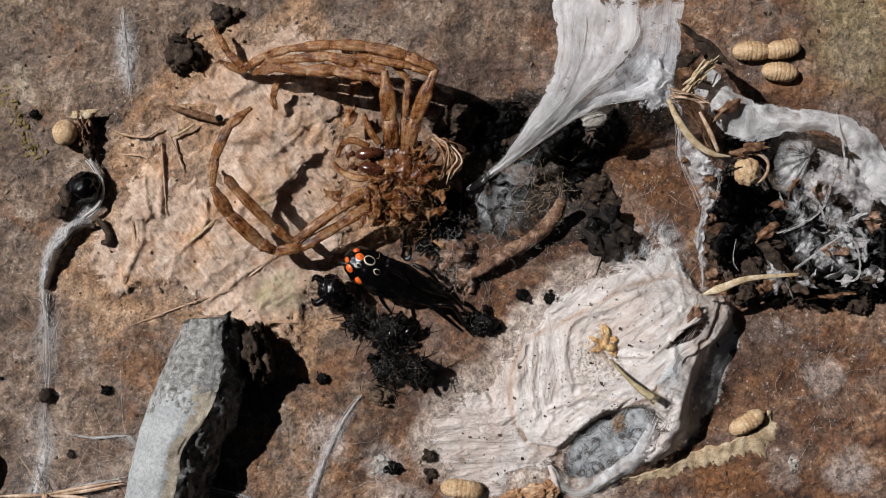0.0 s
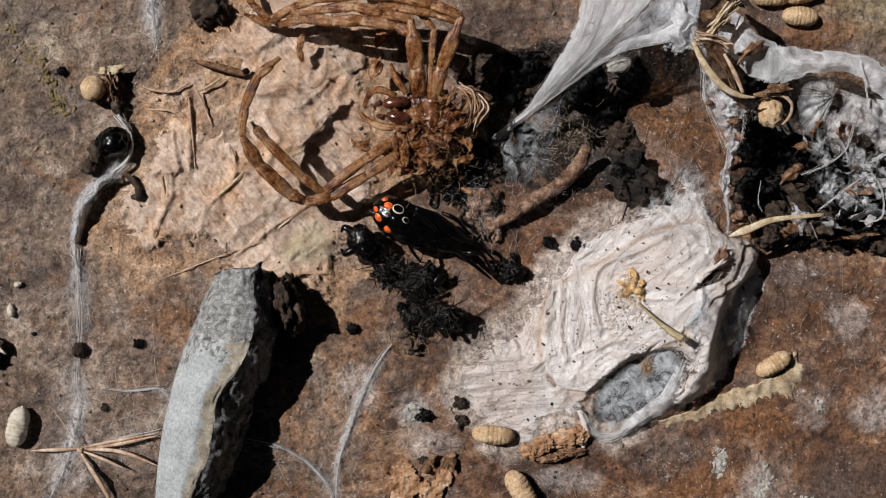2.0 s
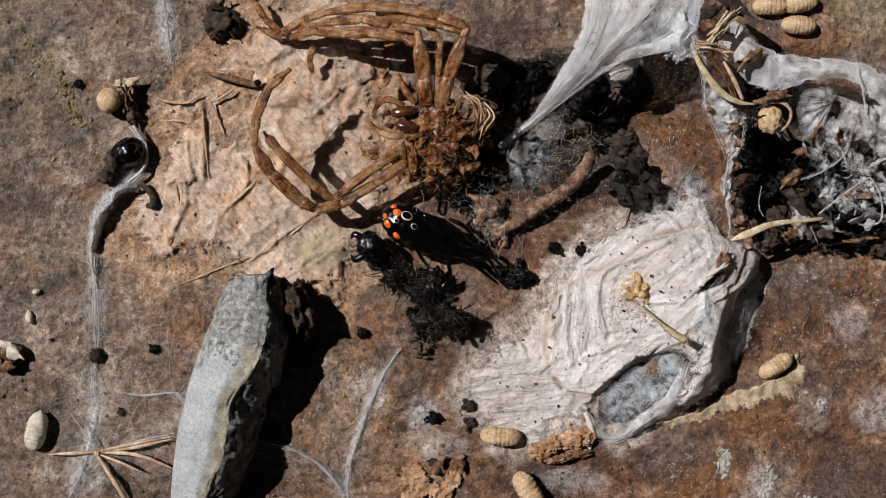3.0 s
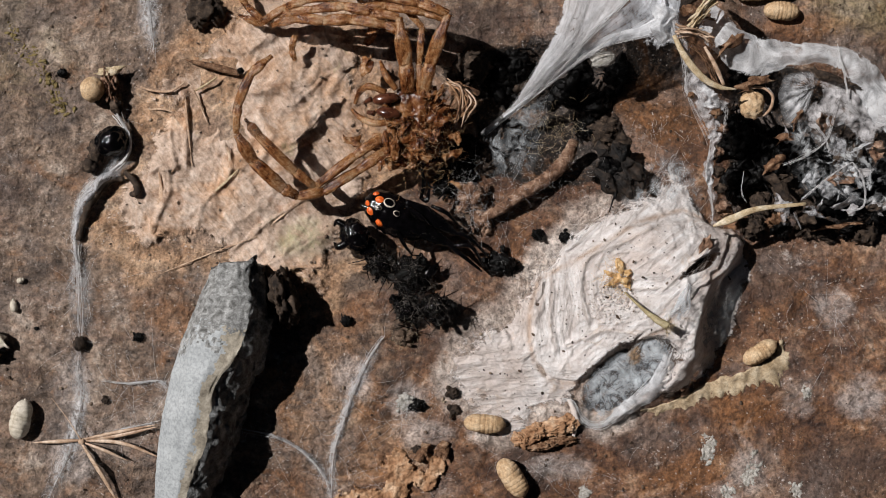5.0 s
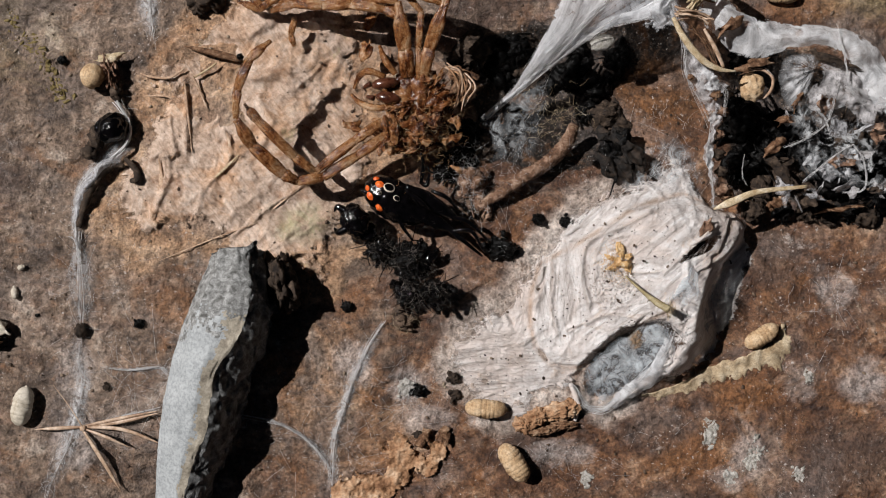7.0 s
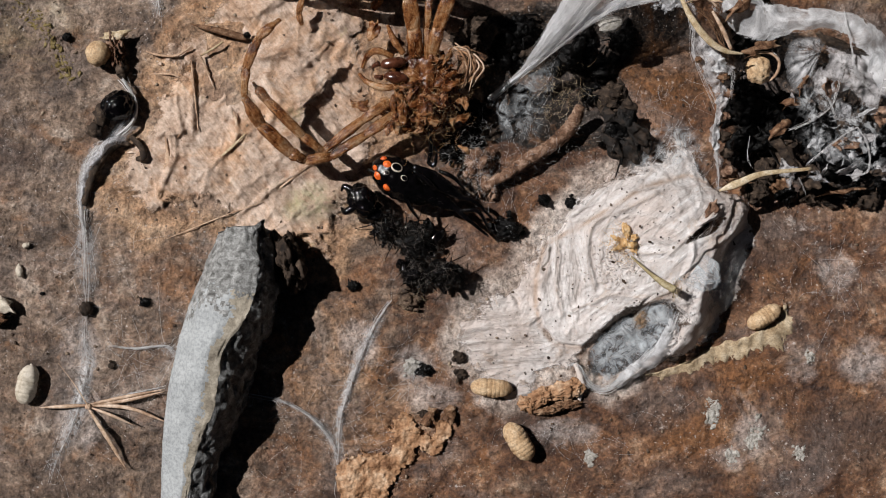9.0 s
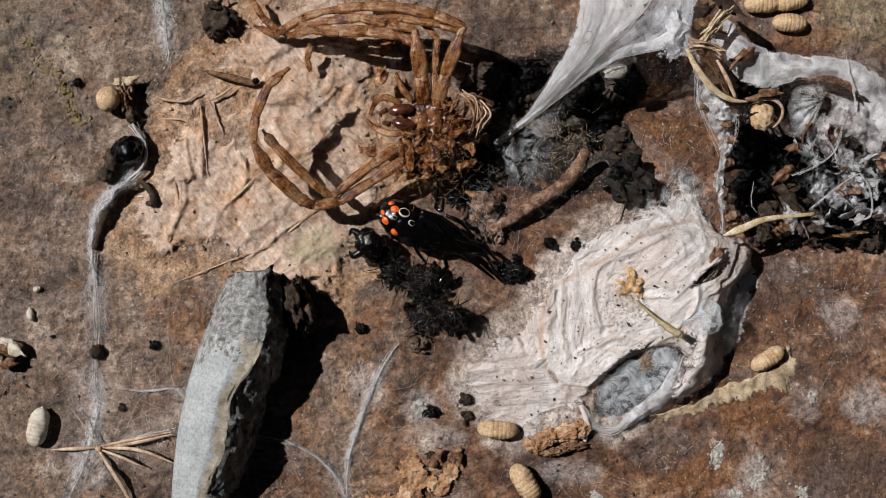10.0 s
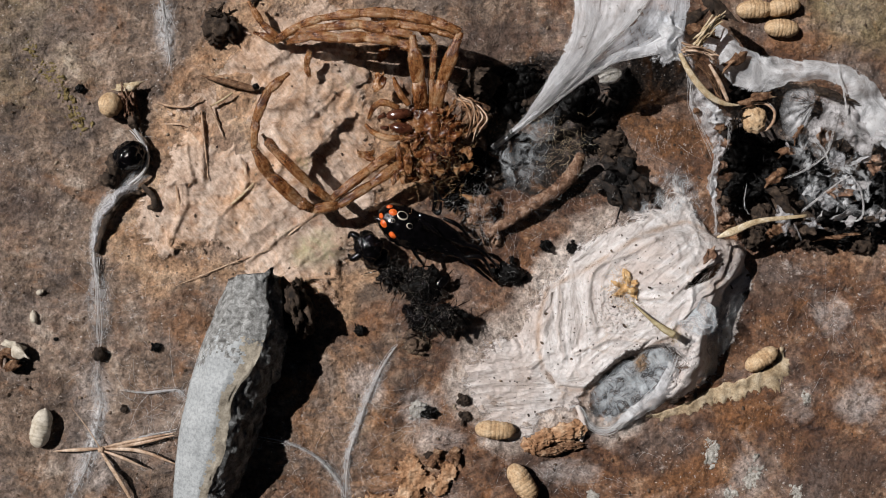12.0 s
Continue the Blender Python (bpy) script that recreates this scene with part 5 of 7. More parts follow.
    for k, (u, v, a) in enumerate(((690, 240, 30), (640, 245, -10), (775, 275, 60), (815, 270, 20), (720, 285, 0), (665, 112, 60), (672, 60, 80))):
        skin.part("skin_shred", flake_shape(u, v, 4.2 if v > 200 else 2.6, 2.6, 1.3, a, 0.9, 40 + k), AMBER, "torn shred of brown skin")


def flake_shape(u, v, h, length, width, turn, curl, seed, bulge=0.25):
    """A thin curled flake: length and width in millimetres, curl in radians across its width, middle h above datum."""
    c, a = at(u, v, h), radians(turn)
    rng = np.random.RandomState(seed)
    curves = []
    for w in np.linspace(-1, 1, 5):
        line = []
        for l in np.linspace(-1, 1, 5):
            r = width / max(curl, 0.05)
            x = l * length / 2 * (1 - 0.22 * w * w) + rng.normal(0, 0.10) * length
            y = r * math.sin(w * curl / 2) * (1 - 0.3 * l * l) + rng.normal(0, 0.16) * width
            z = r * (math.cos(w * curl / 2) - 1) + bulge * (1 - l * l) + rng.normal(0, 0.08)
            line.append(c + np.array((x * math.cos(a) - y * math.sin(a), x * math.sin(a) + y * math.cos(a), z)))
        curves.append(line)
    s = loft(curves, 20, 14, 0.24, 0.8, seed)
    verts, n = np.array(s.v), len(s.v)
    low = verts - np.array((0, 0, 0.06))
    rim = [i for i in range(14)] + [i * 14 + 13 for i in range(1, 20)] + [19 * 14 + i for i in range(12, -1, -1)] + [i * 14 for i in range(18, 0, -1)]
    s.add(low, [tuple(reversed(f)) for f in grid_faces(20, 14)])
    s.f += [(a2, b2, b2 + n, a2 + n)[::-1] for a2, b2 in zip(rim, rim[1:] + rim[:1])]
    return s


moult()
def seed_husk():
    """A crescent of ribs, bowed outwards and torn at both ends."""
    husk = Thing("seed_husk", at(832, 182, 4.0), "curled straw-coloured ribbed husk", "husk")
    husk.part("shell", flake_shape(836, 178, 5.6, 4.2, 2.6, -70, 1.6, 77), LEAF)
    rnd = np.random.RandomState(31)
    for i in range(11):
        f = i / 10
        j1, j2, j3 = rnd.normal(0, 0.28, (3, 3))
        a, b = at(806 + 14 * f, 142 + 6 * f, 6.4 - 0.6 * f), at(818 + 14 * f, 216 - 8 * f, 5.2 + 0.5 * f)
        bow = at(826 + 34 * f, 165 + 14 * f, 7.2 - 1.0 * abs(f - 0.5))
        husk.part("rib", tube([a + j1, (a + bow) / 2 + np.array((0.3, 0.25, 0.3)) + j2, bow + 0.6 * j3, (b + bow) / 2 + np.array((0.35, -0.2, 0.1)) - j2, b - j1], [0.07, 0.13, 0.12, 0.12, 0.05], 18, 6, 0.8, 0.2, 170 + i), (NEEDLE, PEEL, LEAF)[i % 3])


seed_husk()

# ---------------------------------------------------------------- black bug with orange spots
def bug():
    b = Thing("spotted_bug", on(720, 372), "dead glossy black bug with orange and cream spots", "bug")
    ax = np.array((0.84, -0.54, 0.0))
    n, m = 34, 28
    rows, uvs = [], []
    start, length = at(664, 345, 3.4), 8.6
    side, up = np.array((0.54, 0.84, 0.0)), np.array((0, 0, 1.0))
    prof = lambda f: (max(f, 0.0) ** 0.5) * (max(1 - f, 0.0) ** 0.62) * 1.95

    def skin_point(f, a, k=1.0):
        w = 2.75 * prof(f) * k
        drop = -0.9 * f
        return start + ax * length * f + side * w * math.cos(a) + up * (0.85 * w * math.sin(a) + drop)

    for i in range(n):
        f = i / (n - 1)
        for j in range(m):
            a = 2 * math.pi * j / m
            dent = 1 + 0.05 * math.sin(9 * a + 14 * f) - 0.06 * abs(math.sin(8 * math.pi * f))
            rows.append(skin_point(f, a, dent))
    body = b.part("abdomen", Shape().add(rows, grid_faces(n, m, True)), CHITIN, "glossy black ribbed abdomen")

    def spot(f, a, r, material, name, hollow=False, stretch=1.3):
        """A raised spot, or a ring, that follows the skin."""
        s = Shape()
        c = skin_point(f, a, 1.015)
        tu = skin_point(f + 0.02, a, 1.015) - c
        tv = skin_point(f, a + 0.05, 1.015) - c
        tu, tv = tu / np.linalg.norm(tu), tv / np.linalg.norm(tv)
        nrm = np.cross(tu, tv)
        nrm = nrm if nrm[2] > 0 else -nrm
        nrm /= np.linalg.norm(nrm)
        radii = (1.0, 0.8) if hollow else (1.0, 0.6, 0.05)
        verts = []
        for k, q in enumerate(radii):
            for j in range(20):
                t = 2 * math.pi * j / 20
                x, y = r * q * stretch * math.cos(t), r * q * math.sin(t)
                verts.append(c + tu * x + tv * y + nrm * (0.10 + 0.05 * k - 0.16 * (x * x + y * y) / (r * r) * 0.6))
        low = [p - nrm * 0.25 for p in verts[:20]]
        s.add(verts, grid_faces(len(radii), 20, True))
        s.add(list(verts[:20]) + low, grid_faces(2, 20, True))
        b.part(name, s, material, under=body)

    up90 = math.pi / 2
    for f, a, r in ((0.10, up90 - 0.75, 0.30), (0.19, up90 - 0.35, 0.42), (0.07, up90 + 0.35, 0.30), (0.16, up90 + 0.62, 0.42), (0.36, up90 + 0.80, 0.38)):
        spot(f, a, r, ORANGE, "orange_spot")
    spot(0.33, up90 - 0.42, 0.55, CREAM, "cream_ring", True)
    spot(0.50, up90 - 0.15, 0.34, CREAM, "cream_ring", True)
    spot(0.25, up90 + 0.08, 0.26, CREAM, "cream_ring", True)
    b.part("wing_case", tube([at(735, 352, 5.2), at(780, 382, 4.2), at(830, 412, 2.4)], [0.3, 1.0, 0.9, 0.2], 18, 10, 0.5, 0.04, 4), CHITIN)
    b.part("wing_case", tube([at(715, 378, 4.8), at(770, 405, 3.4), at(822, 432, 2.0)], [0.3, 1.0, 0.9, 0.2], 18, 10, 0.5, 0.04, 5), CHITIN)
    for k, pts in enumerate((((655, 358, 4.0), (680, 368, 4.4), (700, 378, 4.0)), ((762, 345, 4.2), (766, 318, 5.0), (762, 292, 5.4)), ((760, 345, 4.0), (772, 350, 4.6), (776, 330, 4.4)),
                             ((700, 400, 3.0), (718, 402, 4.0), (730, 425, 3.6), (745, 445, 2.4)), ((735, 360, 5.6), (760, 378, 5.4), (775, 392, 4.8)), ((800, 420, 2.6), (835, 448, 2.2), (868, 475, 1.2)),
                             ((805, 405, 3.0), (845, 415, 2.6), (880, 450, 1.0)), ((815, 430, 2.2), (850, 432, 2.4), (872, 468, 1.0)), ((780, 360, 3.6), (806, 372, 3.8), (826, 392, 2.8)))):
        b.part("leg", tube([at(*p) for p in pts], [0.20, 0.30, 0.24, 0.14], 16, 8, 1, 0.05, 60 + k), CHITIN, "jointed glossy black leg")
    b.part("bristles", wisps(at(770, 400, 3.2), (4.5, 2.6, 0.8), 160, 1.0, 0.008, 8, None, 0.7, 0.3), HAIR)


bug()
head = Thing("beetle_head", on(645, 415), "loose glossy black beetle head with open jaws", "beetle head")
skull = head.part("skull", lump(at(645, 412, 2.6), (1.7, 2.0, 1.4), 0.22, 0.55, 3, 5, 20), CHITIN)
head.part("jaw", tube([at(634, 398, 2.8), at(615, 388, 2.6), at(608, 396, 2.4)], [0.5, 0.4, 0.08], 14, 8), CHITIN)
head.part("jaw", tube([at(632, 424, 2.6), at(616, 432, 2.4), at(608, 424, 2.2)], [0.55, 0.45, 0.08], 14, 8), CHITIN)
head.part("neck", lump(at(664, 430, 1.8), (1.4, 1.3, 1.0), 0.2, 0.5, 7, 3), CHITIN)
head.part("neck_hairs", wisps(at(668, 440, 2.0), (1.3, 1.0, 0.4), 60, 1.4, 0.008, 4), HAIR)


# ---------------------------------------------------------------- dark clumps
def clump(name, u, v, r, label, category, material=SOOT, seed=1, hairs=40, lumps=5, squash=0.7, hair_material=None, hair_length=1.4):
    """A heap of crumbs about a middle with fibres that stick out; r: radius in millimetres."""
    g = ground_at(u, v)
    c = at(u, v, g)
    thing = Thing(name, c, label, category)
    rng = np.random.RandomState(seed)
    thing.part("core", lump(c + np.array((0, 0, r * squash * 0.35)), (r * 0.7, r * 0.6, r * squash * 0.5), 0.45, 0.4, seed, 4), material)
    for k in range(lumps):
        a, d = rng.uniform(0, 2 * math.pi), r * rng.uniform(0.1, 0.95)
        q = r * rng.uniform(0.14, 0.42)
        z = q * 0.4 + rng.uniform(0, 1) * r * squash * (1 - 0.8 * d / r)
        thing.part("crumb", lump(c + np.array((d * math.cos(a), d * math.sin(a), z)), (q * rng.uniform(0.8, 1.6), q * rng.uniform(0.5, 0.9), q * rng.uniform(0.5, 0.9)), 0.5, 0.45, seed + 3 * k, 3, rng.uniform(0, 180), rng.uniform(-50, 50)), material)
    for k in range(int(lumps * 0.7) if r > 1.4 else 0):
        a, d = rng.uniform(0, 2 * math.pi), r * rng.uniform(0.2, 0.9)
        p = c + np.array((d * math.cos(a), d * math.sin(a), r * squash * rng.uniform(0.2, 0.9)))
        w, w2 = rng.normal(0, 0.28 * r, 3) * np.array((1, 1, 0.3)), rng.normal(0, 0.28 * r, 3) * np.array((1, 1, 0.3))
        thing.part("leg_bit", tube([p - w, p, p + w2], [0.03 * r + 0.05, 0.03 * r + 0.06, 0.06], 10, 6, 1, 0.1, seed + k), material)
    if hairs:
        thing.part("fibres", wisps(c + np.array((0, 0, r * squash * 0.7)), (r * 0.5, r * 0.5, r * 0.3), hairs, hair_length, 0.008, seed + 5, None, 0.7, 0.6), hair_material or HAIR)
    return thing


clump("dark_clump", 1105, 300, 3.3, "crumbled black insect remains on silk", "debris", SOOT, 3, 60, 9, 0.9)
clump("dark_clump", 900, 462, 2.2, "black crumbs with pale fluff", "debris", SOOT, 5, 30, 7, 0.8, THREAD, 0.9)
for k, (u, v, h, l, w, a, curl) in enumerate(((1085, 275, 2.8, 4.2, 2.2, 70, 0.9), (1125, 285, 3.2, 4.4, 2.0, -50, 0.8), (1105, 262, 3.6, 3.6, 1.8, 15, 0.8), (1118, 322, 2.0, 4.2, 1.6, -60, 0.7), (1090, 318, 2.2, 3.8, 1.8, -40, 0.9), (1145, 310, 2.4, 2.8, 1.4, -80, 0.8))):
    one("charred_scrap", flake_shape(u, v, ground_at(u, v) + h, l, w, a, curl, 660 + k, 0.5), CHAR, "charred dark brown scrap of bark", "bark", "charred scraps")
moss = Shape()
rng = np.random.RandomState(5)
for q in np.sort(rng.rand(240)):
    p = curve([(38, 42, 0), (70, 95, 0), (100, 125, 0), (118, 165, 0), (128, 200, 0)], 60)[int(q * 59)]
    u, v = p[0] + rng.normal(0, 7), p[1] + rng.normal(0, 7)
    r = 0.04 + 0.20 * rng.rand() ** 3
    lump(on(u, v, 0.0), (r * 1.9, r, r * 0.4), 0.95, 0.35, int(900 * q), 2, rng.uniform(0, 180), shape=moss)
one("moss_crumbs", moss, MOSS, "dry olive moss crumbs in a line on rock", "moss", "", "stuff")


def remains(u, v, r, tall, seed):
    """A heap of broken black insect parts: bent legs, shell plates and hair over a low core."""
    c = at(u, v, ground_at(u, v))
    thing = Thing("insect_remains", c, "black heap of broken insect legs, shells and hair", "insect remains")
    rng = np.random.RandomState(seed)
    thing.part("core", lump(c + np.array((0, 0, 0.25 * tall)), (0.75 * r, 0.7 * r, 0.4 * tall), 0.4, 0.4, seed, 4), SOOT)
    for k in range(16):
        d, a = r * rng.uniform(0, 0.9), rng.uniform(0, 2 * math.pi)
        p = c + np.array((d * math.cos(a), d * math.sin(a), rng.uniform(0.25, 0.85) * tall * (1 - 0.5 * d / r)))
        s = Shape()
        q = rng.uniform(0.3, 0.8)
        thing.part("shell_plate", lump(p, (q * 1.6, q * 0.8, q * 0.5), 0.4, 0.6, seed + k, 3, rng.uniform(0, 180), rng.uniform(-60, 60), s), CHITIN if k % 2 else SOOT)
    for k in range(26):
        d, a = r * rng.uniform(0.0, 1.0), rng.uniform(0, 2 * math.pi)
        p = c + np.array((d * math.cos(a), d * math.sin(a), rng.uniform(0.2, 1.0) * tall * (1 - 0.4 * d / r)))
        w, w2 = (rng.normal(0, 0.26 * r + 0.3, 3) * np.array((1, 1, 0.35)) for _ in range(2))
        thing.part("leg_bit", tube([p - w, p + np.array((0, 0, 0.3)), p + w2], [0.04, 0.07, 0.06, 0.03], 12, 6, 1, 0.15, seed + k), CHITIN)
    thing.part("fibres", wisps(c + np.array((0, 0, 0.6 * tall)), (0.5 * r, 0.5 * r, 0.2 * tall), 46, 1.8, 0.011, seed + 8, None, 0.6, 0.5), GLINT_HAIR)
    thing.part("hairs", wisps(c + np.array((0, 0, 0.5 * tall)), (0.5 * r, 0.5 * r, 0.25 * tall), 150, 1.4, 0.008, seed + 5, None, 0.8, 0.6), HAIR)


remains(742, 482, 2.9, 4.0, 7)
remains(786, 538, 2.2, 7.0, 9)
remains(690, 464, 2.0, 3.4, 10)
remains(738, 540, 2.2, 4.2, 12)
# Plant debris; the two black heaps also fill in for the moult's shadow.
for k, (u, v, r) in enumerate(((832, 300, 2.2), (850, 345, 2.4), (866, 385, 1.7), (838, 385, 1.6), (805, 320, 2.2))):
    clump("plant_debris", u, v, r, "dark brown plant debris with pale fibres, blackened in part for shade", "debris", (SOOT, ROOT, ROOT, GRIT, SOOT)[k], 700 + 5 * k, 40, 8, 0.9, THREAD if k < 5 else None, 1.3)
clump("lichen_pellet", 728, 588, 1.9, "olive-grey pellet with fine fibres", "debris", GRIT, 11, 60, 6, 0.7, STRAW, 1.2)
clump("dark_crumb", 966, 410, 1.05, "small black crumb on silk", "debris", SOOT, 13, 8, 4, 0.8, None, 0.6)
clump("dark_crumb", 1015, 416, 1.05, "small black crumb on silk", "debris", SOOT, 15, 8, 4, 0.8, None, 0.6)
clump("dark_crumb", 630, 562, 1.0, "small black crumb on bare rock", "debris", SOOT, 17, 4, 4, 0.8, None, 0.5)
clump("dark_crumb", 265, 591, 0.9, "small black crumb on bare rock", "debris", SOOT, 19, 0, 5, 0.5)
clump("dark_crumb", 130, 126, 0.8, "small black crumb on bare rock", "debris", SOOT, 21, 0, 4, 0.5)
clump("dark_crumb", 758, 712, 1.2, "black crumb beside pale fluff", "debris", SOOT, 23, 8, 4, 0.7, None, 0.7)
clump("dark_crumb", 817, 688, 1.0, "dark crumb on the edge of silk", "debris", BARK, 25, 14, 6, 0.9, None, 1.0)
clump("dark_crumb", 820, 718, 0.9, "dark crumb on the edge of silk", "debris", BARK, 27, 6, 4, 0.9, None, 0.8)
clump("dark_crumb", 755, 788, 0.8, "dark crumb on bare rock", "debris", BARK, 29, 10, 4, 0.7, None, 0.8)
clump("dark_crumb", 206, 702, 0.6, "small dark crumb on bare rock", "debris", BARK, 31, 0, 3, 0.6)
clump("dark_crumb", 86, 575, 0.4, "small dark crumb on bare rock", "debris", SOOT, 33, 0, 3, 0.8)
clump("bark_crumb", 383, 18, 2.8, "dark brown crumbling bark bit", "bark", BARK, 35, 14, 9, 0.9)
clump("bark_crumb", 445, -50, 1.8, "dark brown crumbling bark bit", "bark", BARK, 36, 10, 6, 0.9)
for k, (u, v, r) in enumerate(((850, 120, 3.0), (900, 140, 3.0), (925, 110, 2.6), (960, 165, 2.4), (1020, 160, 2.8), (1065, 180, 2.6), (1085, 230, 2.8), (1050, 225, 2.0), (1105, 130, 2.2), (875, 290, 1.8), (845, 255, 2.2), (1030, 110, 2.2))):
    clump("hollow_debris", u, v, r, "glossy black plant and insect debris in the hollow", "debris", SOOT if k % 3 else BARK, 50 + 3 * k, 45, 9, 1.0, None, 1.4)
clump("grey_fluff", 735, 705, 1.6, "pale grey fluff stuck to rock", "fluff", LICHEN, 91, 160, 3, 0.25, THREAD, 1.1)

# ---------------------------------------------------------------- pupae and seeds
def pupa(u, v, turn, length, width, material, label, name="fly_pupa", group="pupae"):
    g = ground_at(u, v)
    r = width / 2
    thing = Thing(name, at(u, v, g), label, "pupa", group)
    c, a = at(u, v, g + 0.86 * r), radians(turn)
    ax, sd = np.array((math.cos(a), math.sin(a), 0)), np.array((-math.sin(a), math.cos(a), 0))
    n, m, verts = 72, 24, []
    for i in range(n):
        f = i / (n - 1)
        s = 2 * f - 1
        prof = max(1 - abs(s) ** 2.9, 0.0) ** 0.5
        w = r * prof * (1 - (0.045 + 0.03 * noise.noise((6 * f, u, v))) * (0.5 - 0.5 * math.cos(2 * math.pi * (9 * f + 0.15 * math.sin(11 * f + u)))) ** 3)
        for j in range(m):
            t = 2 * math.pi * j / m
            k = 1 + 0.03 * math.sin(5 * t + 9 * f + u) + 0.06 * noise.noise((3 * f, 2 * t, u)) + 0.05 * noise.noise((9 * f, 5 * t, u))
            verts.append(c + ax * (s * length / 2) + sd * w * k * math.cos(t) + np.array((0, 0, 0.94 * w * k * math.sin(t) + 0.12 * r * (1 - s * s))))
    thing.part("body", Shape().add(verts, grid_faces(n, m, True)), material)
    tip = c + ax * length * 0.49
    thing.part("breathing_stub", lump(tip + np.array((0, 0, 0.05)), (0.16, 0.22, 0.16), 0.2, 0.6, u, 2), material, "tiny brown end stub")
    return thing


pupa(58, 735, 78, 4.9, 2.5, PUPA_PALE, "pale segmented fly pupa lying on rock")
pupa(873, 743, -4, 5.1, 2.3, PUPA, "tan segmented fly pupa lying on rock")
pupa(922, 838, -56, 5.3, 2.7, PUPA, "tan segmented fly pupa lying on rock")
pupa(1358, 618, 32, 4.7, 2.2, PUPA, "tan segmented fly pupa in a hollow under silk")
pupa(1347, -17, 2, 4.6, 2.3, PUPA, "tan fly pupa beside two others on rock")
pupa(1400, -22, 12, 4.4, 2.3, PUPA, "tan fly pupa beside two others on rock")
pupa(1397, 17, -4, 4.4, 2.3, PUPA, "tan fly pupa beside two others on rock")
pupa(45, 536, 95, 1.5, 0.9, PUPA_PALE, "tiny pale grain on rock", "pale_grain", "")
pupa(56, 491, 20, 0.8, 0.7, PUPA_PALE, "tiny pale grain on rock", "pale_grain", "")


def seed_ball(u, v, r, label, material):
    g = ground_at(u, v)
    thing = Thing("seed", at(u, v, g), label, "seed")
    body = thing.part("shell", lump(at(u, v, g + 0.9 * r), (r, r * 1.05, r), 0.07, 0.5, int(u), 4), material)
    # Dark rough lump set into the shell at its lower right.
    thing.part("dark_lump", lump(at(u + 8, v + 14, g + 0.75 * r), (0.6 * r, 0.45 * r, 0.5 * r), 0.3, 0.5, int(v), 3), BARK, "dark lump on the lower right of the shell", body)


seed_ball(184, 155, 1.5, "round tan seed lying on rock", PUPA)
cup = Thing("seed_cup", at(1345, 180, 6.0), "tan hollow seed cup caught in silk", "seed")
cup.part("filling", lump(at(1344, 182, 8.0), (1.45, 1.6, 0.9), 0.2, 0.3, 178, 4, 10), PUPA, "rough tan filling")
cup.part("rim", tube([at(1330, 155, 8.6), at(1362, 152, 8.8), at(1381, 166, 8.6), at(1378, 188, 8.2), at(1362, 202, 7.6), at(1340, 200, 7.6)], [0.12, 0.16, 0.2, 0.16, 0.1], 30, 7, 1, 0.15, 9), NEEDLE, "thin curved rim")

# ---------------------------------------------------------------- left-hand litter
litter = Thing("dry_litter", on(222, 160), "dry brown leaf crumbs and a dark pod on a silk line", "leaf litter")
litter.part("leaf_crumb", flake_shape(212, 122, ground_at(212, 122) + 1.8, 3.4, 1.0, 10, 1.2, 5), STRAW, "pale torn leaf tip")
litter.part("leaf_crumb", lump(on(215, 150, 1.0), (0.9, 1.9, 1.1), 0.75, 0.3, 6, 5, 10), ROOT)
litter.part("leaf_crumb", lump(on(225, 180, 0.7), (0.8, 1.4, 0.8), 0.5, 0.35, 8, 3, 10), BARK)
pod = Thing("dark_pod", on(215, 248), "shiny black wrinkled pod wrapped in silk", "pod")
pod.part("shell", lump(on(218, 246, 1.7), (2.1, 1.7, 1.6), 0.14, 0.5, 4, 5, 25), CHITIN)
pod.part("crumb", lump(on(190, 262, 0.8), (1.0, 1.4, 0.9), 0.5, 0.35, 9, 3), BARK)
pod.part("crumb", lump(on(178, 288, 0.7), (0.9, 0.9, 0.8), 0.5, 0.35, 12, 3), BARK)
pod.part("hairs", wisps(on(200, 255, 1.8), (1.2, 1.0, 0.4), 30, 1.8, 0.010, 14), HAIR)
one("silk_twig", tube([on(268, 150, 0.3), on(285, 156, 0.5), on(320, 158, 0.4), on(345, 142, 0.5)], [0.12, 0.16, 0.16, 0.08], 24, 7, 1, 0.15, 3), FIBRE, "thin curved grey-tan stem on crust", "stem")
one("dry_pod", tube([on(345, 102, 0.5), on(385, 112, 1.3), on(425, 122, 1.3), on(443, 128, 1.0)], [0.06, 0.34, 0.46, 0.42, 0.2], 26, 10, 0.6, 0.04, 6), LEAF, "slender brown pointed pod on crust", "pod")
one("pod_tip", lump(on(444, 122, 1.3), (0.45, 0.4, 0.4), 0.2, 0.5, 3, 3), SOOT, "black seed at a brown pod", "seed")
one("straw_bit", tube([on(362, 158, 0.6), on(385, 145, 0.9), on(402, 133, 1.0)], [0.12, 0.15, 0.12], 14, 7), STRAW, "short pale straw bit on crust", "straw")
one("straw_bit", tube([on(360, 155, 0.7), on(372, 180, 0.5), on(386, 215, 0.3)], [0.12, 0.15, 0.06], 14, 7), NEEDLE, "short pale straw bit on crust", "straw")
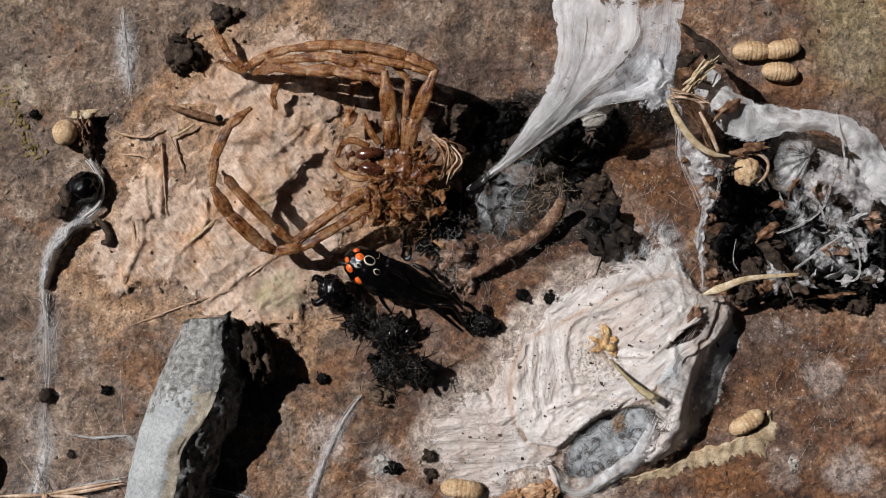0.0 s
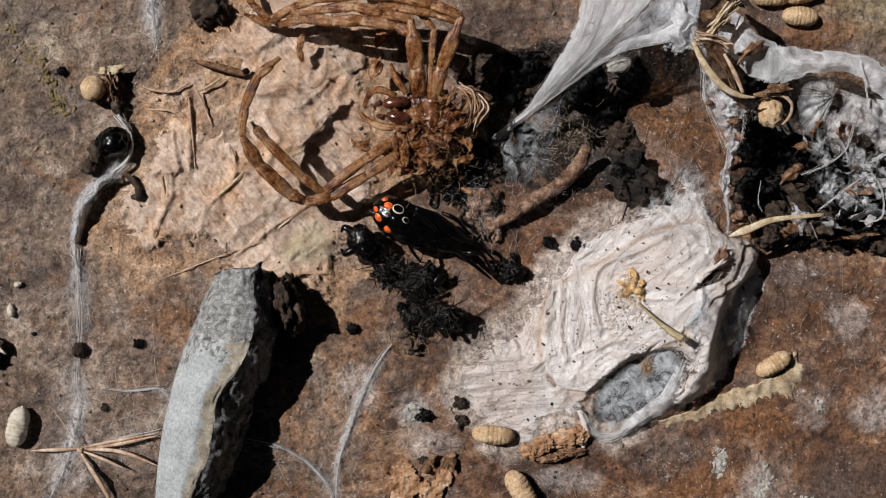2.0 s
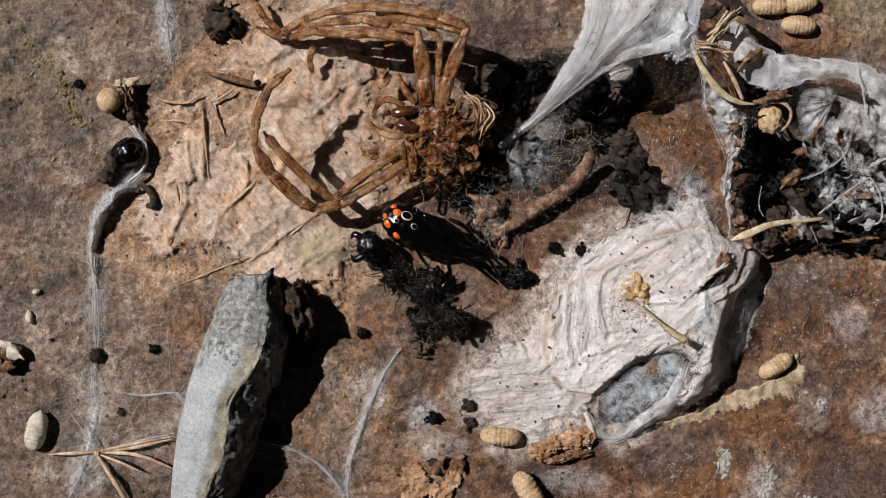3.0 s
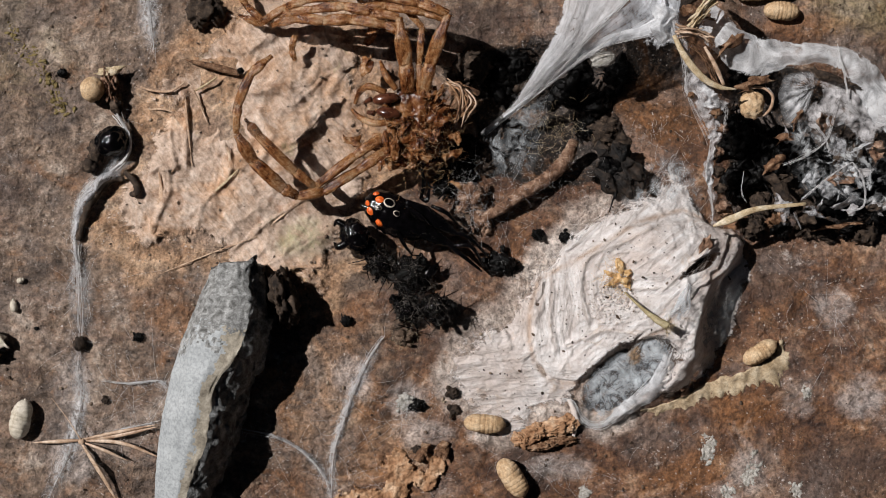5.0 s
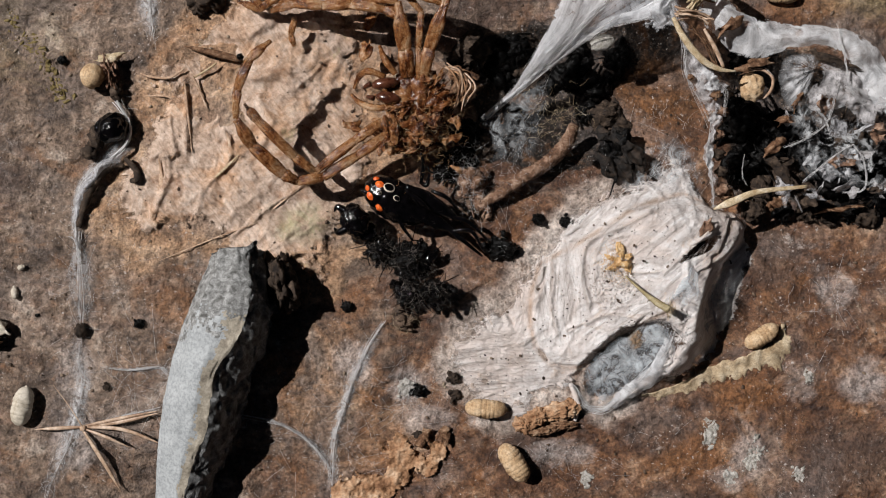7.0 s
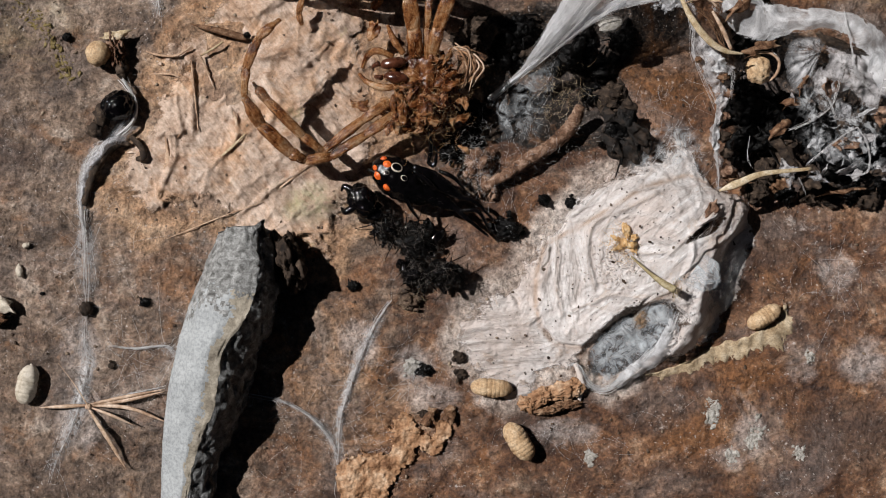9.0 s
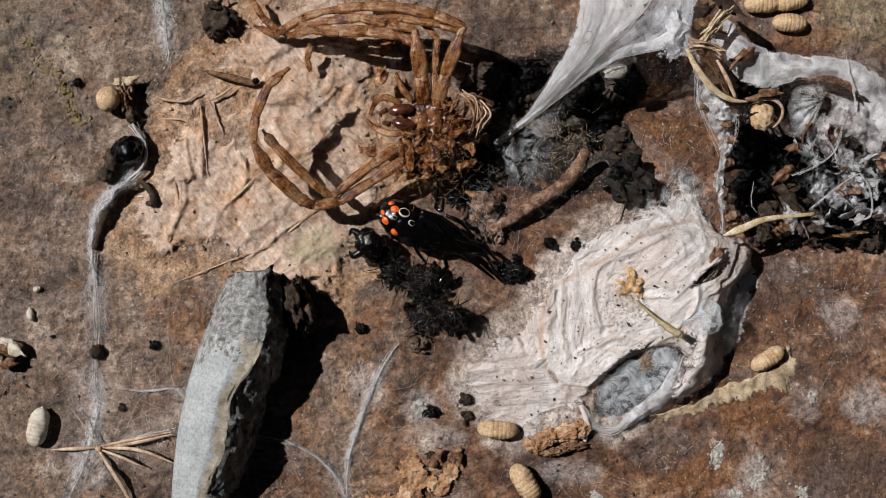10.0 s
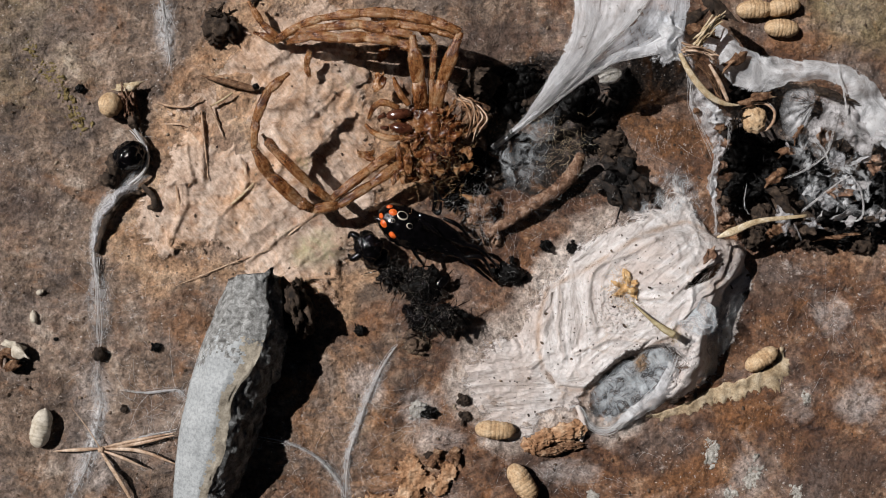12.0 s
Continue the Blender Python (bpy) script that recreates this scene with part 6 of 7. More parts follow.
for k, (a, b, c, w) in enumerate((((346, 165), (350, 215), (358, 290), 0.3), ((300, 300), (305, 350), (290, 410), 0.4), ((330, 290), (308, 320), (298, 360), 0.35), ((275, 190), (310, 190), (335, 200), 0.25),
                                  ((392, 340), (415, 320), (440, 295), 0.3), ((470, 415), (520, 375), (560, 345), 0.2), ((300, 480), (400, 440), (470, 415), 0.16), ((420, 255), (425, 280), (420, 310), 0.3))):
    tagged(solid("dry_fibre", tube([on(*a, 0.05), on(*b, 0.2 * w), on(*c, 0.05)], [0.2 * w, 0.6 * w, 0.55 * w, 0.2 * w], 30, 7, 0.3, 0.2, 70 + k), FIBRE if k != 4 else STRAW, (0, 0, 0), crust_ob), "flat dry fibre pressed on the tan crust")
for k, (u, v, l, w, a, curl) in enumerate(((10, 590, 3.2, 1.8, -30, 2.2), (-8, 606, 3.0, 2.0, 40, 1.8), (6, 622, 2.4, 1.6, 10, 2.4))):
    one("curled_flake", flake_shape(u, v, ground_at(u, v) + 1.6, l, w, a, curl, 90 + k), PUPA_PALE if k == 0 else LEAF, "curled pale dry leaf flake on rock", "flake")
# Added black heap that stands in for the curled flake's shadow.
clump("dark_crumb", 14, 618, 1.6, "black crumb put in as shade under a curled flake", "debris", SOOT, 95, 10, 4, 0.6)

needles = Thing("needle_star", on(164, 775), "bundle of dry tan needles spread on rock", "needles")
for k, (pts, w) in enumerate(((((163, 772), (122, 774), (79, 776)), 1.0), (((160, 772), (225, 758), (298, 744)), 0.9), (((164, 771), (230, 763), (298, 748)), 1.15), (((164, 772), (235, 777), (304, 803)), 1.0), (((166, 775), (205, 790), (246, 808)), 0.8), (((166, 780), (198, 830), (230, 884)), 1.1), (((112, 698), (140, 735), (166, 776)), 0.4))):
    hts = (0.6, 1.0, 0.8) if k < 6 else (1.6, 1.3, 0.7)
    needles.part("needle", tube([on(u, v, h) for (u, v), h in zip(pts, hts)], [0.14 * w, 0.24 * w, 0.27 * w, 0.20 * w, 0.04] if k < 6 else [0.04, 0.06, 0.09], 22, 6, 0.5, 0.05, 30 + k), NEEDLE)
needles.part("knot", lump(on(164, 774, 0.7), (0.35, 0.4, 0.3), 0.4, 0.5, 33, 3), NEEDLE, "brown knot that joins the needles")

# ---------------------------------------------------------------- root, straws, husks round the silk
one("root", tube([on(858, 390, 0.8), on(895, 368, 1.4), on(945, 335, 1.8), on(985, 310, 2.2), on(1015, 280, 3.0), on(1032, 245, 4.0)], [0.4, 0.7, 0.8, 0.85, 0.9, 0.6], 80, 18, 0.9, 0.14, 5), ROOT, "curved fuzzy brown root on the rock", "root")
one("root_fuzz", wisps(at(960, 322, 3.4), (4.2, 2.4, 0.5), 120, 1.0, 0.008, 3), THREAD, "pale silk fuzz on a root", "silk", "", "stuff")
one("root_fuzz", wisps(at(848, 350, 1.6), (1.6, 2.2, 0.6), 90, 2.0, 0.010, 13, None, 0.7, 0.3), THREAD, "pale silk fuzz beside a root", "silk", "", "stuff")
one("fibre_tuft", wisps(at(1005, 225, 3.0), (1.8, 1.5, 0.7), 110, 1.5, 0.014, 23, None, 0.7, 0.3), STRAW, "brown fibre tuft above the hollow", "fibre", "", "stuff")
one("dry_straw", tube([at(1208, 60, 12.6), at(1228, 98, 12.8), at(1258, 134, 12.4), at(1288, 151, 12.0), at(1318, 155, 11.4)], [0.25, 0.40, 0.42, 0.3, 0.08], 34, 8, 0.4, 0.05, 1), STRAW, "curved pale straw blade hanging in silk", "straw")
one("dry_straw", tube([at(1262, 80, 12.2), at(1280, 112, 12.2), at(1296, 148, 11.6)], [0.16, 0.28, 0.2], 20, 8, 0.6, 0.05, 2), NEEDLE, "curved brown straw stem in silk", "straw")
one("dry_straw", tube([at(1276, 396, 6.6), at(1310, 383, 7.0), at(1355, 366, 7.2), at(1440, 357, 6.6)], [0.12, 0.50, 0.42, 0.30, 0.2], 34, 8, 0.3, 0.04, 3), STRAW, "flat pale straw blade across dark debris", "straw")
def twist(points, spread, count, seed, radius):
    return web_cord([at(*p) for p in points], spread, count, seed, radius)


one("bark_strip", twist(((1222, 60, 12.6), (1240, 40, 13.0), (1258, 16, 13.2), (1280, -6, 13.0)), 0.28, 22, 601, 0.09), STRAW, "frayed pale twist of bast fibres in silk", "bark", "", "stuff")
one("bark_strip", twist(((1212, 50, 12.8), (1236, 52, 13.2), (1256, 58, 12.8), (1272, 66, 12.4)), 0.32, 24, 603, 0.09), NEEDLE, "frayed brown twist of bast fibres in silk", "bark", "", "stuff")
one("bark_strip", twist(((1240, 75, 12.0), (1262, 105, 11.6), (1280, 140, 11.0), (1296, 152, 10.8)), 0.30, 10, 605, 0.06), LEAF, "thin frayed brown bark fibres in silk", "bark", "", "stuff")
one("grass_tip", tube([on(1120, 512, 0.4), at(1150, 540, 7.5), at(1176, 560, 9.0), at(1197, 573, 9.6)], [0.10, 0.20, 0.40, 0.46], 26, 8, 0.45, 0.06, 7), OLIVE_STRAW, "olive-tan frayed grass tip sticking up from silk", "grass")
one("grass_fray", wisps(at(1196, 573, 9.5), (0.4, 0.4, 0.15), 26, 1.0, 0.035, 3, None, 0.4, 0.1), STRAW, "frayed end of a grass tip", "grass", "", "stuff")
ant = Thing("yellow_husk", on(1112, 480), "yellow-orange fibrous insect husk on white silk", "insect husk")
ant.part("body", lump(on(1113, 466, 0.3), (0.35, 0.7, 0.15), 0.8, 0.3, 3, 4, 15), YELLOW)
ant.part("body", lump(on(1122, 492, 0.5), (0.5, 0.4, 0.12), 0.8, 0.3, 5, 3), YELLOW)
ant.part("fringe", wisps(on(1106, 486, 0.5), (1.0, 1.1, 0.12), 150, 1.3, 0.018, 6, None, 0.25, 0.25), YELLOW)
for k, (u, v, l, w, a) in enumerate(((1110, 466, 2.2, 0.9, 100), (1094, 480, 2.0, 0.7, 160), (1098, 496, 1.8, 0.7, 210), (1122, 498, 1.8, 0.8, -30), (1126, 478, 1.4, 0.7, 20), (1108, 486, 1.6, 1.2, 60))):
    ant.part("husk_scale", flake_shape(u, v, ground_at(u, v) + 0.25, 0.75 * l, 0.8 * w, a, 0.7, 680 + k), YELLOW, "thin yellow-orange scale")
crumbs = Shape()
rng = np.random.RandomState(12)
for k in range(240):
    u, v = 1088 + rng.normal(0, 26), 532 + rng.normal(0, 20)
    r = rng.uniform(0.05, 0.15)
    lump(on(u, v, r * 0.6), (r, r * 0.9, r * 0.8), 0.3, 0.5, k, 1, shape=crumbs)
one("silk_crumbs", crumbs, SHEET, "pale crumbs gathered on white silk", "crumbs", "", "stuff")
specks = Shape()
for k in range(280):
    u, v = rng.uniform(820, 1290), rng.uniform(300, 740)
    x, y = at(u, v)[:2]
    if sheet_cover(np.array([x]), np.array([y]))[0] > 0.5:
        r = rng.uniform(0.03, 0.11) * (1.6 if rng.rand() < 0.1 else 1)
        lump(on(u, v, r * 0.4), (r * rng.uniform(1, 1.8), r, r * 0.7), 0.4, 0.5, k, 1, rng.uniform(0, 180), shape=specks)
one("silk_specks", specks, BARK, "dark specks scattered on white silk", "specks", "", "stuff")
for k, (u, v, l, w, a, curl, mat) in enumerate(((765, 795, 2.4, 1.8, 60, 1.6, LEAF), (800, 790, 2.0, 1.6, 80, 1.4, LEAF), (1250, 455, 2.2, 1.1, 60, 1.2, SOOT),
                                                 (1238, 472, 2.0, 1.4, 20, 1.4, BARK), (1262, 432, 2.6, 1.3, 55, 1.5, ROOT), (1385, 385, 3.0, 1.5, 20, 1.5, LEAF), (1200, 690, 1.8, 0.9, 30, 1.2, BARK))):
    one("curled_flake", flake_shape(u, v, ground_at(u, v) + (0.9 if curl > 1.3 else 0.3), l, w, a, curl, 120 + k), mat, "curled dry brown flake lying on rock" if mat is LEAF else "dark dry flake on the rim of silk", "flake")
bark_crust = Thing("bark_crust", on(978, 762), "curled rough red-brown bark crust with hollows", "bark")
for k, (u, v, rx, ry, turn) in enumerate(((1000, 748, 2.2, 1.0, 8), (962, 758, 1.6, 1.0, 25), (938, 772, 1.2, 0.9, -20), (1022, 742, 1.0, 1.1, 60), (975, 782, 2.0, 0.5, 10), (1010, 772, 1.5, 0.55, 0))):
    bark_crust.part("crust_piece", lump(on(u, v, 0.55), (rx, ry, 0.8), 0.45, 0.38, 640 + k, 5, turn), PEEL if k < 4 else LEAF)
for k, (u, v, r) in enumerate(((1268, 782, 1.5), (1262, 795, 1.1), (1345, 825, 1.6), (1335, 840, 1.1), (1300, 868, 1.2), (1420, 860, 1.0), (1440, 690, 0.8), (1050, 865, 0.8))):
    s = Shape()
    rr = np.random.RandomState(k)
    for i in range(90):
        q = 0.05 + 0.26 * rr.rand() ** 3
        uu, vv = u + rr.normal(0, r * 4.5), v + rr.normal(0, r * 6)
        lump(on(uu, vv, 0.0), (q * 1.5, q * 0.9, 0.06), 0.9, 0.3, i + k, 2, rr.uniform(0, 180), shape=s)
    one("lichen_patch", s, LICHEN, "small white lichen patch on rust-brown rock", "lichen", "lichen patches")
grit = Shape()
for k in range(1500):
    u, v = rng.uniform(-90, 1660), rng.uniform(-120, 960)
    r = 0.06 + 0.16 * rng.rand() ** 3
    lump(on(u, v, r * 0.3), (r * rng.uniform(1, 1.9), r, r * 0.7), 0.4, 0.5, k, 1, rng.uniform(0, 180), shape=grit)
one("grit", grit, GRIT, "fine brown and grey grit strewn on rock", "grit", "", "stuff")


# ---------------------------------------------------------------- fibres on the sheet
def sheet_fibres(count, seed):
    """Fine fibres that lie on the sheet, each along its region's direction."""
    shape, rng = Shape(), np.random.RandomState(seed)
    done = 0
    while done < count:
        u, v = rng.uniform(800, 1290), rng.uniform(280, 750)
        x, y = at(u, v)[:2]
        if sheet_cover(np.array([x]), np.array([y]))[0] < 0.3:
            continue
        lev, sta = float(level_zone(np.array([x]), np.array([y]))[0]), float(upright_zone(np.array([x]), np.array([y]))[0])
        a = rng.normal(0.75, 0.35) if rng.rand() > lev else rng.normal(0.1, 0.3)
        a = rng.normal(1.55, 0.25) if rng.rand() < sta else a
        length, bend = rng.uniform(18, 75), rng.normal(0, 0.25)
        pts = []
        for q in np.linspace(-0.5, 0.5, 6):
            b = a + bend * q * 2
            pts.append(on(u + length * q * math.cos(b), v - length * q * math.sin(b), 0.06 + 0.10 * rng.rand()))
        tube(pts, [0.006, 0.016 * rng.uniform(0.6, 1.5), 0.006], 12, 3, shape=shape, caps=False)
        done += 1
    return shape


one("sheet_fibres", sheet_fibres(620, 161), FIBRE_PALE, "fine pale fibres matted over a silk sheet", "silk fibres", "", "stuff")


# ---------------------------------------------------------------- silk column and the web mass
def tatter(centre, size, turn, tilt, seed, ruffle=0.7):
    """A small crumpled scrap of sheet about a place; size: length and width in millimetres."""
    c, rng = np.array(centre, float), np.random.RandomState(seed)
    a, b = radians(turn), radians(tilt)
    e1, e2 = np.array((math.cos(a), math.sin(a), 0)), np.array((-math.sin(a) * math.cos(b), math.cos(a) * math.cos(b), math.sin(b)))
    lines = []
    for w in np.linspace(-0.5, 0.5, 4):
        lines.append([c + e1 * size[0] * (l * (1 - 0.4 * abs(w)) + rng.normal(0, 0.08)) + e2 * size[1] * (w * (1 - 0.9 * l * l) + rng.normal(0, 0.10)) + np.array((0, 0, rng.normal(0, 0.22))) for l in np.linspace(-0.5, 0.5, 5)])
    return loft(lines, 22, 16, ruffle, 0.9, seed)


def column():
    """A ragged strand of silk and dirt that hangs from the hammock's end down to the sheet."""
    s = Thing("silk_column", on(1275, 390), "ragged dirty white strand of silk with debris", "spider silk")
    left = [at(1185, 20, 11.8), at(1208, 70, 11.0), at(1226, 110, 10.5), at(1228, 150, 9.8), at(1240, 188, 9.0), at(1258, 218, 8.0), at(1270, 245, 7.5), at(1266, 272, 7.0), at(1261, 300, 6.2), at(1266, 330, 5.6), at(1272, 392, 3.8)]
    right = [at(1212, 20, 12.2), at(1230, 70, 11.4), at(1243, 115, 10.6), at(1268, 155, 10.0), at(1300, 182, 9.4), at(1296, 212, 8.6), at(1290, 242, 7.8), at(1276, 272, 7.4), at(1281, 300, 6.6), at(1280, 330, 6.0), at(1278, 392, 4.0)]
    mid = [(a + b) / 2 + np.array((0, 0, 0.7 * math.sin(2.1 * k) + 0.3)) for k, (a, b) in enumerate(zip(left, right))]
    sheet = loft([left, mid, right], 110, 24, 0.75, 1.3, 31)
    s.part("strand", sheet, WEB_RAG, "crumpled dirty white silk")
    for k, (line, spread, count) in enumerate((([at(1205, 30, 12.3), at(1224, 100, 11.2), at(1230, 160, 10.2), at(1255, 215, 8.6), at(1272, 250, 7.8)], 0.2, 12), ([at(1272, 245, 8.0), at(1268, 275, 7.5), at(1264, 302, 6.8), at(1272, 335, 6.2), at(1276, 392, 4.2)], 0.09, 16),
                                                ([at(1240, 120, 11.0), at(1275, 165, 10.4), at(1298, 190, 9.6), at(1292, 235, 8.2)], 0.25, 10))):
        s.part("silk_cord", web_cord(line, spread, count, 420 + k, 0.012), THREAD, "white edge thread")
    for k, (u, v, h, l, w, a) in enumerate(((1268, 168, 10.6, 3.2, 2.0, -35), (1285, 185, 10.0, 2.2, 1.6, 20), (1246, 140, 10.8, 2.0, 1.2, -60), (1270, 306, 6.9, 3.0, 1.1, 85), (1280, 232, 8.4, 2.2, 1.2, 60))):
        s.part("silk_scrap", tatter(at(u, v, h), (l, w), a, 25, 440 + k, 0.5), WEB_FILM if k in (0, 3) else WEB_RAG, "pale crumpled scrap of silk")
    for k, (u, v, h, r) in enumerate(((1282, 196, 9.8, 0.6), (1284, 300, 6.2, 0.7), (1286, 265, 7.0, 0.6), (1238, 165, 10.2, 0.4), (1300, 190, 8.8, 0.8), (1290, 360, 4.6, 0.9), (1300, 372, 3.9, 0.8), (1290, 330, 5.2, 0.7), (1292, 225, 8.0, 0.7))):
        s.part("caught_crumb", lump(at(u, v, h), (r, r * 0.8, r * 0.7), 0.8, 0.4, 30 + k, 3), (LEAF, BARK, ROOT)[k % 3])


def mass():
    """The tangled silk on the far bank: smooth upper sheet, pleated fan, lower tatters, with dark litter under it."""
    s = Thing("web_mass", on(1400, 250), "tangled grey spider web sheets over dark litter", "spider web")
    top = [at(1262, -8, 9.0), at(1300, 20, 9.5), at(1340, 55, 9.0), at(1400, 68, 8.8), at(1500, 80, 8.4), at(1545, 104, 8.0), at(1600, 150, 7.8), at(1660, 210, 7.6)]
    mid = [at(1255, 40, 9.6), at(1305, 75, 10.2), at(1352, 92, 10.0), at(1410, 92, 9.8), at(1495, 98, 9.4), at(1535, 130, 9.0), at(1580, 185, 8.6), at(1640, 240, 8.2)]
    bot = [at(1262, 75, 8.2), at(1310, 120, 8.6), at(1356, 132, 8.6), at(1415, 116, 8.8), at(1480, 112, 8.8), at(1525, 155, 8.2), at(1560, 215, 7.6), at(1620, 265, 7.0)]
    shelf = loft([top, mid, bot], 100, 40, 0.55, 3.2, 41)
    s.part("upper_sheet", shelf, WEB_FILM, "smooth grey-white silk sheet")
    s.part("sheet_threads", threads(shelf.rows, 30, 0.008, 0.2, 0.6, 42, None, (0.1, 0.4), 0.15), THREAD)
    hub = at(1456, 152, 8.8)
    rim = [at(1470, 125, 9.0), at(1440, 124, 8.8), at(1405, 130, 8.4), at(1392, 160, 7.8), at(1396, 195, 7.0), at(1415, 228, 6.4), at(1440, 232, 6.2)]
    fan = loft([[hub + 0.04 * (p - hub), hub + 0.4 * (p - hub) + np.array((0, 0, 0.16 * (-1) ** k)), p] for k, p in enumerate(curve(rim, 19))], 36, 76, 0.25, 1.2, 43)
    s.part("fan_sheet", fan, WEB_FAN, "pleated fan of white silk")
    s.part("fan_threads", threads(fan.rows, 26, 0.007, 0.2, 0.15, 44, None, (0.3, 0.8), 0.08), THREAD)
    side = loft([[at(1460, 130, 8.8), at(1465, 165, 8.4), at(1450, 200, 7.2)], [at(1500, 135, 8.8), at(1500, 165, 8.6), at(1482, 205, 7.2)], [at(1530, 160, 8.6), at(1530, 195, 8.2), at(1510, 225, 6.8)], [at(1580, 210, 8.0), at(1570, 240, 7.2), at(1550, 265, 6.0)]], 40, 50, 0.8, 2.2, 47)
    s.part("side_sheet", side, WEB_RAG, "soiled grey silk sheet")
    low = loft([[at(1415, 290, 5.6), at(1425, 320, 5.2), at(1440, 350, 4.6)], [at(1455, 280, 6.2), at(1465, 312, 5.8), at(1470, 345, 4.8)], [at(1500, 285, 6.6), at(1505, 320, 5.6), at(1500, 350, 4.6)], [at(1535, 290, 6.6), at(1545, 330, 6.0), at(1540, 372, 5.0)]], 40, 50, 0.6, 1.8, 49)
    s.part("torn_sheet", low, WEB_SHEER, "thin torn silk film")
    haze = loft([[at(1400, 200, 7.6), at(1408, 250, 7.2), at(1420, 300, 6.6), at(1435, 345, 5.8)], [at(1450, 205, 8.0), at(1460, 255, 7.6), at(1470, 300, 7.0), at(1480, 350, 5.8)], [at(1510, 215, 8.0), at(1515, 260, 7.6), at(1520, 310, 7.0), at(1525, 360, 6.0)], [at(1600, 240, 7.6), at(1595, 290, 7.2), at(1590, 340, 6.6), at(1585, 385, 5.6)]], 60, 70, 0.9, 2.4, 53)
    s.part("haze_sheet", haze, WEB_TATTY, "torn smoky silk over litter")
    rng = np.random.RandomState(48)
    for k in range(30):
        u, v = rng.uniform(1395, 1590), rng.uniform(195, 375)
        h = 6.8 - 0.012 * (v - 195) + rng.normal(0, 0.5)
        mat = (WEB_RAG, WEB_MATTED, WEB_RAG, WEB_FILM, ROOT, BARK)[rng.randint(6)]
        s.part("silk_tatter" if mat not in (LEAF, BARK, ROOT) else "leaf_tatter", tatter(at(u, v, h), (rng.uniform(1.6, 4.2), rng.uniform(1.0, 2.6)), rng.uniform(0, 180), rng.uniform(-70, 70), 500 + k, 0.5), mat)
    for k, (pts, spread, count) in enumerate(((((1496, 78, 9.8), (1506, 120, 9.9), (1513, 165, 9.6), (1516, 185, 9.2)), 0.09, 10), (((1432, 350, 6.0), (1465, 322, 7.0), (1500, 295, 7.4), (1522, 284, 7.4)), 0.12, 14), (((1522, 284, 7.4), (1538, 310, 7.2), (1543, 340, 6.4), (1538, 365, 5.8), (1502, 368, 5.4)), 0.10, 14),
                                              (((1400, 290, 6.2), (1440, 272, 6.9), (1475, 245, 7.2), (1490, 200, 8.0)), 0.16, 12), (((1512, 180, 9.4), (1525, 196, 9.2), (1545, 218, 8.6)), 0.3, 18), (((1514, 182, 9.4), (1535, 192, 9.0), (1555, 208, 8.4)), 0.3, 16), (((1368, 148, 8.6), (1381, 165, 8.4), (1376, 190, 7.6)), 0.06, 8),
                                              (((1418, 372, 5.4), (1428, 395, 4.0), (1432, 405, 3.0)), 0.08, 8), (((1450, 215, 7.6), (1470, 235, 7.4), (1480, 260, 7.2)), 0.15, 10), (((1330, 300, 6.4), (1326, 335, 5.6), (1335, 355, 5.0)), 0.05, 5))):
        s.part("silk_cord", web_cord([at(*p) for p in pts], spread * 0.7, count, 50 + k, 0.013), THREAD, "pale frayed silk cord")


column()
mass()
# The last four heaps are added to darken the bank's edge like shade.
for k, (u, v, r, mat) in enumerate(((1320, 250, 3.0, SOOT), (1310, 320, 2.8, SOOT), (1360, 300, 3.0, SOOT), (1350, 360, 2.6, BARK), (1400, 330, 2.6, BARK), (1385, 250, 2.8, SOOT), (1440, 300, 3.0, SOOT), (1480, 350, 2.8, SOOT), (1530, 320, 3.2, SOOT), (1560, 380, 2.6, SOOT),
                                    (1500, 270, 2.8, BARK), (1590, 300, 3.4, SOOT), (1300, 215, 2.2, SOOT), (1440, 395, 1.8, BARK), (1330, 130, 2.6, SOOT), (1540, 410, 1.8, BARK), (1610, 390, 2.8, SOOT), (1345, 398, 1.7, BARK), (1395, 402, 1.5, SOOT), (1470, 408, 1.5, BARK), (1515, 398, 1.7, SOOT))):
    clump("bank_litter", u, v, r, "dark crumbled litter under torn web, some added as shade", "litter", mat, 200 + 3 * k, 30, 10, 1.3, None, 1.2)
for k, (u, v, h, l, w, a, mat) in enumerate(((1348, 145, 9.0, 3.6, 1.8, 20, LEAF), (1485, 135, 9.0, 5.0, 1.4, -18, ROOT), (1310, 72, 10.8, 3.2, 2.2, 35, BARK), (1385, 285, 6.0, 3.0, 1.6, 40, LEAF), (1400, 335, 5.6, 4.2, 1.8, -50, LEAF), (1425, 205, 7.2, 2.6, 1.4, 60, LEAF),
                                              (1402, 240, 6.6, 2.2, 1.6, 10, LEAF), (1515, 318, 6.0, 2.8, 1.2, -20, LEAF), (1245, 20, 11.0, 4.0, 1.8, -20, BARK), (1225, 0, 11.0, 4.0, 2.0, 30, BARK), (1270, -30, 10.0, 4.5, 2.2, -40, BARK), (1500, 395, 2.2, 5.0, 1.0, 5, ROOT))):
    one("leaf_scrap", flake_shape(u, v, h, l * 1.15, w * 0.8, a, 2.6, 300 + k, 0.6), (mat, BARK, LEAF)[k % 3], "dry brown leaf scrap caught in torn web", "leaf scrap", "scraps in the web")
one("silk_knot", lump(at(1188, 60, 10.6), (1.5, 1.2, 0.8), 0.9, 0.35, 8, 5, 20), WEB, "dense white knot at the end of a web", "silk knot")
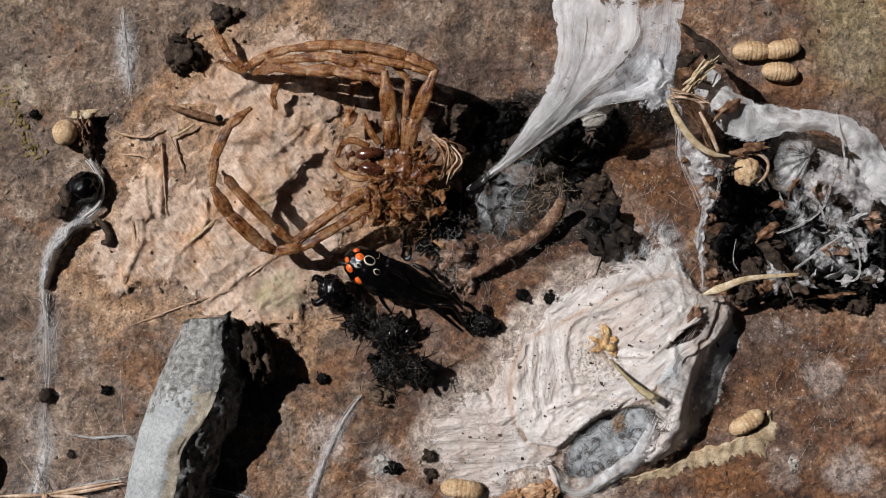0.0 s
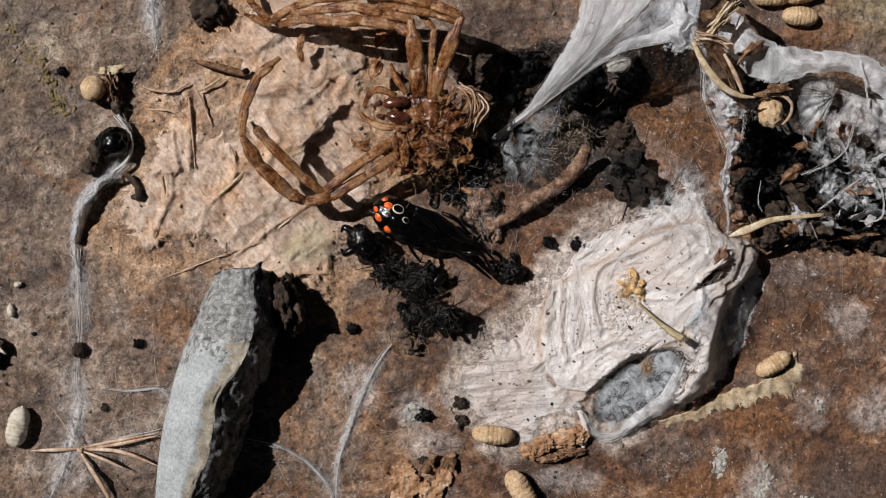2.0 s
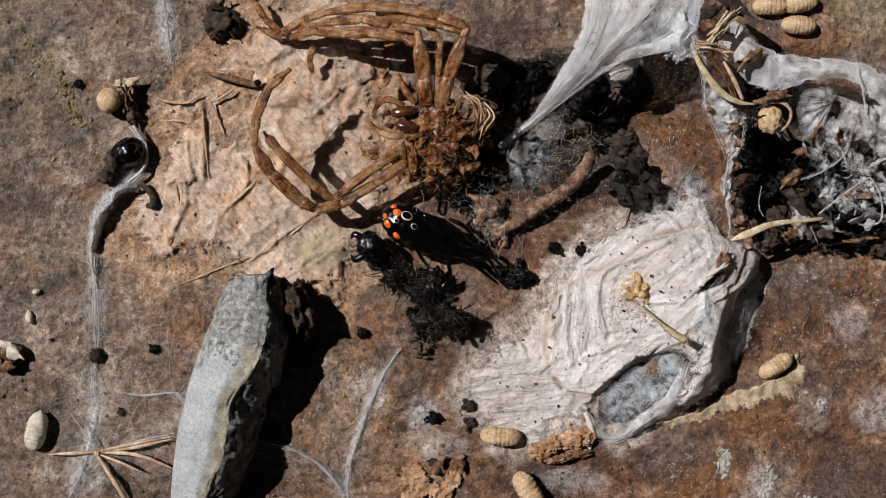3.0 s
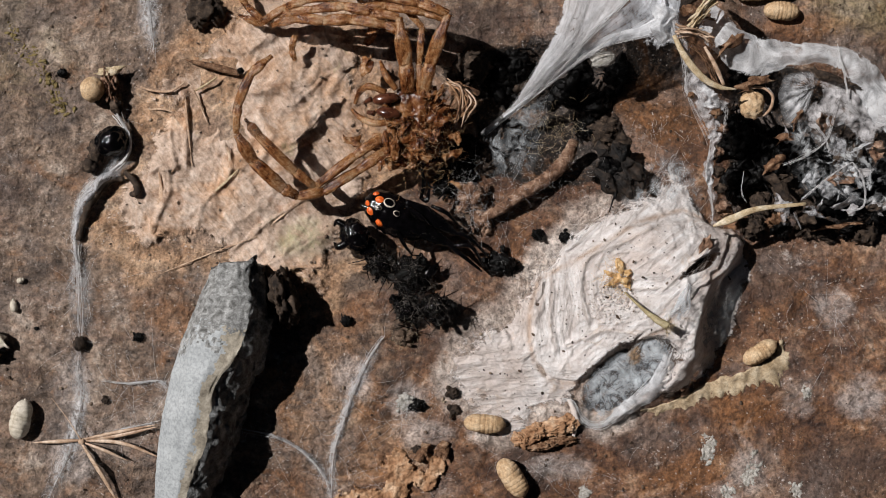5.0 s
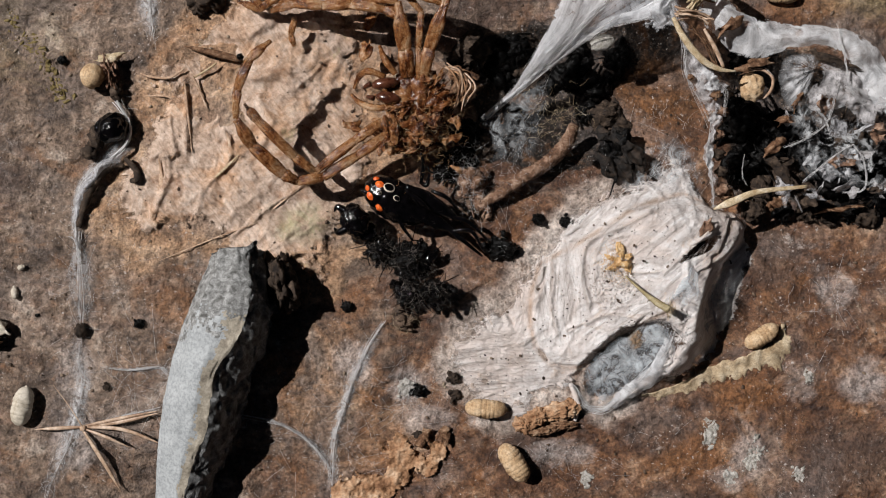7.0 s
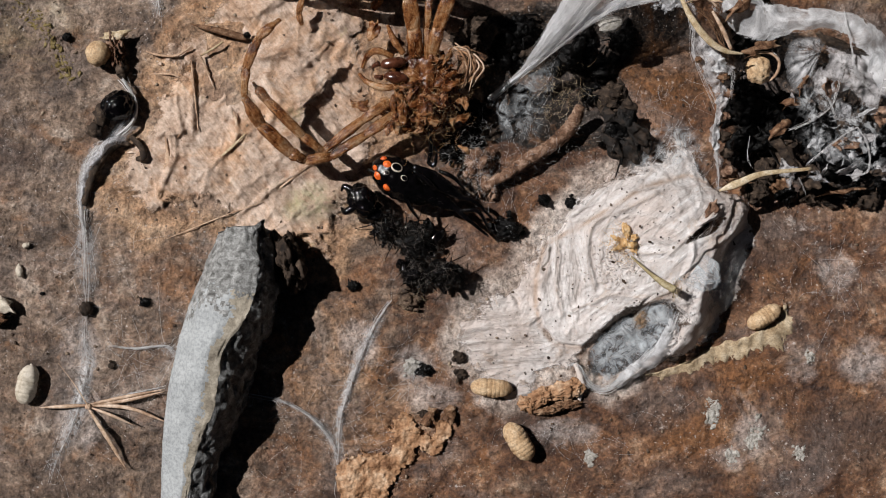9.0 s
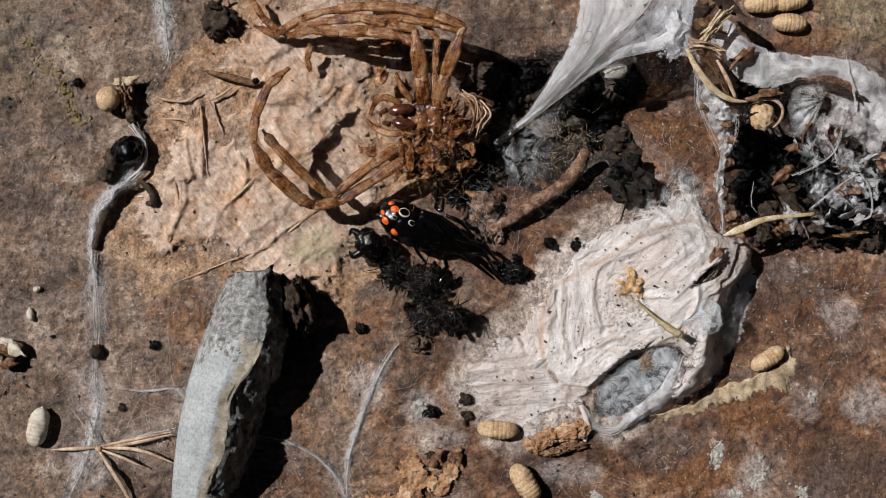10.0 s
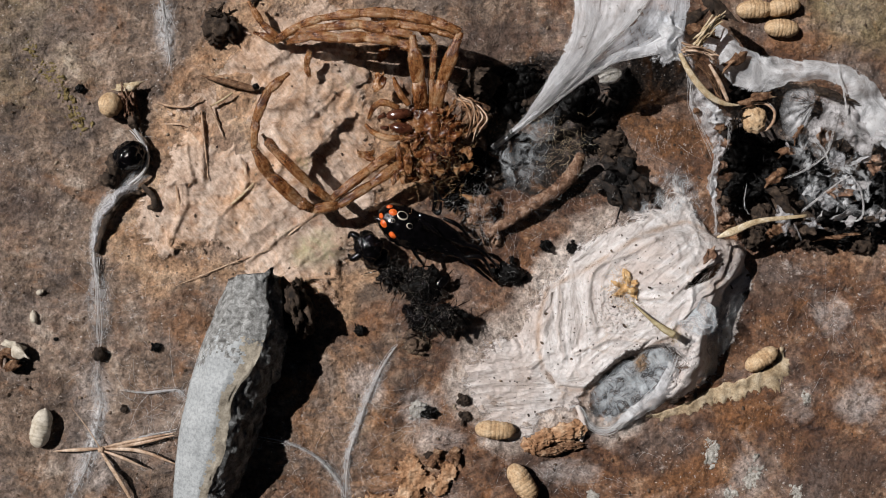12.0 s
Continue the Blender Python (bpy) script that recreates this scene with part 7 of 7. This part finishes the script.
one("pale_chip", lump(at(1082, 102, 7.0), (1.5, 0.9, 0.5), 0.3, 0.5, 9, 3, 15), LICHEN, "pale grey chip hanging in web", "chip")



def clay_rim():
    """A thin crisp shelf of dried clay on the rock, undercut on the side of the silk."""
    line = curve([at(1146, 722), at(1195, 716), at(1240, 700), at(1285, 678), at(1335, 662), at(1378, 650), at(1400, 628), at(1398, 596)], 110)
    half = np.interp(np.linspace(0, 1, 110), (0, 0.15, 0.4, 0.55, 0.8, 1), (0.2, 0.55, 1.05, 0.9, 1.3, 0.35))
    tang = np.gradient(line, axis=0)
    verts, uvs = [], []
    for i, (p, q, w) in enumerate(zip(line, tang, half)):
        side = np.array((-q[1], q[0], 0)) / np.linalg.norm(q)
        jag = 0.75 * float(layers(p[0], p[1], 1.5, 151, 5, 0.7))
        jag2 = 0.28 * float(layers(p[0], p[1], 1.6, 155, 4, 0.65))
        for k, (a, z) in enumerate(((-1.15, -0.25), (-0.95, 0.02), (-0.75, 0.10), (-0.4, 0.17), (0.0, 0.24), (0.4, 0.32), (0.8, 0.40), (1.0, 0.38), (0.96, -0.3))):
            w2 = w * a + (jag if a < 0 else jag2) * w * abs(a)
            x, y = p[0] + side[0] * w2, p[1] + side[1] * w2
            g = float(slab_height(x, y))
            verts.append((x, y, g + z + 0.14 * float(layers(x, y, 0.9, 157, 4, 0.65))))
            uvs.append((i / 109, k / 8))
    one("clay_rim", Shape().add(verts, grid_faces(110, 9), uvs), CLAY, "pale beige shelf of dried clay on the rock", "clay")


clay_rim()
# pocket film at the foot of the sheet
pocket = Thing("pocket_film", on(1110, 690), "thin bluish silk film over a pocket", "spider silk")
film = loft([[at(1182, 580, 3.2), at(1140, 598, 2.4), at(1088, 634, 1.6), at(1040, 680, 1.1)], [at(1198, 600, 3.4), at(1160, 634, 2.2), at(1105, 676, 1.3), at(1046, 712, 0.9)],
             [at(1206, 622, 3.4), at(1180, 664, 2.6), at(1125, 706, 1.7), at(1068, 745, 0.7)]], 60, 40, 0.45, 2.2, 71)
pocket.part("film", film, WEB_POOL)
pocket.part("film_threads", threads(film.rows, 80, 0.008, 0.25, 1.0, 72, None, (0.1, 0.5), 0.3), THREAD)
pocket.part("hem", web_cord([at(1206, 606, 3.8), at(1188, 650, 3.2), at(1150, 690, 2.4), at(1110, 722, 1.8), at(1074, 748, 1.0), at(1044, 738, 0.8), at(1028, 706, 1.1), at(1008, 702, 0.7)], 0.22, 30, 73, 0.018), THREAD)
pocket.part("bright_fold", loft([[at(1190, 620, 3.6), at(1160, 672, 2.8), at(1112, 706, 2.0), at(1080, 746, 1.0)], [at(1200, 630, 3.9), at(1172, 680, 3.1), at(1124, 716, 2.3), at(1088, 744, 1.2)], [at(1212, 640, 3.2), at(1185, 690, 2.2), at(1140, 722, 1.4), at(1100, 744, 0.6)]], 50, 14, 0.4, 1.4, 78), WEB_FILM, "bright folded edge of the film")
pocket.part("brown_stain", tatter(at(1140, 622, 2.5), (2.6, 1.9), 40, 8, 79, 0.25), WEB_SOILED, "brown stain under the film")
one("silk_tassel", tube([on(1022, 700, 0.5), on(1034, 735, 0.9), on(1028, 775, 0.3)], [0.3, 0.42, 0.12], 22, 7, 0.6, 0.3, 74), SHEET, "pale twisted tassel of silk on rock", "silk")


flank_veil = Thing("flank_veil", on(1300, 560), "smoky silk veil on the shaded side of the sheet", "spider silk")
side = loft([[at(1300, 470, 4.8), at(1262, 505, 5.0), at(1246, 550, 5.1), at(1210, 605, 4.2), at(1185, 650, 2.6)], [at(1322, 490, 2.6), at(1290, 530, 2.8), at(1272, 575, 2.8), at(1240, 630, 2.2), at(1208, 670, 1.4)],
             [at(1345, 500, 0.8), at(1318, 545, 0.7), at(1296, 595, 0.7), at(1265, 640, 0.6), at(1215, 685, 0.6)]], 60, 34, 0.45, 3.0, 121)
flank_veil.part("film", side, WEB_SHEER)
flank_veil.part("film_threads", threads(np.swapaxes(side.rows, 0, 1), 60, 0.008, 0.2, 0.7, 122, None, (0.2, 0.9), 0.15), THREAD)


def trail(name, lines, widths, seed, label, dense=40):
    """A flat trail of silk on the rock along a line of grid places, with threads."""
    t = Thing(name, on(*lines[0]), label, "spider silk")
    a = [on(u - 1.3 * w, v, 0.12) for (u, v), w in zip(lines, widths)]
    m = [on(u, v, 0.32) for (u, v), w in zip(lines, widths)]
    b = [on(u + 1.3 * w, v, 0.12) for (u, v), w in zip(lines, widths)]
    s = loft([a, m, b], 60, 14, 0.06, 1.0, seed)
    t.part("film", s, WEB_TRAIL)
    t.part("threads", threads(s.rows, int(dense * 0.7), 0.008, 0.12, 1.0, seed + 1, None, (0.06, 0.3), 0.22), THREAD)
    t.part("strand", web_cord([on(u, v, 0.32) for u, v in lines], 0.13, 12, seed + 3, 0.013), THREAD)
    rng = np.random.RandomState(seed)
    side = Shape()
    for k in range(dense // 2):
        i = rng.randint(0, 60)
        c, w = s.rows[i, 7], 0.07 * np.mean(widths)
        d = rng.normal(0, 1.6 * w, 2)
        tube([c, c + np.array((d[0] * 0.5 + rng.normal(0, 0.2), d[1] * 0.5 + rng.normal(0, 0.4), 0.1)), c + np.array((d[0], d[1] * 1.5, -0.05))], [0.015, 0.012], 8, 3, shape=side, caps=False)
    t.part("side_threads", side, THREAD)
    return t


trail("silk_trail", [(232, 195), (245, 235), (230, 290), (195, 312), (165, 345), (152, 400), (158, 450), (160, 500), (163, 560), (160, 600)], [5, 5, 22, 16, 10, 8, 9, 24, 18, 6], 81, "thin white silk trail over bare rock", 60)
trail("silk_trail", [(160, 600), (156, 650), (164, 690), (155, 740), (140, 800), (112, 860), (95, 910)], [7, 8, 14, 14, 16, 14, 12], 85, "thin white silk trail over bare rock", 44)
trail("silk_trail", [(695, 590), (668, 630), (645, 680), (622, 740), (606, 800), (602, 870), (598, 930)], [12, 14, 12, 9, 8, 8, 8], 88, "thin white silk trail over bare rock", 50)
trail("silk_trail", [(438, 752), (500, 765), (550, 790), (585, 825), (600, 860)], [4, 6, 6, 8, 8], 91, "thin white silk line over bare rock", 30)
trail("silk_trail", [(200, 668), (250, 672), (300, 668), (320, 690)], [18, 22, 20, 10], 94, "thin white silk smear over bare rock", 30)
trail("silk_trail", [(180, 770), (240, 752), (300, 740)], [10, 14, 10], 97, "thin white silk smear over bare rock", 26)
trail("silk_trail", [(275, -60), (280, -10), (285, 40), (290, 90)], [16, 18, 16, 8], 99, "thin white silk smear over bare rock", 26)
one("silk_skein", web_cord([on(222, 196, 0.8), on(236, 215, 1.2), on(250, 245, 1.4), on(242, 275, 1.2), on(215, 300, 0.9)], 0.14, 22, 101, 0.045), THREAD, "twisted white silk cord beside a dark pod", "silk skein", "", "stuff")
ribbon = loft([[on(238, 300, 0.5), on(205, 300, 0.8), on(178, 325, 0.7), on(156, 360, 0.5), on(148, 400, 0.3), on(152, 425, 0.2)], [on(234, 306, 1.2), on(204, 310, 1.7), on(180, 336, 1.6), on(160, 368, 1.3), on(152, 402, 0.9), on(155, 426, 0.5)],
               [on(230, 312, 0.9), on(206, 318, 1.3), on(186, 342, 1.2), on(167, 374, 0.9), on(157, 404, 0.6), on(158, 428, 0.2)]], 70, 14, 0.35, 1.1, 104)
one("silk_ribbon", ribbon, WEB_MATTED, "grey crumpled ribbon of silk on rock", "silk ribbon")
one("rotten_twig", tube([on(238, 312, 0.6), on(212, 316, 0.8), on(188, 340, 0.9), on(172, 370, 0.8), on(163, 400, 0.6), on(157, 420, 0.5)], [0.25, 0.5, 0.55, 0.5, 0.4, 0.45], 40, 9, 0.8, 0.3, 106), BARK, "dark rotten stem wrapped in silk", "twig")
one("silk_skein", web_cord([on(152, 420, 0.8), on(158, 450, 0.5), on(162, 480, 0.4)], 0.2, 14, 107, 0.03), THREAD, "white silk strands below a rotten stem", "silk skein", "", "stuff")
one("silk_veil", loft([[on(225, 270, 1.5), on(205, 290, 1.2), on(190, 310, 0.8)], [on(245, 280, 1.2), on(235, 300, 0.9), on(225, 320, 0.5)]], 24, 16, 0.2, 1.0, 105), WEB_THIN, "thin silk veil under a dark pod", "silk veil")
one("silk_skein", tube([on(240, 300, 0.8), on(258, 318, 0.9), on(262, 335, 0.8), on(250, 340, 0.6)], [0.3, 0.4, 0.4, 0.3], 24, 8, 0.8, 0.25, 103), BARK, "short dark looped silk cord on rock", "silk skein")
one("silk_bead", lump(on(160, 602, 0.6), (0.7, 0.9, 0.7), 0.35, 0.5, 5, 3), BARK, "dark bead on a silk trail", "bead")

wash = loft([[at(1135, 300, 0.7), at(1115, 335, 0.9), at(1090, 380, 1.3)], [at(1195, 265, 0.7), at(1190, 310, 1.4), at(1172, 370, 2.4)], [at(1250, 290, 0.8), at(1258, 330, 1.8), at(1266, 385, 3.6)]], 30, 40, 0.3, 3.0, 131)
gauze_film = Thing("silk_gauze", on(1195, 260), "thin silk gauze that fades onto brown rock", "spider silk")
gauze_film.part("film", wash, WEB_SHEER)
gauze_film.part("film_threads", threads(wash.rows, 26, 0.007, 0.25, 0.4, 132, None, (0.2, 0.8), 0.10), THREAD)
stray = Shape()
rng = np.random.RandomState(77)
for cu, cv, su, sv, n in ((640, 800, 70, 60, 60), (980, 830, 90, 30, 40), (740, 720, 40, 40, 40), (1480, 560, 40, 40, 30), (280, 680, 60, 30, 40), (880, 340, 40, 40, 40), (830, 300, 30, 30, 30), (1180, 250, 40, 40, 24), (160, 520, 30, 50, 30)):
    for k in range(n):
        u, v = rng.normal(cu, su), rng.normal(cv, sv)
        du, dv = rng.normal(0, 34, 2)
        tube([on(u, v, 0.12), on(u + du * 0.5 + rng.normal(0, 4), v + dv * 0.5 + rng.normal(0, 4), 0.25), on(u + du, v + dv, 0.1)], [0.010, 0.007], 10, 3, shape=stray, caps=False)
one("stray_silk", stray, THREAD, "stray fine silk threads on the rock", "silk", "", "stuff")

# ---------------------------------------------------------------- the loose flap of silk that flutters
HINGE_A, HINGE_B = at(1226, 476, 6.2), at(1194, 556, 6.2)
flap_axis = Vector(HINGE_B - HINGE_A).normalized()
flap_out = Vector((0, 0, 1)).cross(flap_axis).normalized()
flap_len = float(np.linalg.norm(HINGE_B - HINGE_A))


def flap_shape():
    """In its own space: x along the hinge, z up from it."""
    def line(h):
        return [np.array((0.2 + 0.25 * h, 0.25 * h, h * 0.25)), np.array((flap_len * 0.35, 0.35 * math.sin(h), h)), np.array((flap_len * 0.75, 0.2, h * 1.15)), np.array((flap_len * (0.95 + 0.02 * h), 0, h * 0.75))]
    return loft([line(0.0), line(1.6), line(3.2), line(4.4)], 30, 22, 0.12, 1.4, 111)


silk_flap = tagged(new("silk_flap"), "loose translucent silk flap that flutters", "silk flap")
fs = flap_shape()
solid("film", fs, WEB_POOL, (0, 0, 0), silk_flap)
solid("threads", threads(np.swapaxes(fs.rows, 0, 1), 34, 0.02, 0.05, 0.6, 112), THREAD, (0, 0, 0), silk_flap)


def motions():
    """The flap swings out over the shaded side of the sheet and back."""
    base = Matrix((flap_axis, flap_out, Vector((0, 0, 1)))).transposed().to_4x4()
    sway = ((0.0, 20), (0.5, 15), (1.0, 8), (1.5, 45), (2.0, 18), (2.2, 55), (2.5, 74), (2.7, 35), (3.4, 24), (4.3, 22), (4.6, 25), (5.0, 12), (5.5, 10), (6.0, 15), (6.5, 10), (6.8, 12), (7.0, 25), (7.2, 50), (8.0, 62), (8.8, 70),
            (9.2, 74), (9.5, 68), (9.7, 72), (10.0, 55), (10.2, 50), (10.5, 56), (10.7, 42), (10.9, 55), (11.2, 42), (11.4, 55), (11.6, 46), (11.8, 55), (12.0, 60))
    walk(silk_flap, [(t, Matrix.Translation(Vector(HINGE_A) * MM) @ Matrix.Rotation(radians(-a), 4, flap_axis) @ base) for t, a in sway])


motions()
